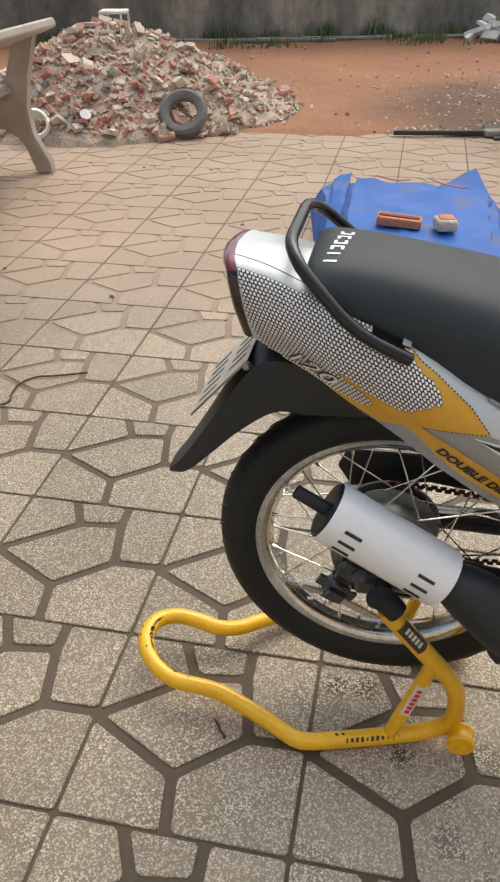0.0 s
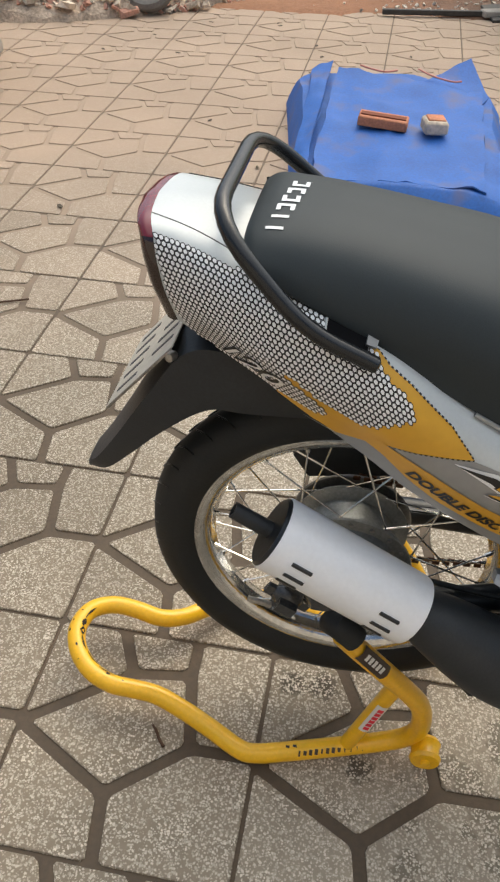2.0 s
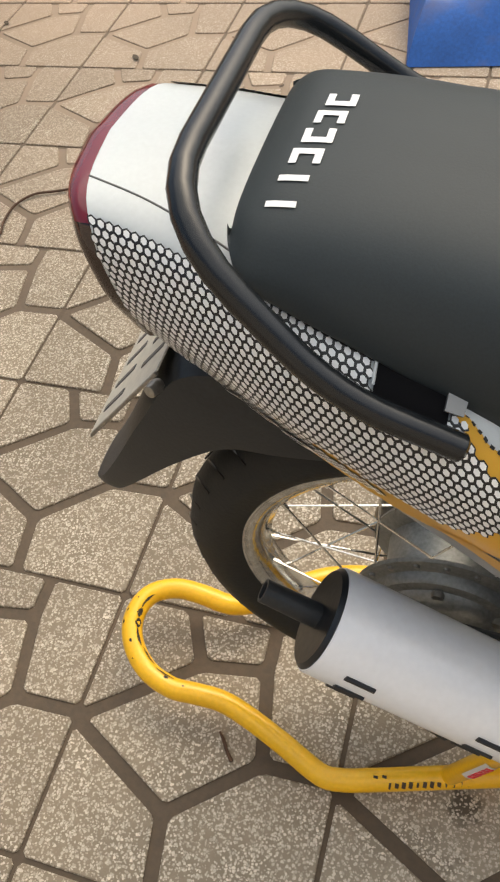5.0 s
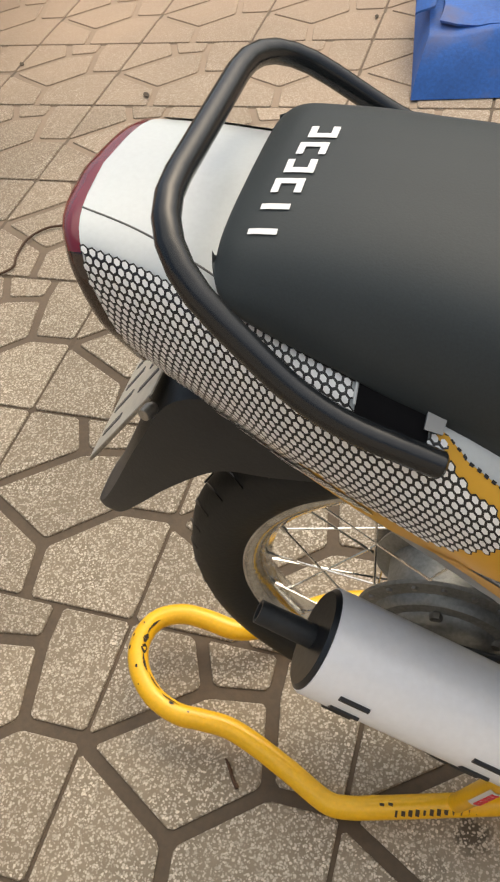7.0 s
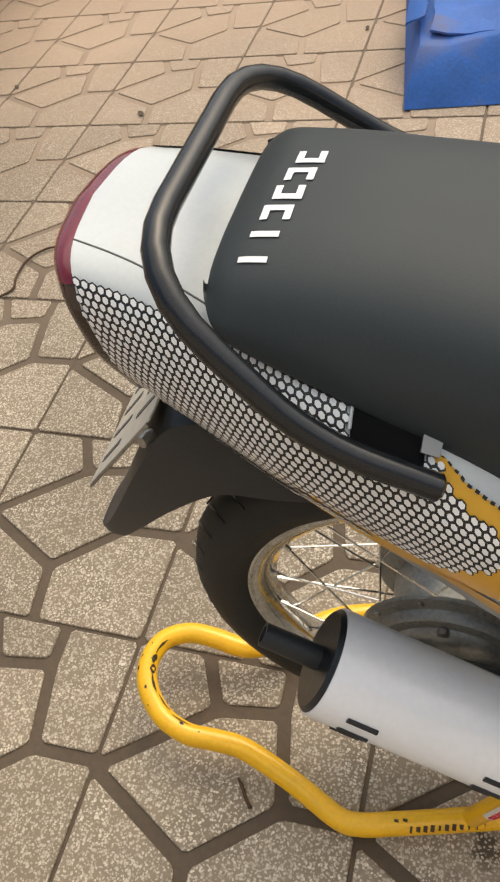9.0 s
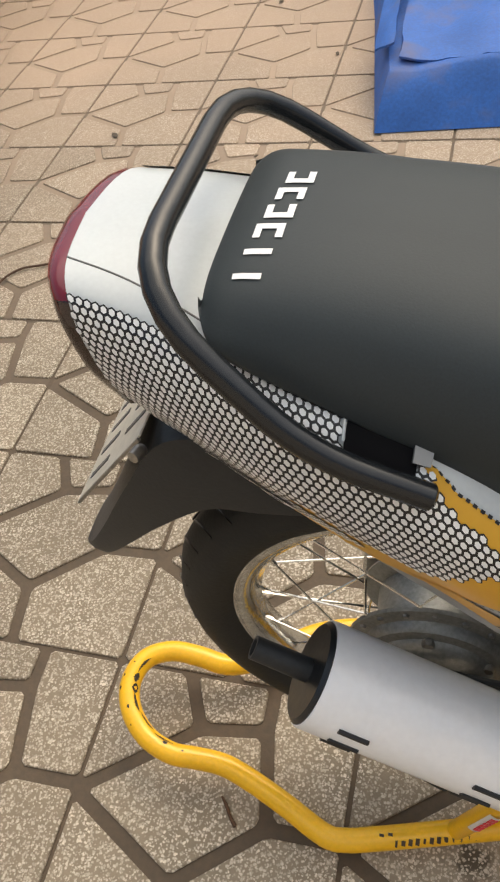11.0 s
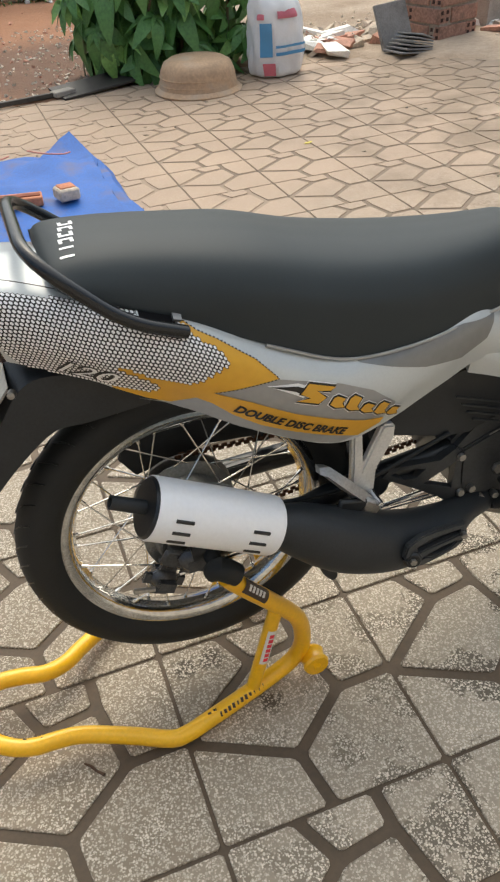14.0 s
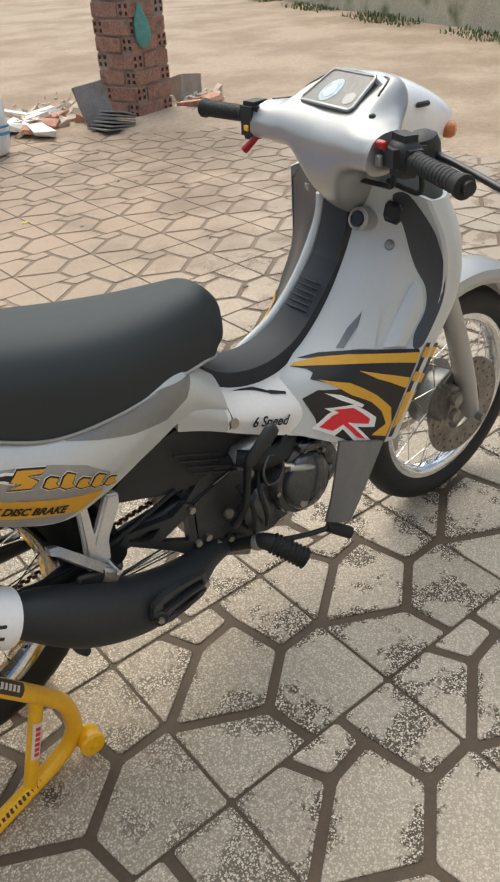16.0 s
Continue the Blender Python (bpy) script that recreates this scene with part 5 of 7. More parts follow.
centre = part("centre_cover", loft(rings), WHITE, bike, "white centre cover with black decals")
centre.data.materials.append(PEARL)
for face_of in centre.data.polygons:
    face_of.material_index = 1 if face_of.center.x < 1.035 else 0


def centre_side(x, z, lift=0.0):
    s = [np.interp(x, CENTRE[:, 0], CENTRE[:, k]) for k in range(8)]
    line = np.array(body_half(s, 10)[10:])
    return (x, YC - float(np.interp(z, line[::-1, 1], line[::-1, 0])) - lift, z + 0.3 * lift)


part("black_lettering", lettering("6 Speed", 0.026, lambda a, b: centre_side(1.088 + 0.085 * a + 0.2 * b, 0.530 - 0.028 * a + b, 0.002), 0.35), DECAL_BLACK, centre, "black italic lettering")
part("cover_bolt", lathe([(0.003, 0.003), (0.009, 0.004), (0.010, 0.0), (0.008, -0.003)], centre_side(1.050, 0.556, 0.001), (0, -1, 0.2), 16), STEEL, centre)
part("cover_seam", tube([centre_side(1.032, 0.62, 0.0), centre_side(1.043, 0.595, 0.0), centre_side(1.048, 0.565, 0.0), centre_side(1.043, 0.545, 0.0)], 0.0014, 6), DULL, centre)
part("black_decal", film([(1.082, 0.589), (1.130, 0.577), (1.162, 0.561), (1.161, 0.558), (1.128, 0.573)], lambda a, b: centre_side(a, b, 0.0012)), DECAL_BLACK, centre)
part("black_decal", film([(1.158, 0.564), (1.190, 0.553), (1.189, 0.549), (1.156, 0.559)], lambda a, b: centre_side(a, b, 0.0014)), DECAL_BLACK, centre)

SPINE = [(0.985, 0.690), (1.03, 0.642), (1.08, 0.612), (1.14, 0.596), (1.205, 0.598), (1.268, 0.624), (1.329, 0.681), (1.372, 0.737), (1.392, 0.795), (1.402, 0.845), (1.402, 0.88)]
rings = []
line = catmull(SPINE, 5)
for i, (x, z) in enumerate(line):
    d = np.array(line[min(i + 1, len(line) - 1)]) - np.array(line[max(i - 1, 0)])
    d /= np.linalg.norm(d)
    nx, nz = -d[1], d[0]
    w = np.interp(x, (0.985, 1.1, 1.3, 1.41), (0.062, 0.050, 0.041, 0.034))
    rings.append([(x + nx * h, YC + v * w, z + nz * h) for v, h in ((-1, -0.02), (-1.0, 0.002), (-0.93, 0.010), (-0.5, 0.014), (0, 0.015), (0.5, 0.014), (0.93, 0.010), (1.0, 0.002), (1, -0.02))])
spine = part("spine_cover", loft(rings), SPINE_GREY, bike, "dark grey ribbed step-through spine cover")
spine.data.materials.append(DULL)
for face_of in spine.data.polygons:
    face_of.material_index = 1 if 35 <= face_of.index // 9 < 50 else 0
for k in range(6):
    x, z = 1.299 + 0.0075 * k, 0.652 + 0.0085 * k
    part("spine_rib", box((x - 0.011, YC, z + 0.012), (0.003, 0.058, 0.003), (0, -48, 0), 0.001), SPINE_GREY, spine)

# leg shields: rows from the top down, each from the spine outwards (x, half width, z)
SHIELD = np.array([
    [(1.402, 0.028, 0.885), (1.408, 0.090, 0.885), (1.425, 0.135, 0.878), (1.440, 0.178, 0.866)],
    [(1.398, 0.030, 0.800), (1.428, 0.100, 0.800), (1.448, 0.155, 0.798), (1.462, 0.202, 0.790)],
    [(1.345, 0.034, 0.700), (1.392, 0.105, 0.700), (1.440, 0.165, 0.700), (1.464, 0.207, 0.695)],
    [(1.270, 0.038, 0.622), (1.340, 0.115, 0.620), (1.395, 0.168, 0.614), (1.421, 0.204, 0.612)],
    [(1.185, 0.060, 0.560), (1.265, 0.130, 0.548), (1.332, 0.174, 0.540), (1.377, 0.203, 0.532)],
    [(1.150, 0.088, 0.492), (1.225, 0.138, 0.458), (1.282, 0.174, 0.438), (1.326, 0.203, 0.438)],
])
DENSE = np.array([catmull(row, 8) for row in np.array(catmull(SHIELD.reshape(6, -1), 8)).reshape(-1, 4, 3)])


def shield_at(u, w, lift=0.0, side=-1):
    """A point of a leg shield: u from the spine (0) to the rim (3), w from the top (0) down (5)."""
    a, b = min(max(w * 8, 0), len(DENSE) - 1.001), min(max(u * 8, 0), DENSE.shape[1] - 1.001)
    i, j, f, g = int(a), int(b), a % 1, b % 1
    p = (DENSE[i, j] * (1 - f) + DENSE[i + 1, j] * f) * (1 - g) + (DENSE[i, j + 1] * (1 - f) + DENSE[i + 1, j + 1] * f) * g
    n = np.cross(DENSE[i + 1, j] - DENSE[i, j], DENSE[i, j + 1] - DENSE[i, j])
    n = n / (np.linalg.norm(n) + 1e-9)
    n = n if n[0] < 0 else -n
    p = p + n * lift
    return (p[0], YC + side * p[1], p[2])


shield_right = None
for side, where in ((-1, "right"), (1, "left")):
    rings = []
    for i in range(0 if side < 0 else 3, len(DENSE)):
        front = [shield_at(j / 8, i / 8, 0.0, side) for j in range(DENSE.shape[1])]
        back = [shield_at(j / 8, i / 8, -0.006, side) for j in range(DENSE.shape[1])]
        rings.append(front + back[::-1])
    # the near shield is pearl, the far one dark grey all over
    shield = part("leg_shield", loft(rings), PEARL if side < 0 else GREY_TRIM, bike, "leg shield, silver near and dark grey far, with black and yellow stripe decals")
    shield_right = shield if side < 0 else shield_right
    at = lambda a, b, lift, s=side: shield_at(a, b, lift, s)  # noqa: E731
    band = [(1.4, 0.17), (2.07, 0.07), (2.5, 0.6), (2.73, 1.13), (2.93, 1.63), (2.98, 2.37), (2.97, 3.0), (2.62, 3.1), (2.38, 2.8), (2.42, 2.37), (2.22, 1.93), (1.82, 1.57), (1.52, 1.1), (1.35, 0.57)]
    if side > 0:
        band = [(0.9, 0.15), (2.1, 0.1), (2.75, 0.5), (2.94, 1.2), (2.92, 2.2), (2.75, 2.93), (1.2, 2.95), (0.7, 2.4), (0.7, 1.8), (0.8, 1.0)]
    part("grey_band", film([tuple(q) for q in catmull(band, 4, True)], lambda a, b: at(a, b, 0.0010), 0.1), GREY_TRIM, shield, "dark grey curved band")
    part("black_line", film([(0.1, 3.43), (0.4, 3.3), (0.93, 3.23), (2.87, 3.1), (2.95, 3.15), (2.9, 3.2), (0.97, 3.32), (0.43, 3.4)], lambda a, b: at(a, b, 0.0016), 0.2), DECAL_BLACK, shield)
    part("black_decal", film([(0.07, 3.60), (1.1, 3.50), (3.0, 3.36), (3.0, 5.0), (2.6, 5.0), (1.83, 4.95), (0.87, 4.82), (0.77, 4.60), (0.47, 4.23), (0.7, 4.03), (1.33, 3.97), (0.5, 3.83), (0.5, 3.7), (0.37, 3.63)], lambda a, b: at(a, b, 0.0013), 0.2), DECAL_BLACK, shield, "black decal film")
    bm = film([(0.1, 3.53), (0.43, 3.39), (0.97, 3.31), (1.7, 3.27), (2.98, 3.17), (3.0, 3.40), (1.07, 3.5), (0.07, 3.6)], lambda a, b: at(a, b, 0.0020), 0.2)
    film([(1.33, 3.63), (2.0, 3.70), (2.98, 3.73), (3.0, 3.95), (1.9, 3.80)], lambda a, b: at(a, b, 0.0020), 0.2, bm)
    film([(0.63, 3.83), (1.27, 3.87), (2.03, 4.1), (2.73, 4.33), (2.98, 4.63), (2.95, 4.87), (2.37, 4.82), (2.77, 4.63), (2.43, 4.4), (1.97, 4.23), (1.4, 4.1), (0.97, 3.93)], lambda a, b: at(a, b, 0.0020), 0.2, bm)
    part("yellow_stripe", bm, DECAL_YELLOW, shield, "yellow stripe decals")
    part("white_bar", film([(0.83, 4.08), (1.17, 4.1), (1.8, 4.28), (1.77, 4.33), (1.2, 4.2)], lambda a, b: at(a, b, 0.0020), 0.2), DECAL_WHITE, shield, "small white mark")
    emblem = part("emblem", film([(0.73, 4.8), (1.0, 4.47), (1.07, 4.43), (0.9, 4.37), (1.53, 4.27), (2.3, 4.5), (2.37, 4.67), (1.8, 4.67), (2.57, 4.97), (1.87, 4.93), (1.43, 4.73), (1.27, 4.87)], lambda a, b: at(a, b, 0.0028), 0.15), DECAL_WHITE, shield, "red emblem with white edge")
    part("emblem_fill", film([(0.87, 4.75), (1.1, 4.5), (1.23, 4.43), (1.1, 4.38), (1.53, 4.33), (2.1, 4.52), (2.12, 4.61), (1.5, 4.6), (2.2, 4.88), (1.9, 4.85), (1.4, 4.64), (1.2, 4.78)], lambda a, b: at(a, b, 0.0038), 0.15), DECAL_RED, emblem)
    foot = [[(1.325, 0.203, 0.442), (1.250, 0.160, 0.452)], [(1.292, 0.204, 0.383), (1.236, 0.166, 0.390)], [(1.265, 0.204, 0.332), (1.222, 0.170, 0.336)], [(1.241, 0.202, 0.291), (1.207, 0.170, 0.288)]]
    rings = []
    for a, b in foot:
        m = tuple((p + q) / 2 for p, q in zip(a, b))
        line = catmull([a, (m[0], m[1] + 0.010, m[2] + 0.004), b], 5)
        rings.append([(x, YC + side * v, z) for x, v, z in line] + [(x + 0.002, YC + side * (v - 0.006), z) for x, v, z in line[::-1]])
    part("lower_flap", loft(rings), FLAP_SILVER, shield, "smoke-silver lower flap")
    # key barrel and recesses on the inner face
part("moulded_panel", film([(0.87, 2.43), (1.23, 2.40), (1.42, 3.18), (0.93, 3.21)], lambda a, b: shield_at(a, b, 0.0035), 0.15), PEARL, shield_right, "raised moulded panel")
part("shield_ridge", film([(1.72, 2.05), (1.86, 1.80), (2.10, 1.90), (2.34, 2.35), (2.30, 2.80), (2.26, 3.08), (1.60, 3.14), (1.62, 2.60)], lambda a, b: shield_at(a, b, 0.0006 + 0.010 * max(0.0, math.sin(math.pi * min(1.0, max(0.0, (a - 1.62) / 0.70)))) * min(1.0, max(0.0, (b - 1.8) / 0.5))), 0.06), PEARL, shield_right, "raised bright ridge")
# flat darker strip, painted for the shade of the recess beside the panel
part("panel_recess", film([(0.70, 2.80), (0.87, 2.43), (0.93, 2.43), (0.80, 3.20), (0.66, 3.20)], lambda a, b: shield_at(a, b, 0.0012), 0.15), SHADED_SILVER, shield_right)
part("shield_rim", tube([shield_at(0.22, w, 0.009, 1) for w in np.linspace(0.45, 4.6, 18)], 0.0110, 10, 2), PEARL, bike, "silver edge of the far leg shield")
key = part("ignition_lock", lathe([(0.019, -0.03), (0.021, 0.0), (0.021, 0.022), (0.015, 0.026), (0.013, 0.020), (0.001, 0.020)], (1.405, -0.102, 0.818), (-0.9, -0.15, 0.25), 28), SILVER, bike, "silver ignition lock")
part("key_face", lathe([(0.013, 0.0), (0.012, 0.004), (0.001, 0.004)], (1.385, -0.105, 0.824), (-0.9, -0.15, 0.25), 20), BLACK, key)
part("lock_hole", lathe([(0.010, 0.001), (0.008, 0.003), (0.001, 0.001)], shield_at(1.05, 1.25, 0.0), (-0.9, -0.3, 0.3), 20), STEEL, bike)
# solid black block for the shade in the gap by the steering head
part("steering_gap", box((1.408, -0.165, 0.842), (0.012, 0.045, 0.035), (0, 10, -10), 0.008), BLACK, bike, "black block standing in for the shaded opening by the steering head")

# front apron
rings = []
for x, v, z in catmull([(r[3][0], r[3][1], r[3][2]) for r in SHIELD], 5):
    shape = [(x, v), (x + 0.035, v + 0.002), (x + 0.08, v * 0.80), (x + 0.115, v * 0.42), (x + 0.125, 0)]
    half = catmull(shape, 4)
    rings.append([(a, YC - b, z) for a, b in half] + [(a, YC + b, z) for a, b in half[-2::-1]] + [(a - 0.005, YC + b * 0.97, z) for a, b in half] + [(a - 0.005, YC - b * 0.97, z) for a, b in half[-2::-1]])
apron = part("front_apron", loft(rings), PEARL, bike, "silver front apron")

for side in (-1, 1):
    def brim(a, b, lift, s=side):
        p = shield_at(2.999, b, 0.0, s)
        return (p[0] + 0.004 + 0.034 * a, p[1] + s * (0.0016 + lift + 0.0015 * math.sin(a * 3.1)), p[2] - 0.012 * a)

    flap_decal = part("black_decal", film([(0, 2.97), (1.0, 2.97), (0.95, 3.5), (0.75, 4.0), (0.6, 4.5), (0.3, 4.9), (0, 4.9)], lambda a, b: brim(a, b, 0.0006), 0.12), DECAL_BLACK, apron, "black decal film")
    bm = film([(0, 3.06), (1.02, 3.06), (0.99, 3.28), (0, 3.29)], lambda a, b: brim(a, b, 0.0012), 0.12)
    film([(0, 3.60), (0.96, 3.66), (0.88, 3.86), (0, 3.80)], lambda a, b: brim(a, b, 0.0012), 0.12, bm)
    film([(0, 4.05), (0.78, 4.0), (0.62, 4.35), (0.5, 4.6), (0, 4.75)], lambda a, b: brim(a, b, 0.0012), 0.12, bm)
    part("yellow_stripe", bm, DECAL_YELLOW, apron, "yellow stripe decals")

# handlebar cover, turned a little to the right
TURN = -8.0
HEAD = Vector((1.405, -0.035, 0))


def steer(f, left, z):
    a = radians(TURN)
    return (HEAD.x + f * math.cos(a) - left * math.sin(a), HEAD.y + f * math.sin(a) + left * math.cos(a), z)


LEAN = np.array([(0.818, 0.012, 0.018), (0.832, 0.008, 0.038), (0.87, 0.0, 0.056), (0.91, -0.002, 0.066), (0.94, -0.002, 0.070), (0.962, 0.0, 0.070), (0.985, 0.010, 0.068), (1.003, 0.030, 0.064), (1.022, 0.047, 0.053), (1.038, 0.060, 0.040), (1.050, 0.069, 0.026)])
rings = []
for u in np.linspace(-0.182, 0.176, 61):
    top = np.interp(abs(u), (0.07, 0.085, 0.098, 0.112, 0.13, 0.18), (1.049, 1.045, 1.032, 1.012, 1.000, 0.994))
    low = np.interp(abs(u + 0.022), (0.0, 0.018, 0.034, 0.048, 0.062, 0.078, 0.10, 0.15), (0.818, 0.821, 0.834, 0.858, 0.888, 0.910, 0.922, 0.928))
    middle, half = (top + low) / 2, (top - low) / 2
    slim = 1 - 0.56 * min(1.0, abs(u) / 0.165) ** 2.6
    sweep = -0.046 * (abs(u) / 0.17) ** 2
    back, front = [], []
    for s in np.sin(np.linspace(-math.pi / 2, math.pi / 2, 25)):
        z = middle + half * s
        close = max(0.0, 1 - abs(s) ** 4) ** 0.42
        f, hf = np.interp(z, LEAN[:, 0], LEAN[:, 1]), np.interp(z, LEAN[:, 0], LEAN[:, 2]) * slim * close
        back.append(steer(f + sweep - hf, u, z))
        front.append(steer(f + sweep + hf, u, z))
    rings.append(back + front[-2:0:-1])
cover_mesh = loft(rings)
for step in range(3):
    bmesh.ops.smooth_vert(cover_mesh, verts=cover_mesh.verts, factor=0.4, use_axis_x=True, use_axis_y=True, use_axis_z=True)
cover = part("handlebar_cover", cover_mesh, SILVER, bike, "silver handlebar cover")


def dash_at(u, v, lift=0.0):
    """A place on the instrument face: u across (-1 right, 1 left), v from the rider's edge (0) forward (1)."""
    f, z = -0.032 + 0.062 * v, 1.0085 + 0.040 * v
    p = Vector(steer(f, u * (0.078 - 0.012 * v), z))
    n = Vector(steer(-0.54, 0, 0.84)) - Vector(steer(0, 0, 0))
    return tuple(p + n.normalized() * lift)


def dash_slab(outline, low, high):
    bm = bmesh.new()
    top = [bm.verts.new(dash_at(u, v, high)) for u, v in outline]
    bot = [bm.verts.new(dash_at(u, v, low)) for u, v in outline]
    bm.faces.new(top)
    for i in range(len(top)):
        j = (i + 1) % len(top)
        bm.faces.new((top[i], bot[i], bot[j], top[j]))
    bmesh.ops.recalc_face_normals(bm, faces=bm.faces)
    return bm


dash = part("instrument_panel", dash_slab([(-0.90, 0.06), (-0.84, 0.0), (0.84, 0.0), (0.92, 0.08), (0.88, 0.92), (0.80, 1.0), (-0.80, 1.0), (-0.87, 0.92)], -0.012, 0.0012), SCREEN, cover, "instrument panel with pale blue dial")
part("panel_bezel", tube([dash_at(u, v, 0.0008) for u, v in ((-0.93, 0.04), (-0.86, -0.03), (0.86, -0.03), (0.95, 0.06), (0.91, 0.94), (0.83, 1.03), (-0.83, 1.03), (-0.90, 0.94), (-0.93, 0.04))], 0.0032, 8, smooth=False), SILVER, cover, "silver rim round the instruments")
part("speed_dial", dash_slab([(0.22 + 0.30 * math.cos(a), 0.42 + 0.36 * math.sin(a)) for a in np.linspace(0, 2 * math.pi, 24, endpoint=False)], 0.000, 0.0018), BLUE_GLOW, dash, "pale blue dial")
part("dial_centre", dash_slab([(0.22 + 0.17 * math.cos(a), 0.38 + 0.20 * math.sin(a)) for a in np.linspace(0, 2 * math.pi, 24, endpoint=False)], 0.000, 0.0024), BLUE_PALE, dash)
part("fuel_dial", dash_slab([(-0.6 + 0.18 * math.cos(a), 0.28 + 0.18 * math.sin(a)) for a in np.linspace(0, 2 * math.pi, 20, endpoint=False)], 0.000, 0.0018), DECAL_GREY, dash)
cover_skin = BVHTree.FromPolygons([v.co.copy() for v in cover.data.vertices], [tuple(p.vertices) for p in cover.data.polygons])
trim = []
for point in catmull([steer(-0.030, 0.17, 0.992), steer(-0.004, 0.13, 1.000), dash_at(1.28, 0.65, 0.004), dash_at(1.18, 1.1, 0.004), dash_at(0.95, 1.28, 0.004), dash_at(0.0, 1.30, 0.004), dash_at(-0.95, 1.28, 0.004), dash_at(-1.18, 1.1, 0.003), dash_at(-1.32, 0.6, 0.0)], 5):
    near, normal, *rest = cover_skin.find_nearest(Vector(point))
    trim.append(near)
part("cover_trim", tube(trim, 0.0022, 8, 1), BLACK, cover, "black trim along the cover's edge")
part("cover_screw", lathe([(0.007, 0.002), (0.008, 0.0), (0.004, -0.004)], steer(-0.050, 0.03, 0.866), (-0.95, 0.3, -0.3), 14), STEEL, cover)
# head lamp nacelle
rings = []
for f, hl, lo, hi in catmull([(0.03, 0.105, 0.895, 1.055), (0.09, 0.104, 0.90, 1.045), (0.15, 0.095, 0.91, 1.02), (0.19, 0.08, 0.925, 0.995), (0.205, 0.05, 0.945, 0.975)], 4):
    mid, hz = (lo + hi) / 2, (hi - lo) / 2
    rings.append([steer(f, hl * math.copysign(abs(math.cos(a)) ** 0.75, math.cos(a)), mid + hz * math.copysign(abs(math.sin(a)) ** 0.75, math.sin(a))) for a in np.linspace(0, 2 * math.pi, 32, endpoint=False)])
lampbody = part("headlamp_nacelle", loft(rings), WHITE, bike, "pale headlamp nacelle")
part("turn_signal", lathe([(0.001, 0.014), (0.010, 0.012), (0.015, 0.004), (0.015, -0.004), (0.010, -0.02)], steer(0.175, -0.088, 0.950), (0.5, -0.85, 0), 20), AMBER, lampbody, "amber turn signal lens")
part("nacelle_slot", box(steer(0.095, -0.104, 1.005), (0.03, 0.008, 0.009), (0, 0, TURN), 0.003), BLACK, lampbody)
for u, fwd, zz in ((-0.115, -0.02, 1.0), (0.10, 0.03, 1.02)):
    part("cover_slot", box(steer(fwd, u, zz), (0.018, 0.012, 0.014), (0, 30, TURN), 0.004), BLACK, cover)
# bars and controls
bar = part("handlebar", tube([steer(-0.088, 0.33, 0.965), steer(-0.06, 0.22, 0.966), steer(-0.02, 0.12, 0.967), steer(0.0, 0, 0.968), steer(-0.015, -0.12, 0.966), steer(-0.04, -0.22, 0.962), steer(-0.066, -0.385, 0.955)], 0.011, 12), BLACK, bike, "black handlebar")
for s, inner, outer in ((1, (-0.058, 0.21, 0.966), (-0.09, 0.335, 0.965)), (-1, (-0.042, -0.245, 0.961), (-0.066, -0.375, 0.955))):
    a, b = Vector(steer(*inner)), Vector(steer(*outer))
    d = (b - a).normalized()
    grip = part("grip", lathe([(0.015, 0), (0.0165, 0.004), (0.0150, 0.012), (0.0150, (b - a).length - 0.012), (0.0180, (b - a).length - 0.008), (0.0180, (b - a).length), (0.013, (b - a).length + 0.003)], a, d, 24), RUBBER, bar, "black rubber grip")
    for k in range(11):
        part("grip_ring", lathe([(0.0147, -0.0022), (0.0157, -0.001), (0.0157, 0.001), (0.0147, 0.0022)], a + d * (0.014 + k * ((b - a).length - 0.03) / 11), d, 18), RUBBER, grip)
swl = part("switch_block", box(steer(-0.056, 0.192, 0.960), (0.052, 0.044, 0.068), (0, 0, TURN + 14), 0.008, segments=2), DULL, bar, "black switch block")
part("yellow_button", box(steer(-0.078, 0.188, 0.948), (0.010, 0.016, 0.012), (0, 0, TURN), 0.002), YELLOW, swl, "yellow button")
part("red_lever", tube([steer(-0.062, 0.176, 0.940), steer(-0.070, 0.182, 0.924), steer(-0.082, 0.196, 0.906)], [0.009, 0.007, 0.008], 10), RED_PLASTIC, swl, "red choke lever")
swr = part("switch_block", box(steer(-0.036, -0.212, 0.964), (0.060, 0.074, 0.064), (0, 0, TURN - 10), 0.018, segments=3), DULL, bar, "black switch block")
part("red_button", box(steer(-0.064, -0.192, 0.980), (0.010, 0.020, 0.013), (0, -20, TURN), 0.002), RED_PLASTIC, swr, "red starter button")
part("white_button", box(steer(-0.066, -0.190, 0.956), (0.010, 0.014, 0.018), (0, 0, TURN), 0.002), DECAL_GREY, swr)
part("master_cylinder", lathe([(0.001, 0.026), (0.016, 0.025), (0.027, 0.018), (0.031, 0.004), (0.030, -0.012), (0.022, -0.024)], steer(0.004, -0.206, 0.966), (-0.2, 0.1, 1), 28), DULL, bar, "black brake fluid reservoir")
part("brake_lever", tube([steer(0.01, -0.20, 0.962), steer(0.012, -0.27, 0.955), steer(-0.005, -0.38, 0.945), steer(-0.03, -0.50, 0.938)], [0.008, 0.006, 0.006, 0.007], 10), BLACK, bar, "black brake lever")
part("clutch_lever", tube([steer(-0.015, 0.16, 0.972), steer(0.0, 0.12, 0.985), steer(0.02, 0.07, 1.0)], [0.007, 0.006, 0.005], 10), BLACK, bar)
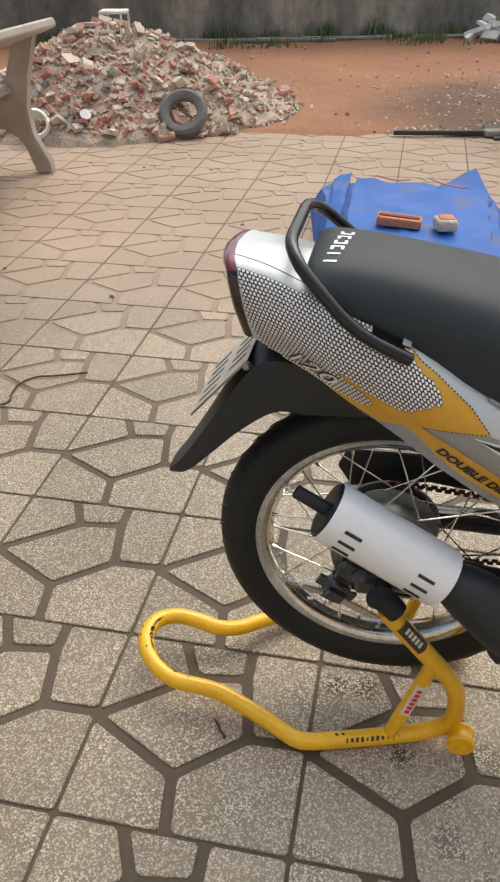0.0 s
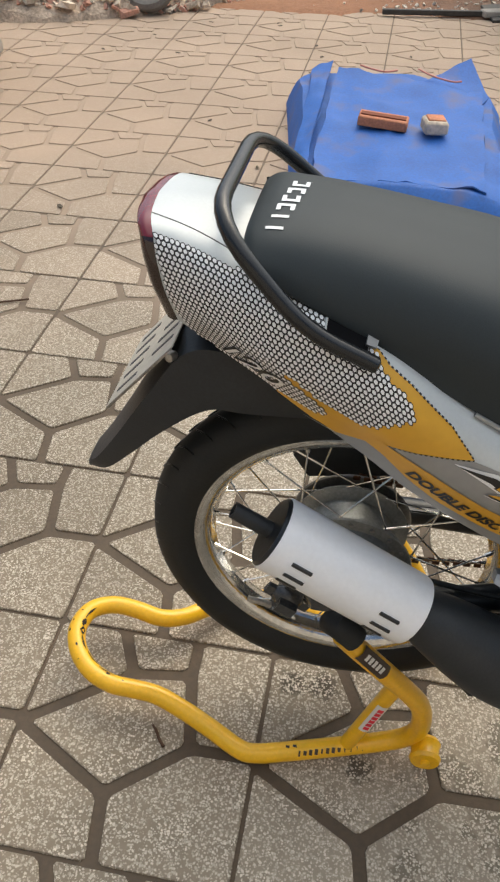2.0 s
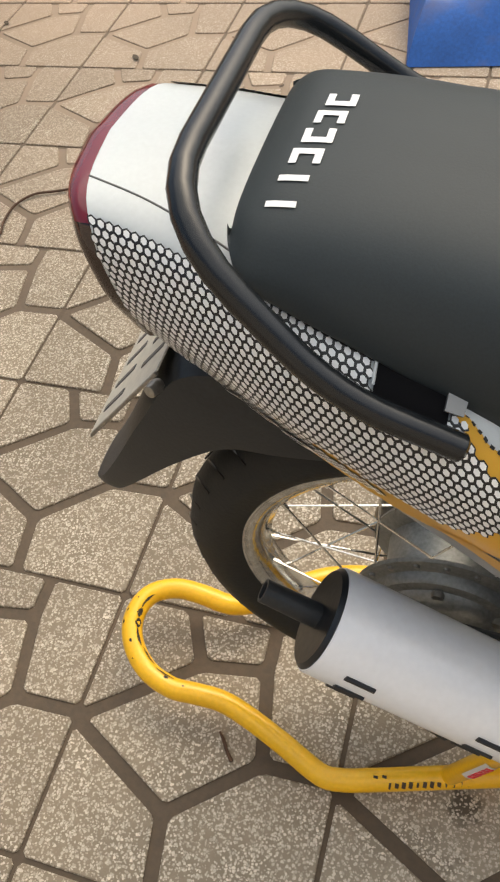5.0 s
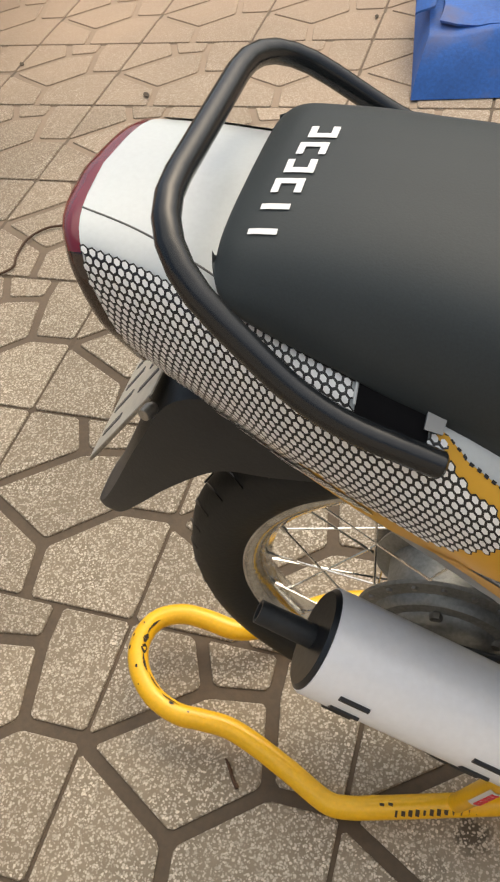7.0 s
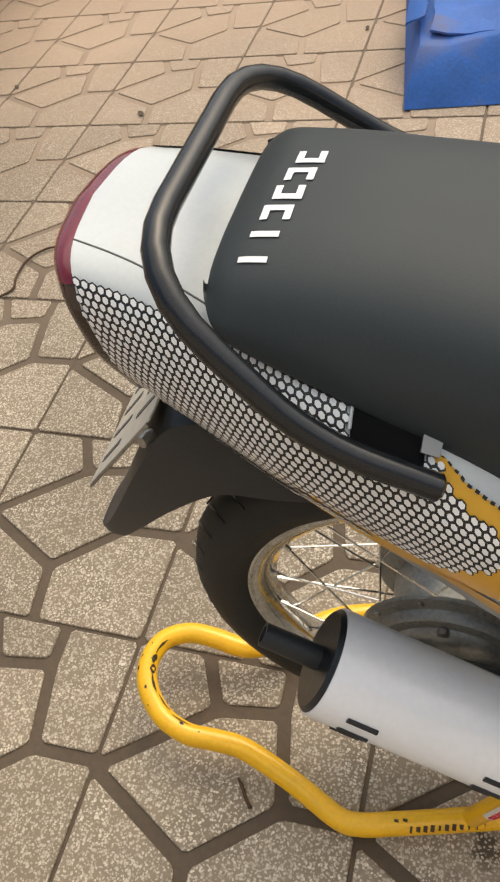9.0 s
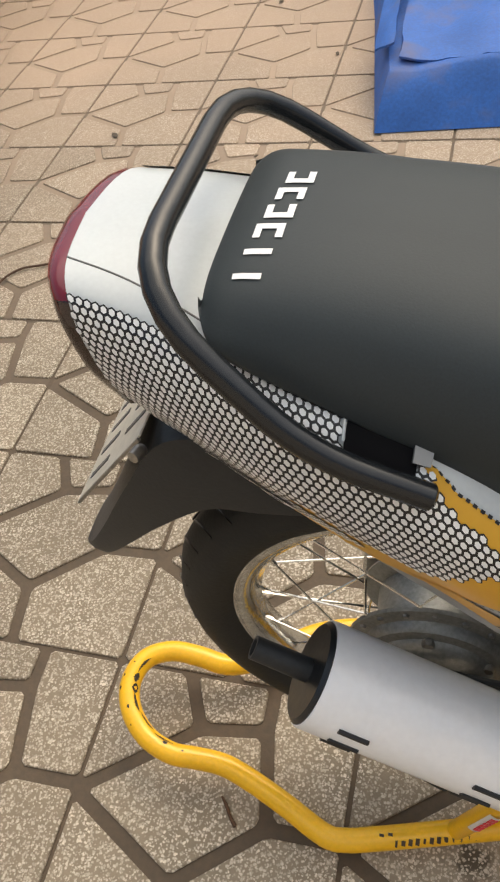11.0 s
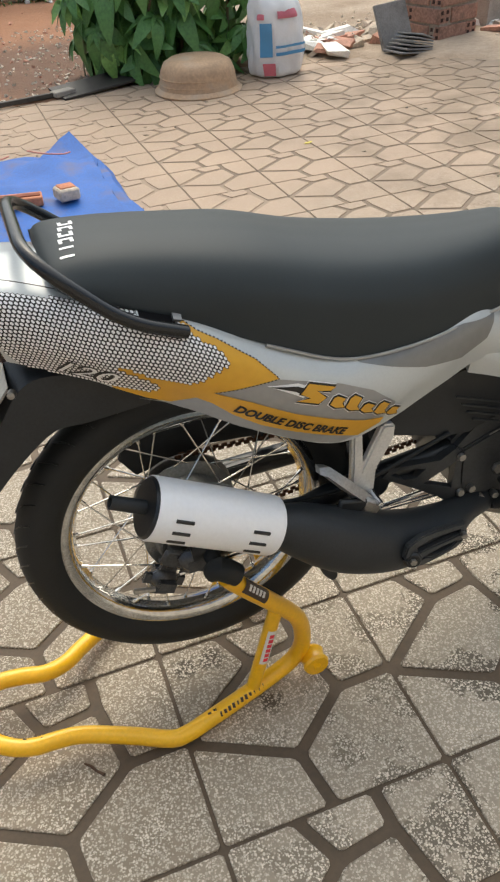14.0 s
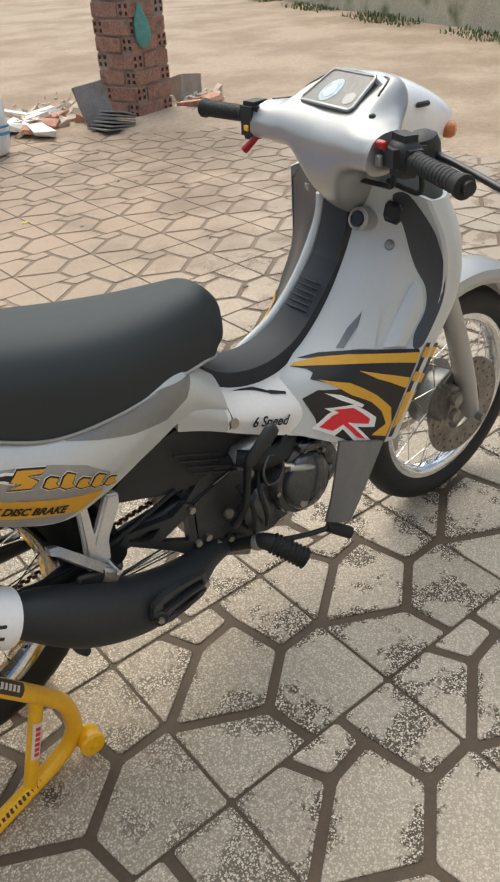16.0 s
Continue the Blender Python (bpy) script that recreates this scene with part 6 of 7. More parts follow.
part("cable", tube([steer(-0.03, -0.185, 0.94), steer(-0.02, -0.17, 0.905), steer(0.0, -0.12, 0.892), steer(-0.03, -0.07, 0.90)], 0.0045, 8), RUBBER, bike)
part("cable", tube([steer(0.0, -0.215, 0.94), steer(0.015, -0.20, 0.895), steer(0.03, -0.15, 0.885), steer(0.03, -0.10, 0.89)], 0.0045, 8), RUBBER, bike)

# ---------------------------------------------------------------- front wheel gear
arc = np.linspace(radians(15), radians(160), 28)
rings = []
for a in arc:
    c, s = math.cos(a), math.sin(a)
    ring = []
    for R, v in ((0.298, -0.060), (0.312, -0.064), (0.328, -0.056), (0.340, -0.030), (0.344, 0.0), (0.340, 0.030), (0.328, 0.056), (0.312, 0.064), (0.298, 0.060), (0.320, 0.050), (0.335, 0.0), (0.320, -0.050)):
        ring.append((FRONT[0] + R * c, FRONT[1] + v, FRONT[2] + R * s))
    rings.append(ring)
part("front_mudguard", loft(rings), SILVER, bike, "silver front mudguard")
for side in (-1, 1):
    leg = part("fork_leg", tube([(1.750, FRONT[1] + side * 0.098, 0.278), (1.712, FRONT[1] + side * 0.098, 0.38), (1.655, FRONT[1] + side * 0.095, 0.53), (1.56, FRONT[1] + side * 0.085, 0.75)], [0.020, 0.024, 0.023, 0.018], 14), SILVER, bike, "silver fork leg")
    part("axle_nut", lathe([(0.010, 0.014), (0.012, 0.0), (0.010, -0.01)], (1.750, FRONT[1] + side * 0.120, 0.28), (0, side, 0), 6), STEEL, leg)
fdisc = part("front_disc", lathe([(0.060, -0.002), (0.124, -0.002), (0.125, 0), (0.124, 0.002), (0.060, 0.002)], (FRONT[0], FRONT[1] - 0.066, FRONT[2]), (0, 1, 0), 64, closed=True), BOOT, front_wheel, "brown-tarnished front brake disc")
for k in range(20):
    a = 2 * math.pi * k / 20
    for r in (0.094, 0.112):
        part("disc_hole", lathe([(0.0035, 0.0006), (0.001, 0.0006)], (FRONT[0] + r * math.cos(a + r * 9), FRONT[1] - 0.0682, FRONT[2] + r * math.sin(a + r * 9)), (0, -1, 0), 8), DECAL_BLACK, fdisc)
fcal = part("front_caliper", box((1.665, FRONT[1] - 0.085, 0.335), (0.055, 0.05, 0.085), (0, 20, 0), 0.010, segments=2), BOOT, bike, "weathered alloy front caliper")
for z in (0.315, 0.355):
    part("piston_boss", lathe([(0.014, 0.01), (0.016, 0.0), (0.012, -0.01)], (1.663, FRONT[1] - 0.112, z), (0, -1, 0), 16), BOOT, fcal)

# ---------------------------------------------------------------- stand fittings
for side in (-1, 1):
    roller = part("roller", lathe([(0.006, -0.018), (0.022, -0.018), (0.025, -0.012), (0.022, -0.004), (0.022, 0.004), (0.025, 0.012), (0.022, 0.018), (0.006, 0.018)], (0.666, YC + side * 0.108, 0.036), (0, 1, 0), 28), YELLOW, stand, "yellow stand roller")
    part("roller_bolt", lathe([(0.007, 0.004), (0.008, 0.0), (0.005, -0.03)], (0.666, YC + side * 0.128, 0.036), (0, side, 0), 12), YELLOW, roller)
    part("brace", tube([(0.542, YC + side * 0.112, 0.022), (0.597, YC + side * 0.120, 0.234)], 0.0125, 14, smooth=False), YELLOW, stand)
    sup = part("axle_support", tube([(0.525, YC + side * 0.150, 0.366), (0.502, YC + side * 0.146, 0.385), (0.488, YC + side * 0.135, 0.372)], [0.018, 0.019, 0.015], 14, 3), RUBBER, stand, "black rubber axle hook")
    a, b = Vector((0.530, YC + side * 0.1385, 0.330)), Vector((0.580, YC + side * 0.125, 0.258))
    d = (b - a).normalized()
    out = Vector((0.15, side * 0.85, 0.9))
    out = (out - d * out.dot(d)).normalized()
    cross = d.cross(out).normalized()
    lab = part("sticker", film([(-0.006, -0.0115), (0.064, -0.0115), (0.064, 0.0115), (-0.006, 0.0115)], lambda p, q: tuple(a + d * p + cross * q + out * (math.sqrt(0.0155 ** 2 - q * q) + 0.0012)), 0.004), STICKER_DARK, stand, "dark brown sticker with pale bars")
    for k in range(5):
        part("sticker_bar", slab([(0.006 + 0.010 * k, -0.005), (0.012 + 0.010 * k, -0.005), (0.012 + 0.010 * k, 0.005), (0.006 + 0.010 * k, 0.005)], lambda p, q, c: tuple(a + d * p + cross * q + out * (0.0176 - c - q * q * 30)), 0.0012), STICKER, lab)
    a, b = Vector((0.562, YC + side * 0.1150, 0.10)), Vector((0.590, YC + side * 0.1190, 0.21))
    d = (b - a).normalized()
    out = Vector((0.1, side, 0.25))
    out = (out - d * out.dot(d)).normalized()
    cross = d.cross(out).normalized()
    lab = part("sticker", film([(0, -0.0085), (0.085, -0.0085), (0.085, 0.0085), (0, 0.0085)], lambda p, q: tuple(a + d * p + cross * q + out * (math.sqrt(0.0125 ** 2 - q * q) + 0.0010)), 0.003), STICKER, stand, "white sticker with red bars")
    for k in range(6):
        part("sticker_bar", slab([(0.008 + 0.012 * k, -0.004), (0.016 + 0.012 * k, -0.004), (0.016 + 0.012 * k, 0.004), (0.008 + 0.012 * k, 0.004)], lambda p, q, c: tuple(a + d * p + cross * q + out * (0.0146 - c - q * q * 35)), 0.0012), DECAL_RED, lab)
    for k in range(14):
        x = 0.470 + 0.0088 * k
        tall = (0.0090, 0.0070, 0.0085)[k % 3]
        part("worn_bar", box((x, YC + side * (0.131 - 0.30 * (x - 0.475) + 0.0128), 0.0272), (0.0052 if k % 4 else 0.0030, 0.0020, tall), (40 * side, 0, 0), 0), STICKER_DARK, stand, "worn dark bar")
# chipped paint: long ragged streaks inside the handle's loop, and a few spots
rng = random.Random(77)
loop_line = [Vector(p) for p in catmull(HANDLE[5:13], 24)]


def on_tube(i, angle, lift=0.0005):
    """A point of the loop's skin: angle from the inner side (0) over the top (90)."""
    d = (loop_line[min(i + 1, len(loop_line) - 1)] - loop_line[max(i - 1, 0)]).normalized()
    across = d.cross(Vector((0, 0, 1))).normalized()
    w = radians(angle)
    return loop_line[i] + (across * math.cos(w) + across.cross(d).normalized() * math.sin(w)) * (0.0155 + lift)


for first, last, angle, wide in ((24, 44, 52, 5), (46, 66, 38, 6), (66, 84, 45, 11), (84, 94, 40, 22), (95, 104, 44, 20), (104, 124, 50, 8), (29, 33, 66, 12), (72, 75, 92, 9), (88, 91, 128, 10), (98, 100, 120, 8), (12, 14, 80, 7), (60, 61, 120, 8), (110, 111, 100, 8)):
    bm = bmesh.new()
    edge_a = [bm.verts.new(on_tube(i, angle + wide * rng.uniform(0.5, 1.1) * math.sin(math.pi * (i - first + 0.6) / (last - first + 1.2)))) for i in range(first, last + 1)]
    edge_b = [bm.verts.new(on_tube(i, angle - wide * rng.uniform(0.4, 1.0) * math.sin(math.pi * (i - first + 0.6) / (last - first + 1.2)))) for i in range(first, last + 1)]
    for k in range(len(edge_a) - 1):
        bm.faces.new((edge_a[k], edge_a[k + 1], edge_b[k + 1], edge_b[k]))
    part("paint_chip", bm, CHIPPED, stand, flat=True)
for x in (0.450, 0.461):
    part("paint_chip", slab([(-0.003, -0.0022), (0.003, -0.0026), (0.0035, 0.002), (-0.0025, 0.0024)], lambda a, b, c: (x + a, YC - 0.1405 + 0.30 * (x - 0.45) - b * 0.8, 0.0330 - b * 0.5 - c), 0.001), CHIPPED, stand)

# ---------------------------------------------------------------- things in the yard
PINK_BRICK = mat("old_brick", (0.52, 0.28, 0.20), 0.9, vary=0.35, scale=10, fine=70, bump=0.5)
PLASTER = mat("broken_plaster", (0.60, 0.50, 0.39), 0.9, vary=0.3, scale=8, fine=70, bump=0.5)
RUBBLE_DUST = mat("rubble_dust", (0.46, 0.36, 0.27), 0.95, vary=0.4, scale=9, fine=60, bump=0.8, depth=0.01)
RUBBLE_CONCRETE = mat("rubble_concrete", (0.47, 0.42, 0.35), 0.9, vary=0.3, scale=8, fine=80, bump=0.5)
GREY_TYRE = mat("weathered_tyre", (0.17, 0.155, 0.14), 0.8, vary=0.25, scale=8, fine=80, bump=0.3)
TERRACOTTA = mat("clay", (0.46, 0.31, 0.19), 0.75, vary=0.2, scale=5, fine=60, bump=0.25, dirt=(0.40, 0.32, 0.24), dirt_amount=0.4)
SACK = mat("woven_sack", (0.80, 0.80, 0.80), 0.5, vary=0.12, scale=9, fine=260, bump=0.25)
SACK_BLUE = mat("sack_blue", (0.10, 0.30, 0.52), 0.5, vary=0.1, fine=260, bump=0.2)
SACK_PINK = mat("sack_red", (0.60, 0.16, 0.20), 0.5, vary=0.25, fine=160, bump=0.2)
LEAF = mat("leaf_green", (0.085, 0.20, 0.05), 0.45, vary=0.35, scale=3.0, fine=60, bump=0.15)
LEAF_LIGHT = mat("leaf_light_green", (0.19, 0.36, 0.09), 0.45, vary=0.3, scale=3.0, fine=60, bump=0.15)
STEM = mat("stem", (0.12, 0.10, 0.055), 0.8, vary=0.2, bump=0.3)
GRASS = mat("grass", (0.12, 0.165, 0.05), 0.7, vary=0.4, scale=2.0, bump=0.0)
PALE_GRAVEL = mat("pale_gravel", (0.62, 0.55, 0.46), 0.9, vary=0.5, scale=14, fine=70, bump=0.4)
SLATE = mat("grey_fibre_cement", (0.25, 0.235, 0.22), 0.85, vary=0.25, scale=10, fine=90, bump=0.4)
DARK_BOARD = mat("dark_wet_board", (0.045, 0.04, 0.035), 0.6, vary=0.4, scale=8, fine=80, bump=0.4)
WHITE_SCRAP = mat("white_scrap", (0.84, 0.82, 0.76), 0.7, vary=0.2, scale=9, bump=0.3)
TEAL = mat("teal_plastic", (0.10, 0.30, 0.27), 0.4, vary=0.25, scale=20, bump=0.2)
RUST_WIRE = mat("rusty_wire", (0.09, 0.05, 0.03), 0.7, 0.4, vary=0.3)
BLUE_TIN = mat("blue_tin", (0.03, 0.06, 0.25), 0.35, 0.2, vary=0.2)
GRANITO = mat("granito", (0.42, 0.36, 0.29), 0.6, vary=0.2, scale=9, fine=180, bump=0.25)

# tarpaulin: a folded bundle, its foot and its upper edge from the front corner round
FOOT = [(0.178, 1.635), (0.40, 1.650), (0.65, 1.665), (0.915, 1.69), (0.985, 1.93), (0.93, 2.35), (0.95, 2.75), (0.90, 2.95), (0.45, 2.99), (0.02, 2.97), (-0.015, 2.90), (0.07, 2.40)]
UPPER = [(0.205, 1.76, 0.125), (0.40, 1.78, 0.14), (0.65, 1.79, 0.14), (0.87, 1.79, 0.12), (0.93, 1.96, 0.09), (0.86, 2.35, 0.15), (0.88, 2.68, 0.13), (0.84, 2.84, 0.15), (0.45, 2.90, 0.165), (0.10, 2.87, 0.155), (0.05, 2.82, 0.14), (0.125, 2.40, 0.14)]
tarp = thing("tarpaulin", (0.5, 2.2, 0), "blue tarpaulin folded into a flat bundle on the paving", "tarpaulin")


def along(points, per):
    """Straight runs between the points, cut into steps."""
    out = []
    for a, b in zip(points, points[1:] + points[:1]):
        out += [tuple(np.array(a) + (np.array(b) - np.array(a)) * k / per) for k in range(per)]
    return out


def crumple(p, amount):
    n1 = noise.noise((p[0] * 7, p[1] * 7, p[2] * 9))
    n2 = noise.noise((p[0] * 19, p[1] * 19, p[2] * 19 + 4))
    crease = abs(noise.noise((p[0] * 4 + 3, p[1] * 2.2, 1.7)))
    return Vector(p) + Vector((n1 * 0.5, n2 * 0.4, n1 * 0.5 + n2 * 0.3 - crease)) * amount


foot, upper = along([(x, y, 0.003) for x, y in FOOT], 9), along(UPPER, 9)
centre_of = Vector((0.50, 2.30, 0.160))
rings = [foot]
for f in (0.25, 0.5, 0.75, 0.93):
    rings.append([tuple(crumple(Vector(a).lerp(Vector(b), f) + Vector((0, 0, 0.012 * math.sin(f * 3.1))), 0.016)) for a, b in zip(foot, upper)])
for f in (0.0, 0.05, 0.14, 0.28, 0.45, 0.62, 0.8, 0.95):
    rings.append([tuple(crumple(Vector(b).lerp(centre_of, f), 0.020)) for b in upper])
part("main_fold", loft(rings), TARP, tarp, "wrinkled blue sheet")


def sheet_patch(corners, wrinkle, n=22, thick=0.006):
    a, b, c, d = (Vector(q) for q in corners)
    grid = []
    for i in range(n + 1):
        row = []
        for j in range(n + 1):
            u, v = i / n, j / n
            row.append(crumple(a.lerp(b, u).lerp(d.lerp(c, u), v), wrinkle))
        grid.append(row)
    return loft([row + [q - Vector((0, 0, thick)) for q in row[::-1]] for row in grid])


part("top_sheet", sheet_patch(((0.225, 1.80, 0.146), (0.82, 1.80, 0.140), (0.83, 2.72, 0.178), (0.215, 2.86, 0.190)), 0.030), TARP, tarp)
part("left_pleat", sheet_patch(((0.15, 1.86, 0.140), (0.205, 1.82, 0.172), (0.185, 2.90, 0.200), (0.10, 2.88, 0.168)), 0.026), TARP, tarp)
part("raised_corner", sheet_patch(((0.56, 2.74, 0.172), (0.80, 2.52, 0.158), (0.86, 2.74, 0.140), (0.775, 2.93, 0.240)), 0.014), TARP, tarp)
part("hem_cord", tube([(0.31, 2.84, 0.205), (0.36, 2.80, 0.205), (0.42, 2.79, 0.20), (0.47, 2.82, 0.20)], 0.0035, 6), mat("orange_cord", (0.60, 0.22, 0.17), 0.6, vary=0.1), tarp, "orange hem cord")
part("hem_cord", tube([(0.56, 2.84, 0.205), (0.62, 2.76, 0.205), (0.70, 2.72, 0.20), (0.74, 2.73, 0.20)], 0.0035, 6), bpy.data.materials["orange_cord"], tarp, "orange hem cord")

# two bricks on the tarpaulin
tagged(part("brick", box((0.445, 2.235, 0.186), (0.185, 0.078, 0.036), (0, 3, -4), 0.004), BRICK), "orange hollow brick split along its length on the tarpaulin", "brick")
part("brick_groove", box((0.445, 2.232, 0.2055), (0.17, 0.03, 0.006), (0, 3, -4), 0.001), mat("brick_shadow", (0.20, 0.06, 0.03), 0.9), bpy.data.objects["brick"])
tagged(part("brick_half", box((0.635, 2.225, 0.188), (0.088, 0.088, 0.048), (0, 2, 12), 0.008), PLASTER), "half brick with mortar stuck on it on the tarpaulin", "brick")
part("brick_face", box((0.637, 2.230, 0.2125), (0.066, 0.062, 0.008), (0, 2, 12), 0.003), BRICK, bpy.data.objects["brick_half"])

# rubble heap
HEAP = Vector((-1.92, 5.15, 0))


def heap_height(x, y):
    d = Vector((x - HEAP.x, y - HEAP.y))
    a = math.atan2(d.y, d.x)
    R = 1.20 + 0.34 * max(0, math.cos(a - radians(4))) ** 4 + 0.05 * math.sin(3 * a)
    r = d.length / R
    h = 0.66 * max(0, 1 - r) ** 0.95
    return h - 0.05 * max(0, 1 - d.length / 0.3) + (0.05 * noise.noise((x * 3, y * 3, 0)) + 0.03 * noise.noise((x * 9, y * 9, 1)) if r < 1 else 0) * min(1, (1 - r) * 5 if r < 1 else 0)


rubble = thing("rubble_heap", (HEAP.x, HEAP.y, 0), "heap of broken brick, plaster and concrete beside the paving", "rubble")
n = 56
vs = [(HEAP.x - 1.75 + 3.5 * i / n, HEAP.y - 1.75 + 3.5 * j / n) for j in range(n + 1) for i in range(n + 1)]
me = bpy.data.meshes.new("mound")
me.from_pydata([(x, y, heap_height(x, y) + 0.012 if heap_height(x, y) > 0.004 else -0.06) for x, y in vs], [], [(j * (n + 1) + i, j * (n + 1) + i + 1, (j + 1) * (n + 1) + i + 1, (j + 1) * (n + 1) + i) for j in range(n) for i in range(n)])
me.materials.append(RUBBLE_DUST)
ob = new("mound", me)
ob.parent = rubble
ob.matrix_parent_inverse = rubble.matrix_basis.inverted()
rng = random.Random(7)


def fragment(size, r):
    """A broken lump with uneven corners."""
    bm = bmesh.new()
    bmesh.ops.create_cube(bm, size=1)
    for v in bm.verts:
        v.co = Vector((v.co.x * size[0], v.co.y * size[1], v.co.z * size[2])) * (1 + r.uniform(-0.28, 0.28))
    if r.random() < 0.6:
        bmesh.ops.bisect_plane(bm, geom=bm.verts[:] + bm.edges[:] + bm.faces[:], plane_co=(size[0] * 0.25, 0, 0), plane_no=(1, r.uniform(-0.7, 0.7), r.uniform(-0.5, 0.5)), clear_outer=True)
        bmesh.ops.holes_fill(bm, edges=bm.edges[:])
    return bm


def heap_spot(r):
    a = r.uniform(0, 2 * math.pi)
    d = math.sqrt(r.random()) * (1.16 + 0.36 * max(0, math.cos(a - radians(4))) ** 4)
    return HEAP.x + d * math.cos(a), HEAP.y + d * math.sin(a)


kinds = (("brick_fragment", PINK_BRICK), ("plaster_fragment", PLASTER), ("concrete_fragment", RUBBLE_CONCRETE))
for k in range(280):
    x, y = heap_spot(rng)
    if y > HEAP.y + 0.5:
        y = HEAP.y - abs(y - HEAP.y)
    name, material = kinds[rng.choices((0, 1, 2), (4, 5, 2))[0]]
    s = rng.uniform(0.03, 0.082)
    bm = fragment((s * rng.uniform(1, 1.9), s * rng.uniform(0.6, 1.1), s * rng.uniform(0.25, 0.6)), rng)
    bm.transform(pose(x, y, heap_height(x, y) + 0.035, rng.uniform(-45, 45), rng.uniform(-45, 45), rng.uniform(0, 360)))
    part(name, bm, material, rubble, flat=True)
for name, material in kinds:
    verts, faces = [], []
    for k in range({"brick_fragment": 1700, "plaster_fragment": 1700, "concrete_fragment": 700}[name]):
        x, y = heap_spot(rng)
        s = rng.uniform(0.010, 0.036)
        bm = fragment((s * rng.uniform(1, 2.2), s, s * rng.uniform(0.3, 0.8)), rng)
        bm.transform(pose(x, y, heap_height(x, y) + 0.018, rng.uniform(-60, 60), rng.uniform(-60, 60), rng.uniform(0, 360)))
        bm.verts.index_update()
        at = len(verts)
        verts += [tuple(v.co) for v in bm.verts]
        faces += [tuple(at + v.index for v in f.verts) for f in bm.faces]
        bm.free()
    me = bpy.data.meshes.new("small_" + name)
    me.from_pydata(verts, [], faces)
    me.materials.append(material)
    ob = new("small_" + name, me)
    ob.parent = rubble
    ob.matrix_parent_inverse = rubble.matrix_basis.inverted()
    tagged(ob, "small broken bits", kind="stuff")

# old tyre and tin on the heap
turn = Vector((0.05, -0.72, 0.62))
tyre = tagged(part("old_tyre", lathe([(0.168, 0.0), (0.165, 0.02), (0.145, 0.038), (0.115, 0.036), (0.095, 0.02), (0.092, 0.0), (0.095, -0.02), (0.115, -0.036), (0.145, -0.038), (0.165, -0.02)], (-1.085, 4.36, 0.15), turn, 48, closed=True), GREY_TYRE), "worn grey scooter tyre lying on the rubble", "tyre")
tin = tagged(part("tin_can", lathe([(0.032, -0.045), (0.036, -0.043), (0.036, 0.042), (0.032, 0.046), (0.028, 0.038)], (-1.70, 4.12, heap_height(-1.70, 4.12) + 0.055), (0.4, -0.5, 0.6), 24), BLUE_TIN), "small blue tin lying on the rubble", "tin")
part("tin_rim", lathe([(0.037, 0.040), (0.038, 0.043), (0.036, 0.048), (0.032, 0.048)], (-1.70, 4.12, heap_height(-1.70, 4.12) + 0.055), (0.4, -0.5, 0.6), 24), WHITE_SCRAP, tin)
pot = tagged(part("broken_pot", lathe([(0.075, -0.05), (0.095, -0.02), (0.10, 0.03), (0.08, 0.055), (0.07, 0.05), (0.085, 0.025), (0.082, -0.02), (0.06, -0.04)], (-2.00, 3.98, 0.12), (0.55, -0.7, 0.45), 32, closed=True), WHITE_SCRAP), "pale glazed pot lying on its side by the rubble", "pot")

# bench: end panel, seat slab, back slab
bench = thing("garden_bench", (-2.0, 2.8, 0), "weathered granito bench with a curved end panel", "bench")
LEG = [(-1.60, 0.735), (-1.665, 0.54), (-1.70, 0.36), (-1.685, 0.215), (-1.60, 0.055), (-1.605, 0.0), (-1.69, 0.0), (-1.75, 0.17), (-1.83, 0.235), (-1.95, 0.25), (-2.02, 0.17), (-2.06, 0.0), (-2.16, 0.0), (-2.13, 0.2), (-2.08, 0.42), (-1.90, 0.44), (-1.80, 0.52), (-1.72, 0.71)]
for y in (3.3, 2.2):
    part("end_panel", slab(LEG, lambda a, b, c: (a, y + c, b), 0.07, 0.008), GRANITO, bench)
part("seat_slab", box((-1.95, 2.785, 0.45), (0.36, 1.25, 0.05), (0, -3, 0), 0.01), GRANITO, bench)
part("back_slab", box((-1.655, 2.775, 0.735), (0.05, 1.32, 0.30), (0, 70, 0), 0.012), GRANITO, bench)

# clay basin upside down, sack, bush
basin = tagged(part("clay_basin", lathe([(0.285, 0.0), (0.29, 0.012), (0.275, 0.028), (0.258, 0.035), (0.25, 0.08), (0.242, 0.13), (0.22, 0.175), (0.18, 0.198), (0.10, 0.205), (0.001, 0.206)], (1.84, 4.34, 0.0), (0.02, -0.02, 1), 56), TERRACOTTA), "buff clay basin turned upside down on the paving", "basin")
for h, r in ((0.06, 0.2535), (0.10, 0.2475)):
    part("basin_groove", lathe([(r, -0.003), (r + 0.003, 0), (r, 0.003)], (1.84, 4.34, h), (0.02, -0.02, 1), 56), TERRACOTTA, basin)
rings = []
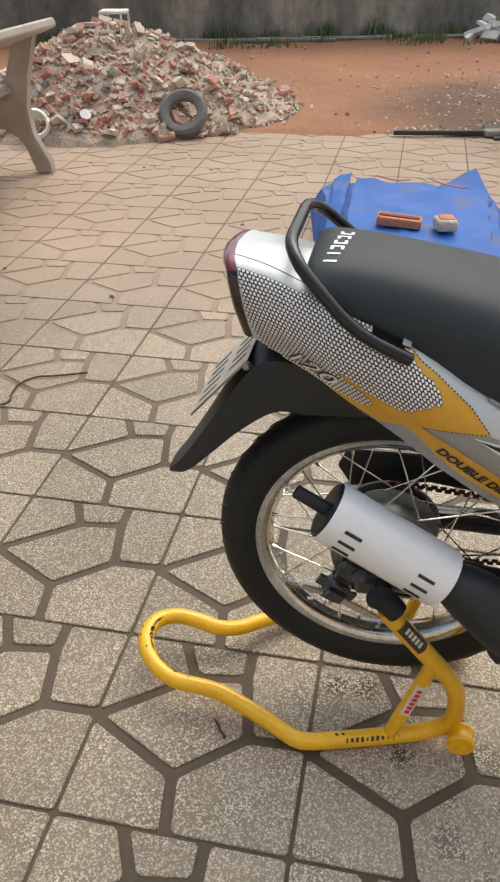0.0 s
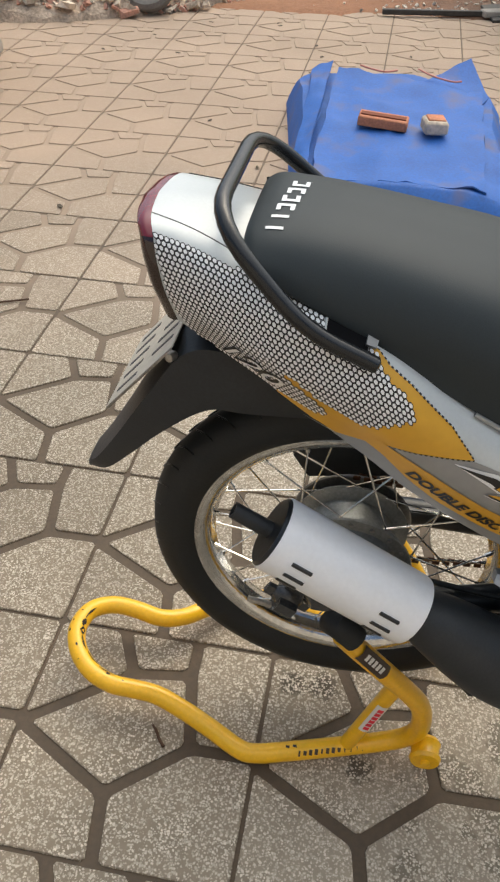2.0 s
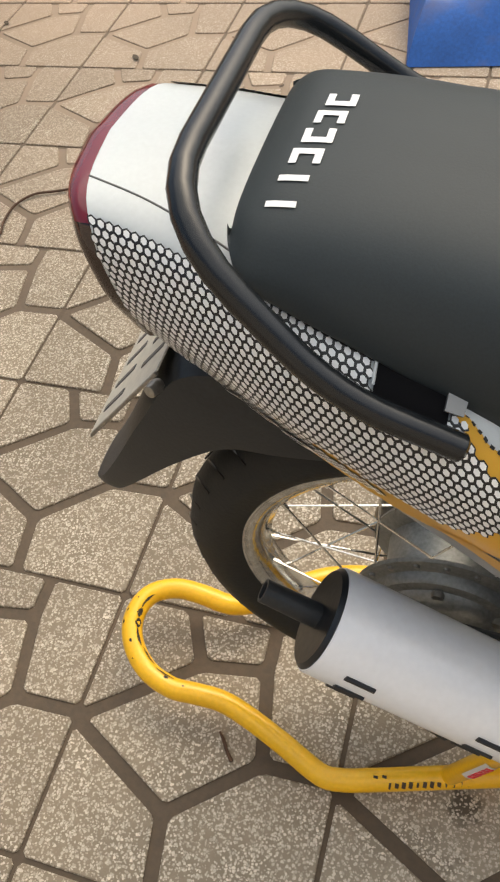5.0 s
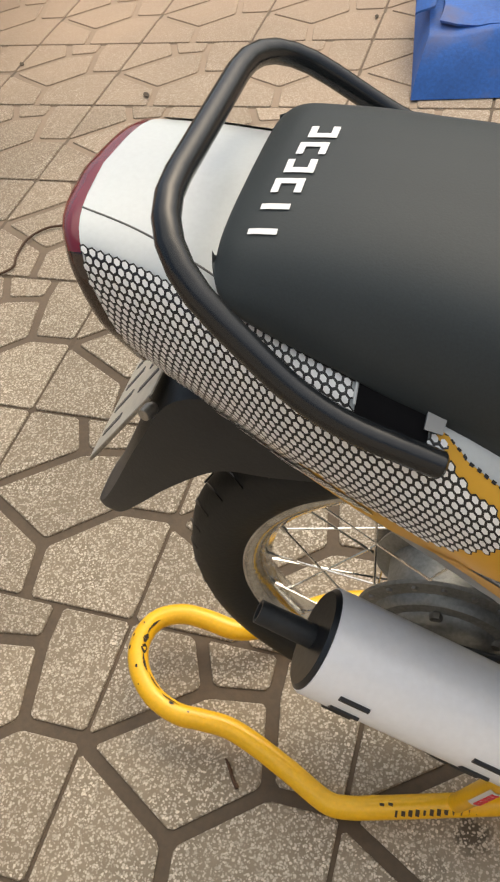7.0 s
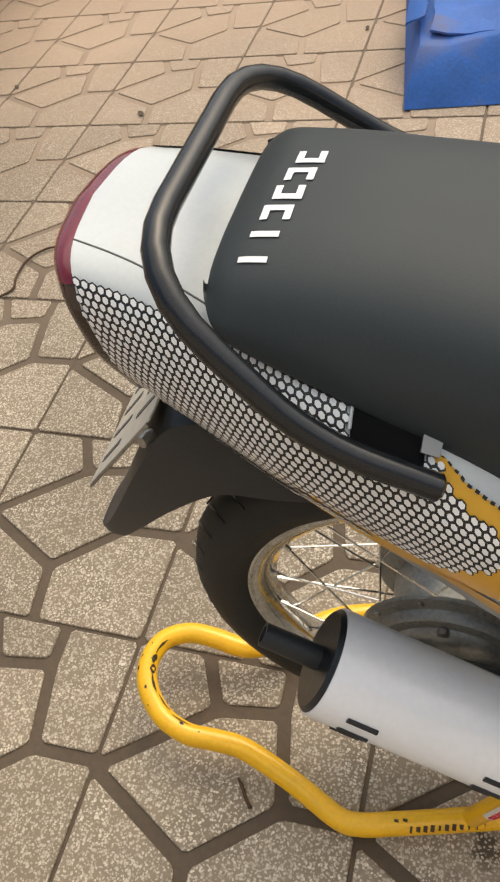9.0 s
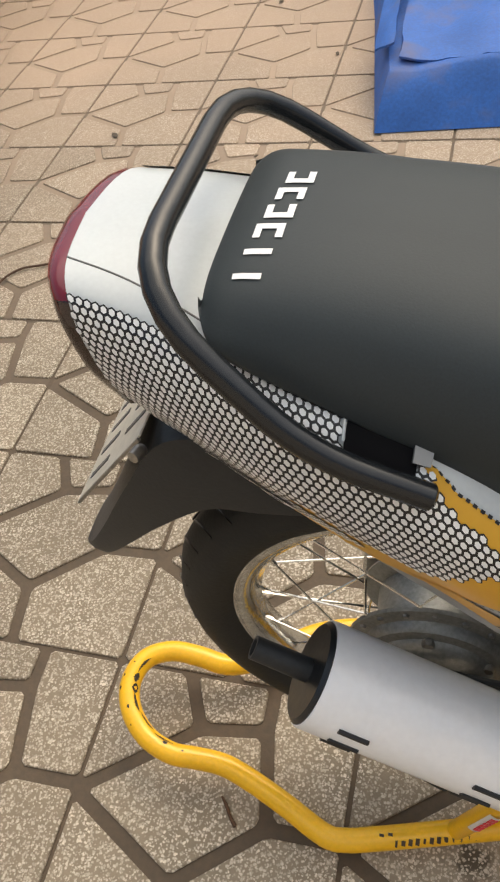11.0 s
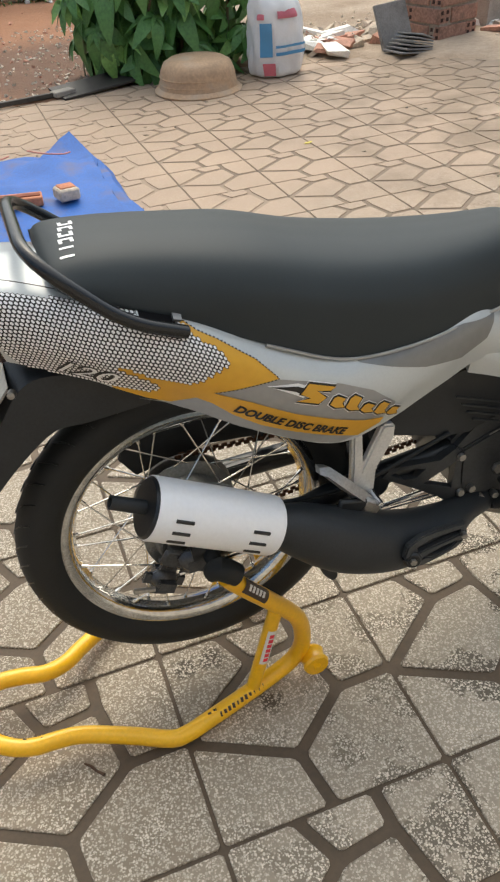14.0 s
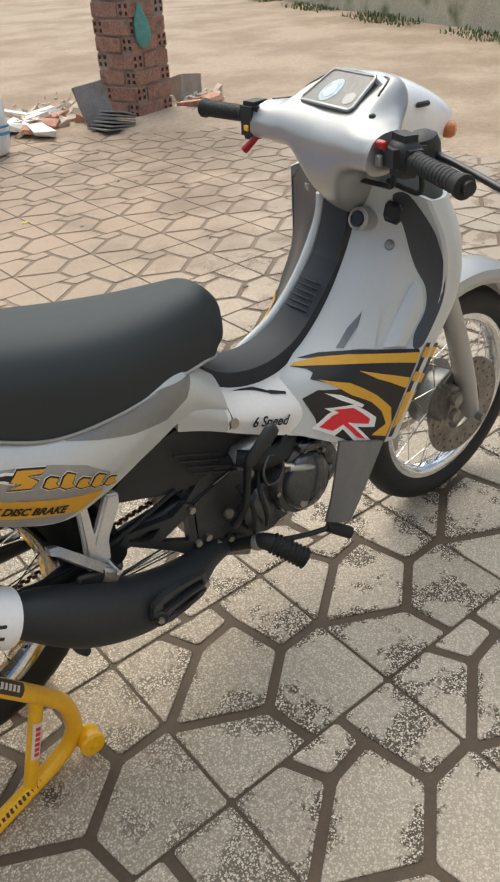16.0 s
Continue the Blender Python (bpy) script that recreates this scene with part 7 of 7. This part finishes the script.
for z, rx, ry, ox in catmull([(0.004, 0.15, 0.12, 0), (0.03, 0.185, 0.15, 0), (0.14, 0.20, 0.165, 0.005), (0.28, 0.195, 0.16, 0.008), (0.38, 0.185, 0.15, 0.0), (0.45, 0.165, 0.125, -0.012), (0.50, 0.12, 0.085, -0.05), (0.55, 0.075, 0.05, -0.095), (0.61, 0.045, 0.028, -0.12), (0.67, 0.03, 0.015, -0.13), (0.71, 0.04, 0.012, -0.135)], 5):
    ring = []
    for k in range(56):
        a = 2 * math.pi * k / 56
        fold = abs(noise.noise((math.cos(a) * 5 + 3, math.sin(a) * 5, z * 7)))
        w = 1 + 0.09 * noise.noise((math.cos(a) * 2.2, math.sin(a) * 2.2, z * 6)) + 0.03 * math.sin(7 * a + z * 9) - 0.11 * fold
        ring.append((2.44 + ox + rx * w * math.cos(a), 4.45 + ry * w * math.sin(a), z))
    rings.append(ring)
sack = tagged(part("sack", loft(rings), SACK), "white woven plastic sack with blue print, tied at its neck", "sack")


def sack_print(a0, a1, z0, z1, material, name):
    bm = bmesh.new()
    rows_ = []
    for z in np.linspace(z0, z1, 8):
        row = []
        for a in np.linspace(radians(a0), radians(a1), 8):
            rx = np.interp(z, (0.03, 0.14, 0.28, 0.38, 0.45), (0.185, 0.205, 0.20, 0.185, 0.14))
            ry = np.interp(z, (0.03, 0.14, 0.28, 0.38, 0.45), (0.15, 0.165, 0.16, 0.145, 0.11))
            w = 1 + 0.09 * noise.noise((math.cos(a) * 2.2, math.sin(a) * 2.2, z * 6)) + 0.03 * math.sin(7 * a + z * 9) + 0.06
            row.append((2.447 + rx * w * math.cos(a), 4.45 + ry * w * math.sin(a), z))
        rows_.append(row)
    part(name, loft(rows_, caps=False, closed=False), material, sack, "printed panel")


sack_print(222, 246, 0.14, 0.34, SACK_BLUE, "blue_print")
sack_print(252, 318, 0.19, 0.205, SACK_BLUE, "blue_bar")
sack_print(252, 318, 0.145, 0.165, SACK_BLUE, "blue_bar")
sack_print(258, 300, 0.36, 0.41, SACK_PINK, "red_print")
sack_print(215, 232, 0.36, 0.44, SACK_PINK, "red_print")
sack_print(225, 250, 0.02, 0.10, SACK_PINK, "red_print")


def leaf_mesh(name, material, length, width, droop, leaflets):
    """A palmate leaf: long leaflets fanned from one stalk end, each folded along its rib."""
    vs, fs = [], []
    for k in range(leaflets):
        a = radians(-115 + 230 * k / (leaflets - 1))
        ln = length * (1 - 0.25 * abs(k - (leaflets - 1) / 2) / leaflets * 2)
        at = len(vs)
        for i in range(6):
            t = i / 5
            w = width * math.sin(math.pi * min(0.98, 0.06 + t * 0.92)) ** 0.8
            r = ln * t
            z = -droop * t * t * length
            d = Vector((math.cos(a), math.sin(a), 0))
            s = Vector((-d.y, d.x, 0))
            c = d * r + Vector((0, 0, z))
            vs += [tuple(c + s * w + Vector((0, 0, 0.25 * w))), tuple(c), tuple(c - s * w + Vector((0, 0, 0.25 * w)))]
        for i in range(5):
            for q in (0, 1):
                fs.append((at + 3 * i + q, at + 3 * i + q + 1, at + 3 * i + q + 4, at + 3 * i + q + 3))
    me = bpy.data.meshes.new(name)
    me.from_pydata(vs, [], fs)
    me.materials.append(material)
    me.shade_smooth()
    return me


LEAVES = [leaf_mesh("leaf", LEAF, 0.17, 0.044, 0.75, 6), leaf_mesh("leaf", LEAF_LIGHT, 0.15, 0.042, 0.9, 5), leaf_mesh("leaf", LEAF, 0.20, 0.054, 1.0, 5)]
bush = thing("bush", (1.85, 4.95, 0), "leafy green bush with drooping palmate leaves", "bush")
rng = random.Random(11)
for k in range(16):
    x0, y0 = rng.uniform(1.4, 2.25), rng.uniform(4.82, 5.25)
    top = Vector((x0 + rng.uniform(-0.25, 0.25), y0 + rng.uniform(-0.25, 0.15), rng.uniform(0.7, 1.5)))
    mid = Vector((x0, y0, 0)).lerp(top, 0.5) + Vector((rng.uniform(-0.06, 0.06), rng.uniform(-0.06, 0.06), 0))
    part("stem", tube([(x0, y0, 0), mid, top], [0.012, 0.009, 0.005], 8, 4), STEM, bush)
    for i in range(17):
        t = rng.uniform(0.10, 1.0)
        p = Vector((x0, y0, 0)).lerp(top, t)
        yaw = rng.uniform(0, 360)
        out = Vector((math.cos(radians(yaw)), math.sin(radians(yaw)), 0))
        reach = rng.uniform(0.05, 0.22)
        q = p + out * reach + Vector((0, 0, rng.uniform(-0.02, 0.06)))
        if q.y < 4.62:
            q.y = 4.62 + rng.uniform(0, 0.08)
        ob = new("leaf", rng.choice(LEAVES))
        ob.parent = bush
        s = rng.uniform(0.75, 1.25)
        ob.matrix_basis = bush.matrix_basis.inverted() @ (pose(q.x, q.y, max(q.z, 0.12), rng.uniform(-25, 25), rng.uniform(10, 60), yaw) @ Matrix.Scale(s, 4))

# board and bar along the paving's edge
tagged(part("dark_board", box((1.22, 4.80, 0.032), (0.54, 0.28, 0.016), (5, -3, 14), 0.003), DARK_BOARD), "dark wet fibre board lying at the edge of the paving", "board")
tagged(part("dark_bar", box((0.64, 4.655, 0.026), (0.64, 0.032, 0.030), (0, 0, 9.5), 0.004), DARK_BOARD), "dark wooden bar lying along the edge of the paving", "bar")
tagged(part("stone_slab", box((1.0, 4.71, 0.03), (0.15, 0.09, 0.035), (0, 0, 20), 0.006), CONCRETE), "small grey stone at the end of the bar", "stone")

# brick pillar, course by course
pillar = thing("brick_pillar", (3.93, 4.80, 0), "unrendered pillar of hollow red bricks with rough mortar", "pillar")
PM = pose(3.945, 4.825, 0, 0, 0, 14)
HOLE = mat("brick_hole", (0.05, 0.025, 0.018), 0.95, vary=0.2)
PILLAR_BRICK = mat("pillar_brick", (0.36, 0.20, 0.145), 0.9, vary=0.4, scale=8, fine=60, bump=0.5, dirt=(0.14, 0.10, 0.08), dirt_amount=0.3)
MORTAR = mat("mortar", (0.30, 0.25, 0.20), 0.95, vary=0.3, scale=12, fine=80, bump=0.6)
bm = box((0, 0, 0.95), (0.375, 0.375, 1.9), (0, 0, 0), 0.0)
bm.transform(PM)
part("mortar_core", bm, MORTAR, pillar)
rng = random.Random(3)
for c in range(16):
    z = 0.06 + c * 0.117
    for k in range(4):
        # four bricks to a course, pinwheel, turned on each course
        a = 90 * k + (0 if c % 2 else 90)
        off = pose(0, 0, 0, 0, 0, a) @ Vector((0.055 if c % 2 else -0.055, -0.145, 0))
        bm = box((0, 0, 0), (0.272, 0.115, 0.100), (0, 0, 0), 0.004)
        j = rng.uniform(-0.005, 0.005)
        m = PM @ pose(off.x + j, off.y + j, z, rng.uniform(-1.2, 1.2), rng.uniform(-1.2, 1.2), a + rng.uniform(-1.5, 1.5))
        bm.transform(m)
        brick = part("brick", bm, PILLAR_BRICK, pillar)
        for hy in (-0.028, 0.028):
            for hz in (-0.024, 0.024):
                for hx in (0.1345, -0.1345):
                    hole = box((hx, hy, hz), (0.006, 0.026, 0.026), (0, 0, 0), 0)
                    hole.transform(m)
                    part("brick_hole", hole, HOLE, brick) if c < 11 and (hx > 0) == bool(c % 2) else hole.free()
rings = []
for z, r in catmull([(0.50, 0.02), (0.53, 0.055), (0.60, 0.07), (0.68, 0.06), (0.75, 0.03), (0.80, 0.015)], 4):
    rings.append([(3.90 + r * math.cos(a) * (1 + 0.2 * noise.noise((math.cos(a) * 2, z * 9, 0))) + 0.04 * (0.8 - z), 4.585 + 0.4 * r * math.sin(a), z) for a in np.linspace(0, 2 * math.pi, 16, endpoint=False)])
tagged(part("plastic_bag", loft(rings), TEAL), "crumpled teal plastic bag hung on the pillar", "bag")

# debris round the pillar
tagged(part("leaning_slab", box((3.45, 4.64, 0.155), (0.34, 0.03, 0.32), (-20, 0, 22), 0.006), SLATE), "grey cement slab leaning against the pillar", "slab")
bm = None
stack = thing("tile_stack", (3.5, 4.42, 0), "fallen stack of thin grey tiles by the pillar", "tiles")
for k in range(6):
    part("tile", box((3.45 + 0.018 * k, 4.42 + 0.010 * k, 0.022 + 0.017 * k), (0.30 - 0.02 * k, 0.20, 0.011), (0, 7 + 2 * k, 12 + 4 * k), 0.002), SLATE, stack)
rng = random.Random(21)
for k in range(26):
    x, y = rng.choice(((rng.uniform(2.75, 3.45), rng.uniform(4.85, 5.6)), (rng.uniform(4.1, 4.6), rng.uniform(4.55, 5.0)), (rng.uniform(2.9, 3.3), rng.uniform(4.7, 5.1))))
    white = rng.random() < 0.6
    s = rng.uniform(0.06, 0.16)
    bm = fragment((s * 2.2, s, s * 0.3), rng)
    bm.transform(pose(x, y, 0.05, rng.uniform(-12, 12), rng.uniform(-12, 12), rng.uniform(0, 360)))
    tagged(part("white_scrap" if white else "brick_piece", bm, WHITE_SCRAP if white else PINK_BRICK, flat=True), "pale broken board scrap on the earth" if white else "broken piece of red brick on the earth", "scrap" if white else "brick", group="scraps by the pillar")
bm = fragment((0.30, 0.20, 0.22), random.Random(2))
bm.transform(pose(4.45, 4.95, 0.09, 0, 6, 25))
tagged(part("concrete_lump", bm, CONCRETE, flat=True), "pale lump of broken concrete on the earth", "concrete")

# small things on the paving
tagged(part("twig", tube([(0.221, -0.171, 0.003), (0.231, -0.182, 0.005), (0.239, -0.194, 0.004), (0.250, -0.206, 0.004)], [0.0015, 0.0026, 0.0024, 0.003], 8), RUST_WIRE), "short dark twig on the paving", "twig")
tagged(part("wire", tube([(-0.50, 1.045, 0.006), (-0.593, 1.006, 0.006), (-0.655, 0.985, 0.006), (-0.688, 0.935, 0.006), (-0.686, 0.87, 0.006), (-0.675, 0.82, 0.006), (-0.73, 0.77, 0.006)], 0.0031, 8), RUST_WIRE), "rusty bent wire lying on the paving", "wire")


def small_leaf(x, y, s, yaw):
    return slab([(-1.0 * s, 0), (-0.4 * s, 0.42 * s), (0.4 * s, 0.36 * s), (1.0 * s, 0), (0.4 * s, -0.36 * s), (-0.4 * s, -0.42 * s)], lambda a, b, c: tuple(pose(x, y, 0.003, 0, 0, yaw) @ Vector((a, b, 0.003 + 3 * a * a / 0.05 * 0.02 - c))), 0.0015)


tagged(part("fallen_leaf", small_leaf(1.986, 2.872, 0.03, 20), mat("yellow_leaf", (0.55, 0.45, 0.06), 0.6)), "yellow fallen leaf on the paving", "leaf", group="fallen leaves")
rng = random.Random(5)
BROWN_LEAF = mat("brown_leaf", (0.07, 0.05, 0.03), 0.8, vary=0.3)
for k in range(46):
    x, y = rng.uniform(-1.6, 3.0), rng.uniform(0.9, 4.4)
    if 0 < x < 1.0 and 1.55 < y < 3.0:
        continue
    tagged(part("fallen_leaf", small_leaf(x, y, rng.uniform(0.008, 0.02), rng.uniform(0, 360)), BROWN_LEAF), "small dry brown leaf on the paving", "leaf", group="fallen leaves")

# field: gravel, grass along the wall, far odds and ends
def scatter(name, count, spot, size, material, label, r):
    verts, faces = [], []
    for k in range(count):
        x, y = spot(r)
        s = r.uniform(*size)
        bm = fragment((s * r.uniform(0.8, 1.8), s, s * r.uniform(0.4, 0.8)), r)
        bm.transform(pose(x, y, ground_height(x, y) + s * 0.2, r.uniform(-30, 30), r.uniform(-30, 30), r.uniform(0, 360)))
        bm.verts.index_update()
        at = len(verts)
        verts += [tuple(v.co) for v in bm.verts]
        faces += [tuple(at + v.index for v in f.verts) for f in bm.faces]
        bm.free()
    me = bpy.data.meshes.new(name)
    me.from_pydata(verts, [], faces)
    me.materials.append(material)
    return tagged(new(name, me), label, "stones", kind="stuff")


def gravel_spot(r):
    while True:
        x, y = r.uniform(-0.6, 2.6), r.uniform(4.65, 7.4)
        if y > pave_edge(x) + 0.04 and r.random() < 0.06 + 0.9 * max(0.0, min(1.0, (x + 0.1 - 0.25 * (y - 4.7)) / 0.9)):
            return x, y


scatter("gravel", 1100, gravel_spot, (0.005, 0.020), PALE_GRAVEL, "pale gravel and broken plaster scattered on the earth", random.Random(31))
scatter("dark_gravel", 60, gravel_spot, (0.006, 0.018), SLATE, "dark gravel scattered on the earth", random.Random(32))
scatter("field_stones", 180, lambda r: (r.uniform(-3.0, 3.0), r.uniform(5.0, 9.0)), (0.008, 0.025), PINK_BRICK, "small reddish stones on the field", random.Random(33))
scatter("lane_stones", 90, lambda r: (r.uniform(2.6, 4.4), r.uniform(4.95, 6.2)), (0.006, 0.02), PLASTER, "pale small stones on the lane", random.Random(34))


scatter("pillar_rubble", 120, lambda r: (3.20 + r.gauss(0, 0.30), 5.15 + r.gauss(0, 0.16)), (0.02, 0.085), PLASTER, "broken plaster and concrete heaped beside the pillar", random.Random(35))
scatter("brick_rubble", 26, lambda r: (3.15 + r.gauss(0, 0.26), 5.00 + r.gauss(0, 0.14)), (0.04, 0.10), PINK_BRICK, "broken red bricks beside the pillar", random.Random(36))
scatter("lane_rubble", 50, lambda r: (4.45 + r.gauss(0, 0.16), 5.0 + r.gauss(0, 0.18)), (0.015, 0.07), PLASTER, "pale rubble round the concrete block by the pillar", random.Random(37))


def wall_y(x):
    return 7.55 + (x + 9.0) * (10.75 - 7.55) / 12.4 - 0.08


rng = random.Random(41)
vs, fs = [], []
for k in range(5200):
    x = rng.uniform(-5.0, 3.2)
    d = rng.random() ** 1.6 * 0.95
    if noise.noise((x * 1.4, d * 2, 4)) < -0.12 + d * 0.25:
        continue
    y = wall_y(x) - 0.03 - d
    h = rng.uniform(0.04, 0.16) * (1.2 - 0.6 * d) * (0.5 + 1.3 * max(0.0, noise.noise((x * 2.3, 1.0, 9.0)) + 0.35))
    a = rng.uniform(0, 6.28)
    lean = rng.uniform(0.1, 0.5) * h
    w = rng.uniform(0.004, 0.009)
    z = ground_height(x, y)
    c, s = math.cos(a), math.sin(a)
    at = len(vs)
    vs += [(x - s * w, y + c * w, z), (x + s * w, y - c * w, z), (x + c * lean * 0.4 + s * w * 0.7, y + s * lean * 0.4 - c * w * 0.7, z + h * 0.6), (x + c * lean * 0.4 - s * w * 0.7, y + s * lean * 0.4 + c * w * 0.7, z + h * 0.6), (x + c * lean, y + s * lean, z + h)]
    fs += [(at, at + 1, at + 2, at + 3), (at + 3, at + 2, at + 4)]
me = bpy.data.meshes.new("grass")
me.from_pydata(vs, [], fs)
me.materials.append(GRASS)
tagged(new("grass", me), "rough grass and weeds along the old wall", "grass", kind="stuff")

# weeds at the foot of the wall across the lane
rng = random.Random(45)
vs, fs = [], []
for k in range(2600):
    t = rng.random()
    if noise.noise((t * 14, 2.0, 0.5)) < 0.02:
        continue
    x, y = 8.1 + 3.3 * t - 0.10 - rng.random() ** 1.5 * 0.5, 2.0 + 10.0 * t + rng.uniform(-0.1, 0.1)
    h = rng.uniform(0.03, 0.15) * (0.6 + 0.6 * abs(noise.noise((t * 9, 0, 3))))
    a, w = rng.uniform(0, 6.28), rng.uniform(0.005, 0.012)
    c, s2 = math.cos(a), math.sin(a)
    z, lean = 0.0, h * rng.uniform(0.15, 0.55)
    at = len(vs)
    vs += [(x - s2 * w, y + c * w, z), (x + s2 * w, y - c * w, z), (x + c * lean * 0.5 + s2 * w, y + s2 * lean * 0.5 - c * w, z + h * 0.6), (x + c * lean * 0.5 - s2 * w, y + s2 * lean * 0.5 + c * w, z + h * 0.6), (x + c * lean, y + s2 * lean, z + h)]
    fs += [(at, at + 1, at + 2, at + 3), (at + 3, at + 2, at + 4)]
me = bpy.data.meshes.new("weeds")
me.from_pydata(vs, [], fs)
me.materials.append(GRASS)
tagged(new("weeds", me), "green weeds at the foot of the lane wall", "weeds", kind="stuff")
rng = random.Random(43)
for k in range(7):
    x = rng.uniform(-2.6, 1.6)
    y = wall_y(x) - rng.uniform(0.15, 0.4)
    tagged(part("plank", box((x, y, 0.05), (rng.uniform(0.5, 1.3), 0.07, 0.03), (0, rng.uniform(-2, 2), 14 + rng.uniform(-6, 6)), 0.004), CONCRETE), "grey weathered plank lying in the weeds", "plank", group="planks by the wall")
rng = random.Random(47)
for k in range(26):
    bm = fragment((rng.uniform(0.1, 0.28), rng.uniform(0.05, 0.10), rng.uniform(0.03, 0.08)), rng)
    bm.transform(pose(1.20 + rng.uniform(-0.25, 0.45), 9.40 + rng.uniform(-0.2, 0.2), 0.05 + 0.05 * (k % 5), rng.uniform(-30, 30), rng.uniform(-30, 30), rng.uniform(0, 360)))
    tagged(part("white_rubble", bm, WHITE_SCRAP, flat=True), "white broken tile and plaster piled by the wall", "rubble", group="white rubble by the wall")
stool = thing("stool", (-2.67, 7.5, 0), "small white stool standing behind the rubble", "stool")
part("top", box((-2.67, 7.5, 0.465), (0.27, 0.27, 0.03), (0, 0, 10), 0.006), WHITE_SCRAP, stool)
for dx in (-0.11, 0.11):
    for dy in (-0.11, 0.11):
        part("leg", tube([(-2.67 + dx, 7.5 + dy, 0.45), (-2.67 + dx * 1.15, 7.5 + dy * 1.15, 0.0)], 0.012, 8, smooth=False), WHITE_SCRAP, stool)

# ---------------------------------------------------------------- paving pieces
# one tile's pattern, from its north-west corner
PA, PB, PC, PD, PE = (0.0, -0.204), (0.162, -0.083), (0.175, -0.295), (0.292, -0.199), (0.264, -0.068)
PT, PU, PF, PG = (0.122, 0.0), (0.262, 0.0), (0.192, -0.4), (0.4, -0.196)
PIECES = [
    [(0, 0), PA, PB, PT], [PT, PB, PE, PU], [PU, PE, PD, PG, (0.4, 0)], [PA, PC, PD, PE, PB],
    [PA, (0, -0.4), PF, PC], [PC, PF, (0.4, -0.4), PG, PD],
]


def on_border(a, b):
    return any(abs(a[k] - e) < 1e-6 and abs(b[k] - e) < 1e-6 for k in (0, 1) for e in (0, 0.4, -0.4))


def shrunk(poly, thin, thick):
    """The polygon with its edges moved in, more on the grooves than on the tile's border, and its corners cut."""
    lines = []
    for i, a in enumerate(poly):
        b = poly[(i + 1) % len(poly)]
        d = Vector((b[0] - a[0], b[1] - a[1])).normalized()
        inward = Vector((-d.y, d.x))
        off = thin if on_border(a, b) else thick
        lines.append((Vector(a) + inward * off, d))
    corners = []
    for i in range(len(lines)):
        p, d = lines[i - 1]
        q, e = lines[i]
        cross = d.x * e.y - d.y * e.x
        s = ((q - p).x * e.y - (q - p).y * e.x) / cross
        corners.append(p + d * s)
    out = []
    for i, c in enumerate(corners):
        for other in (corners[i - 1], corners[(i + 1) % len(corners)]):
            out.append(c + (other - c).normalized() * 0.006)
    return out


def piece_points(poly, x, y):
    top, rim = shrunk(poly, 0.0052, 0.0125), shrunk(poly, 0.0036, 0.0105)
    inner = shrunk(poly, 0.026, 0.033)
    return [(p.x + x, p.y + y, 0.0) for p in inner], [(p.x + x, p.y + y, 0.0) for p in top], [(p.x + x, p.y + y, -0.0015) for p in rim], [(p.x + x, p.y + y, -0.007) for p in rim]


def piece_faces(n, at):
    faces = [tuple(range(at, at + n))]
    for level in (0, 1, 2):
        for i in range(n):
            j = (i + 1) % n
            faces.append((at + level * n + i, at + (level + 1) * n + i, at + (level + 1) * n + j, at + level * n + j))
    return faces


def rim_values(made, values):
    layer = made.attributes.new("rim", "FLOAT", "POINT")
    layer.data.foreach_set("value", values)


piece_meshes = []
for poly in PIECES:
    a, b, c, d = piece_points(poly, 0, 0)
    made = bpy.data.meshes.new("tile_piece")
    made.from_pydata(a + b + c + d, [], piece_faces(len(a), 0))
    rim_values(made, [0.0] * len(a) + [1.0] * len(a) * 3)
    made.materials.append(TERRAZZO)
    piece_meshes.append(made)
rest_v, rest_f, rest_rim = [], [], []
NEAR_TILES = {(i, j) for i in range(-2, 6) for j in range(-2, 4)}
for i in range(WEST, EAST):
    for j in range(SOUTH, NORTH):
        if (i, j) in NEAR_TILES:
            for made in piece_meshes:
                ob = new("tile_piece", made)
                ob.parent = pavement_bed
                ob.location = (i * TILE, (j + 1) * TILE, 0.0015 * noise.noise((i * 3.1, j * 2.7, 0)))
        else:
            for poly in PIECES:
                a, b, c, d = piece_points(poly, i * TILE, (j + 1) * TILE)
                rest_f += piece_faces(len(a), len(rest_v))
                rest_v += a + b + c + d
                rest_rim += [0.0] * len(a) + [1.0] * len(a) * 3
me = bpy.data.meshes.new("far_tile_pieces")
me.from_pydata(rest_v, [], rest_f)
rim_values(me, rest_rim)
me.materials.append(TERRAZZO)
far_tiles = new("far_tile_pieces", me)
far_tiles.parent = pavement_bed
tagged(far_tiles, "terrazzo paving pieces further off", kind="stuff")
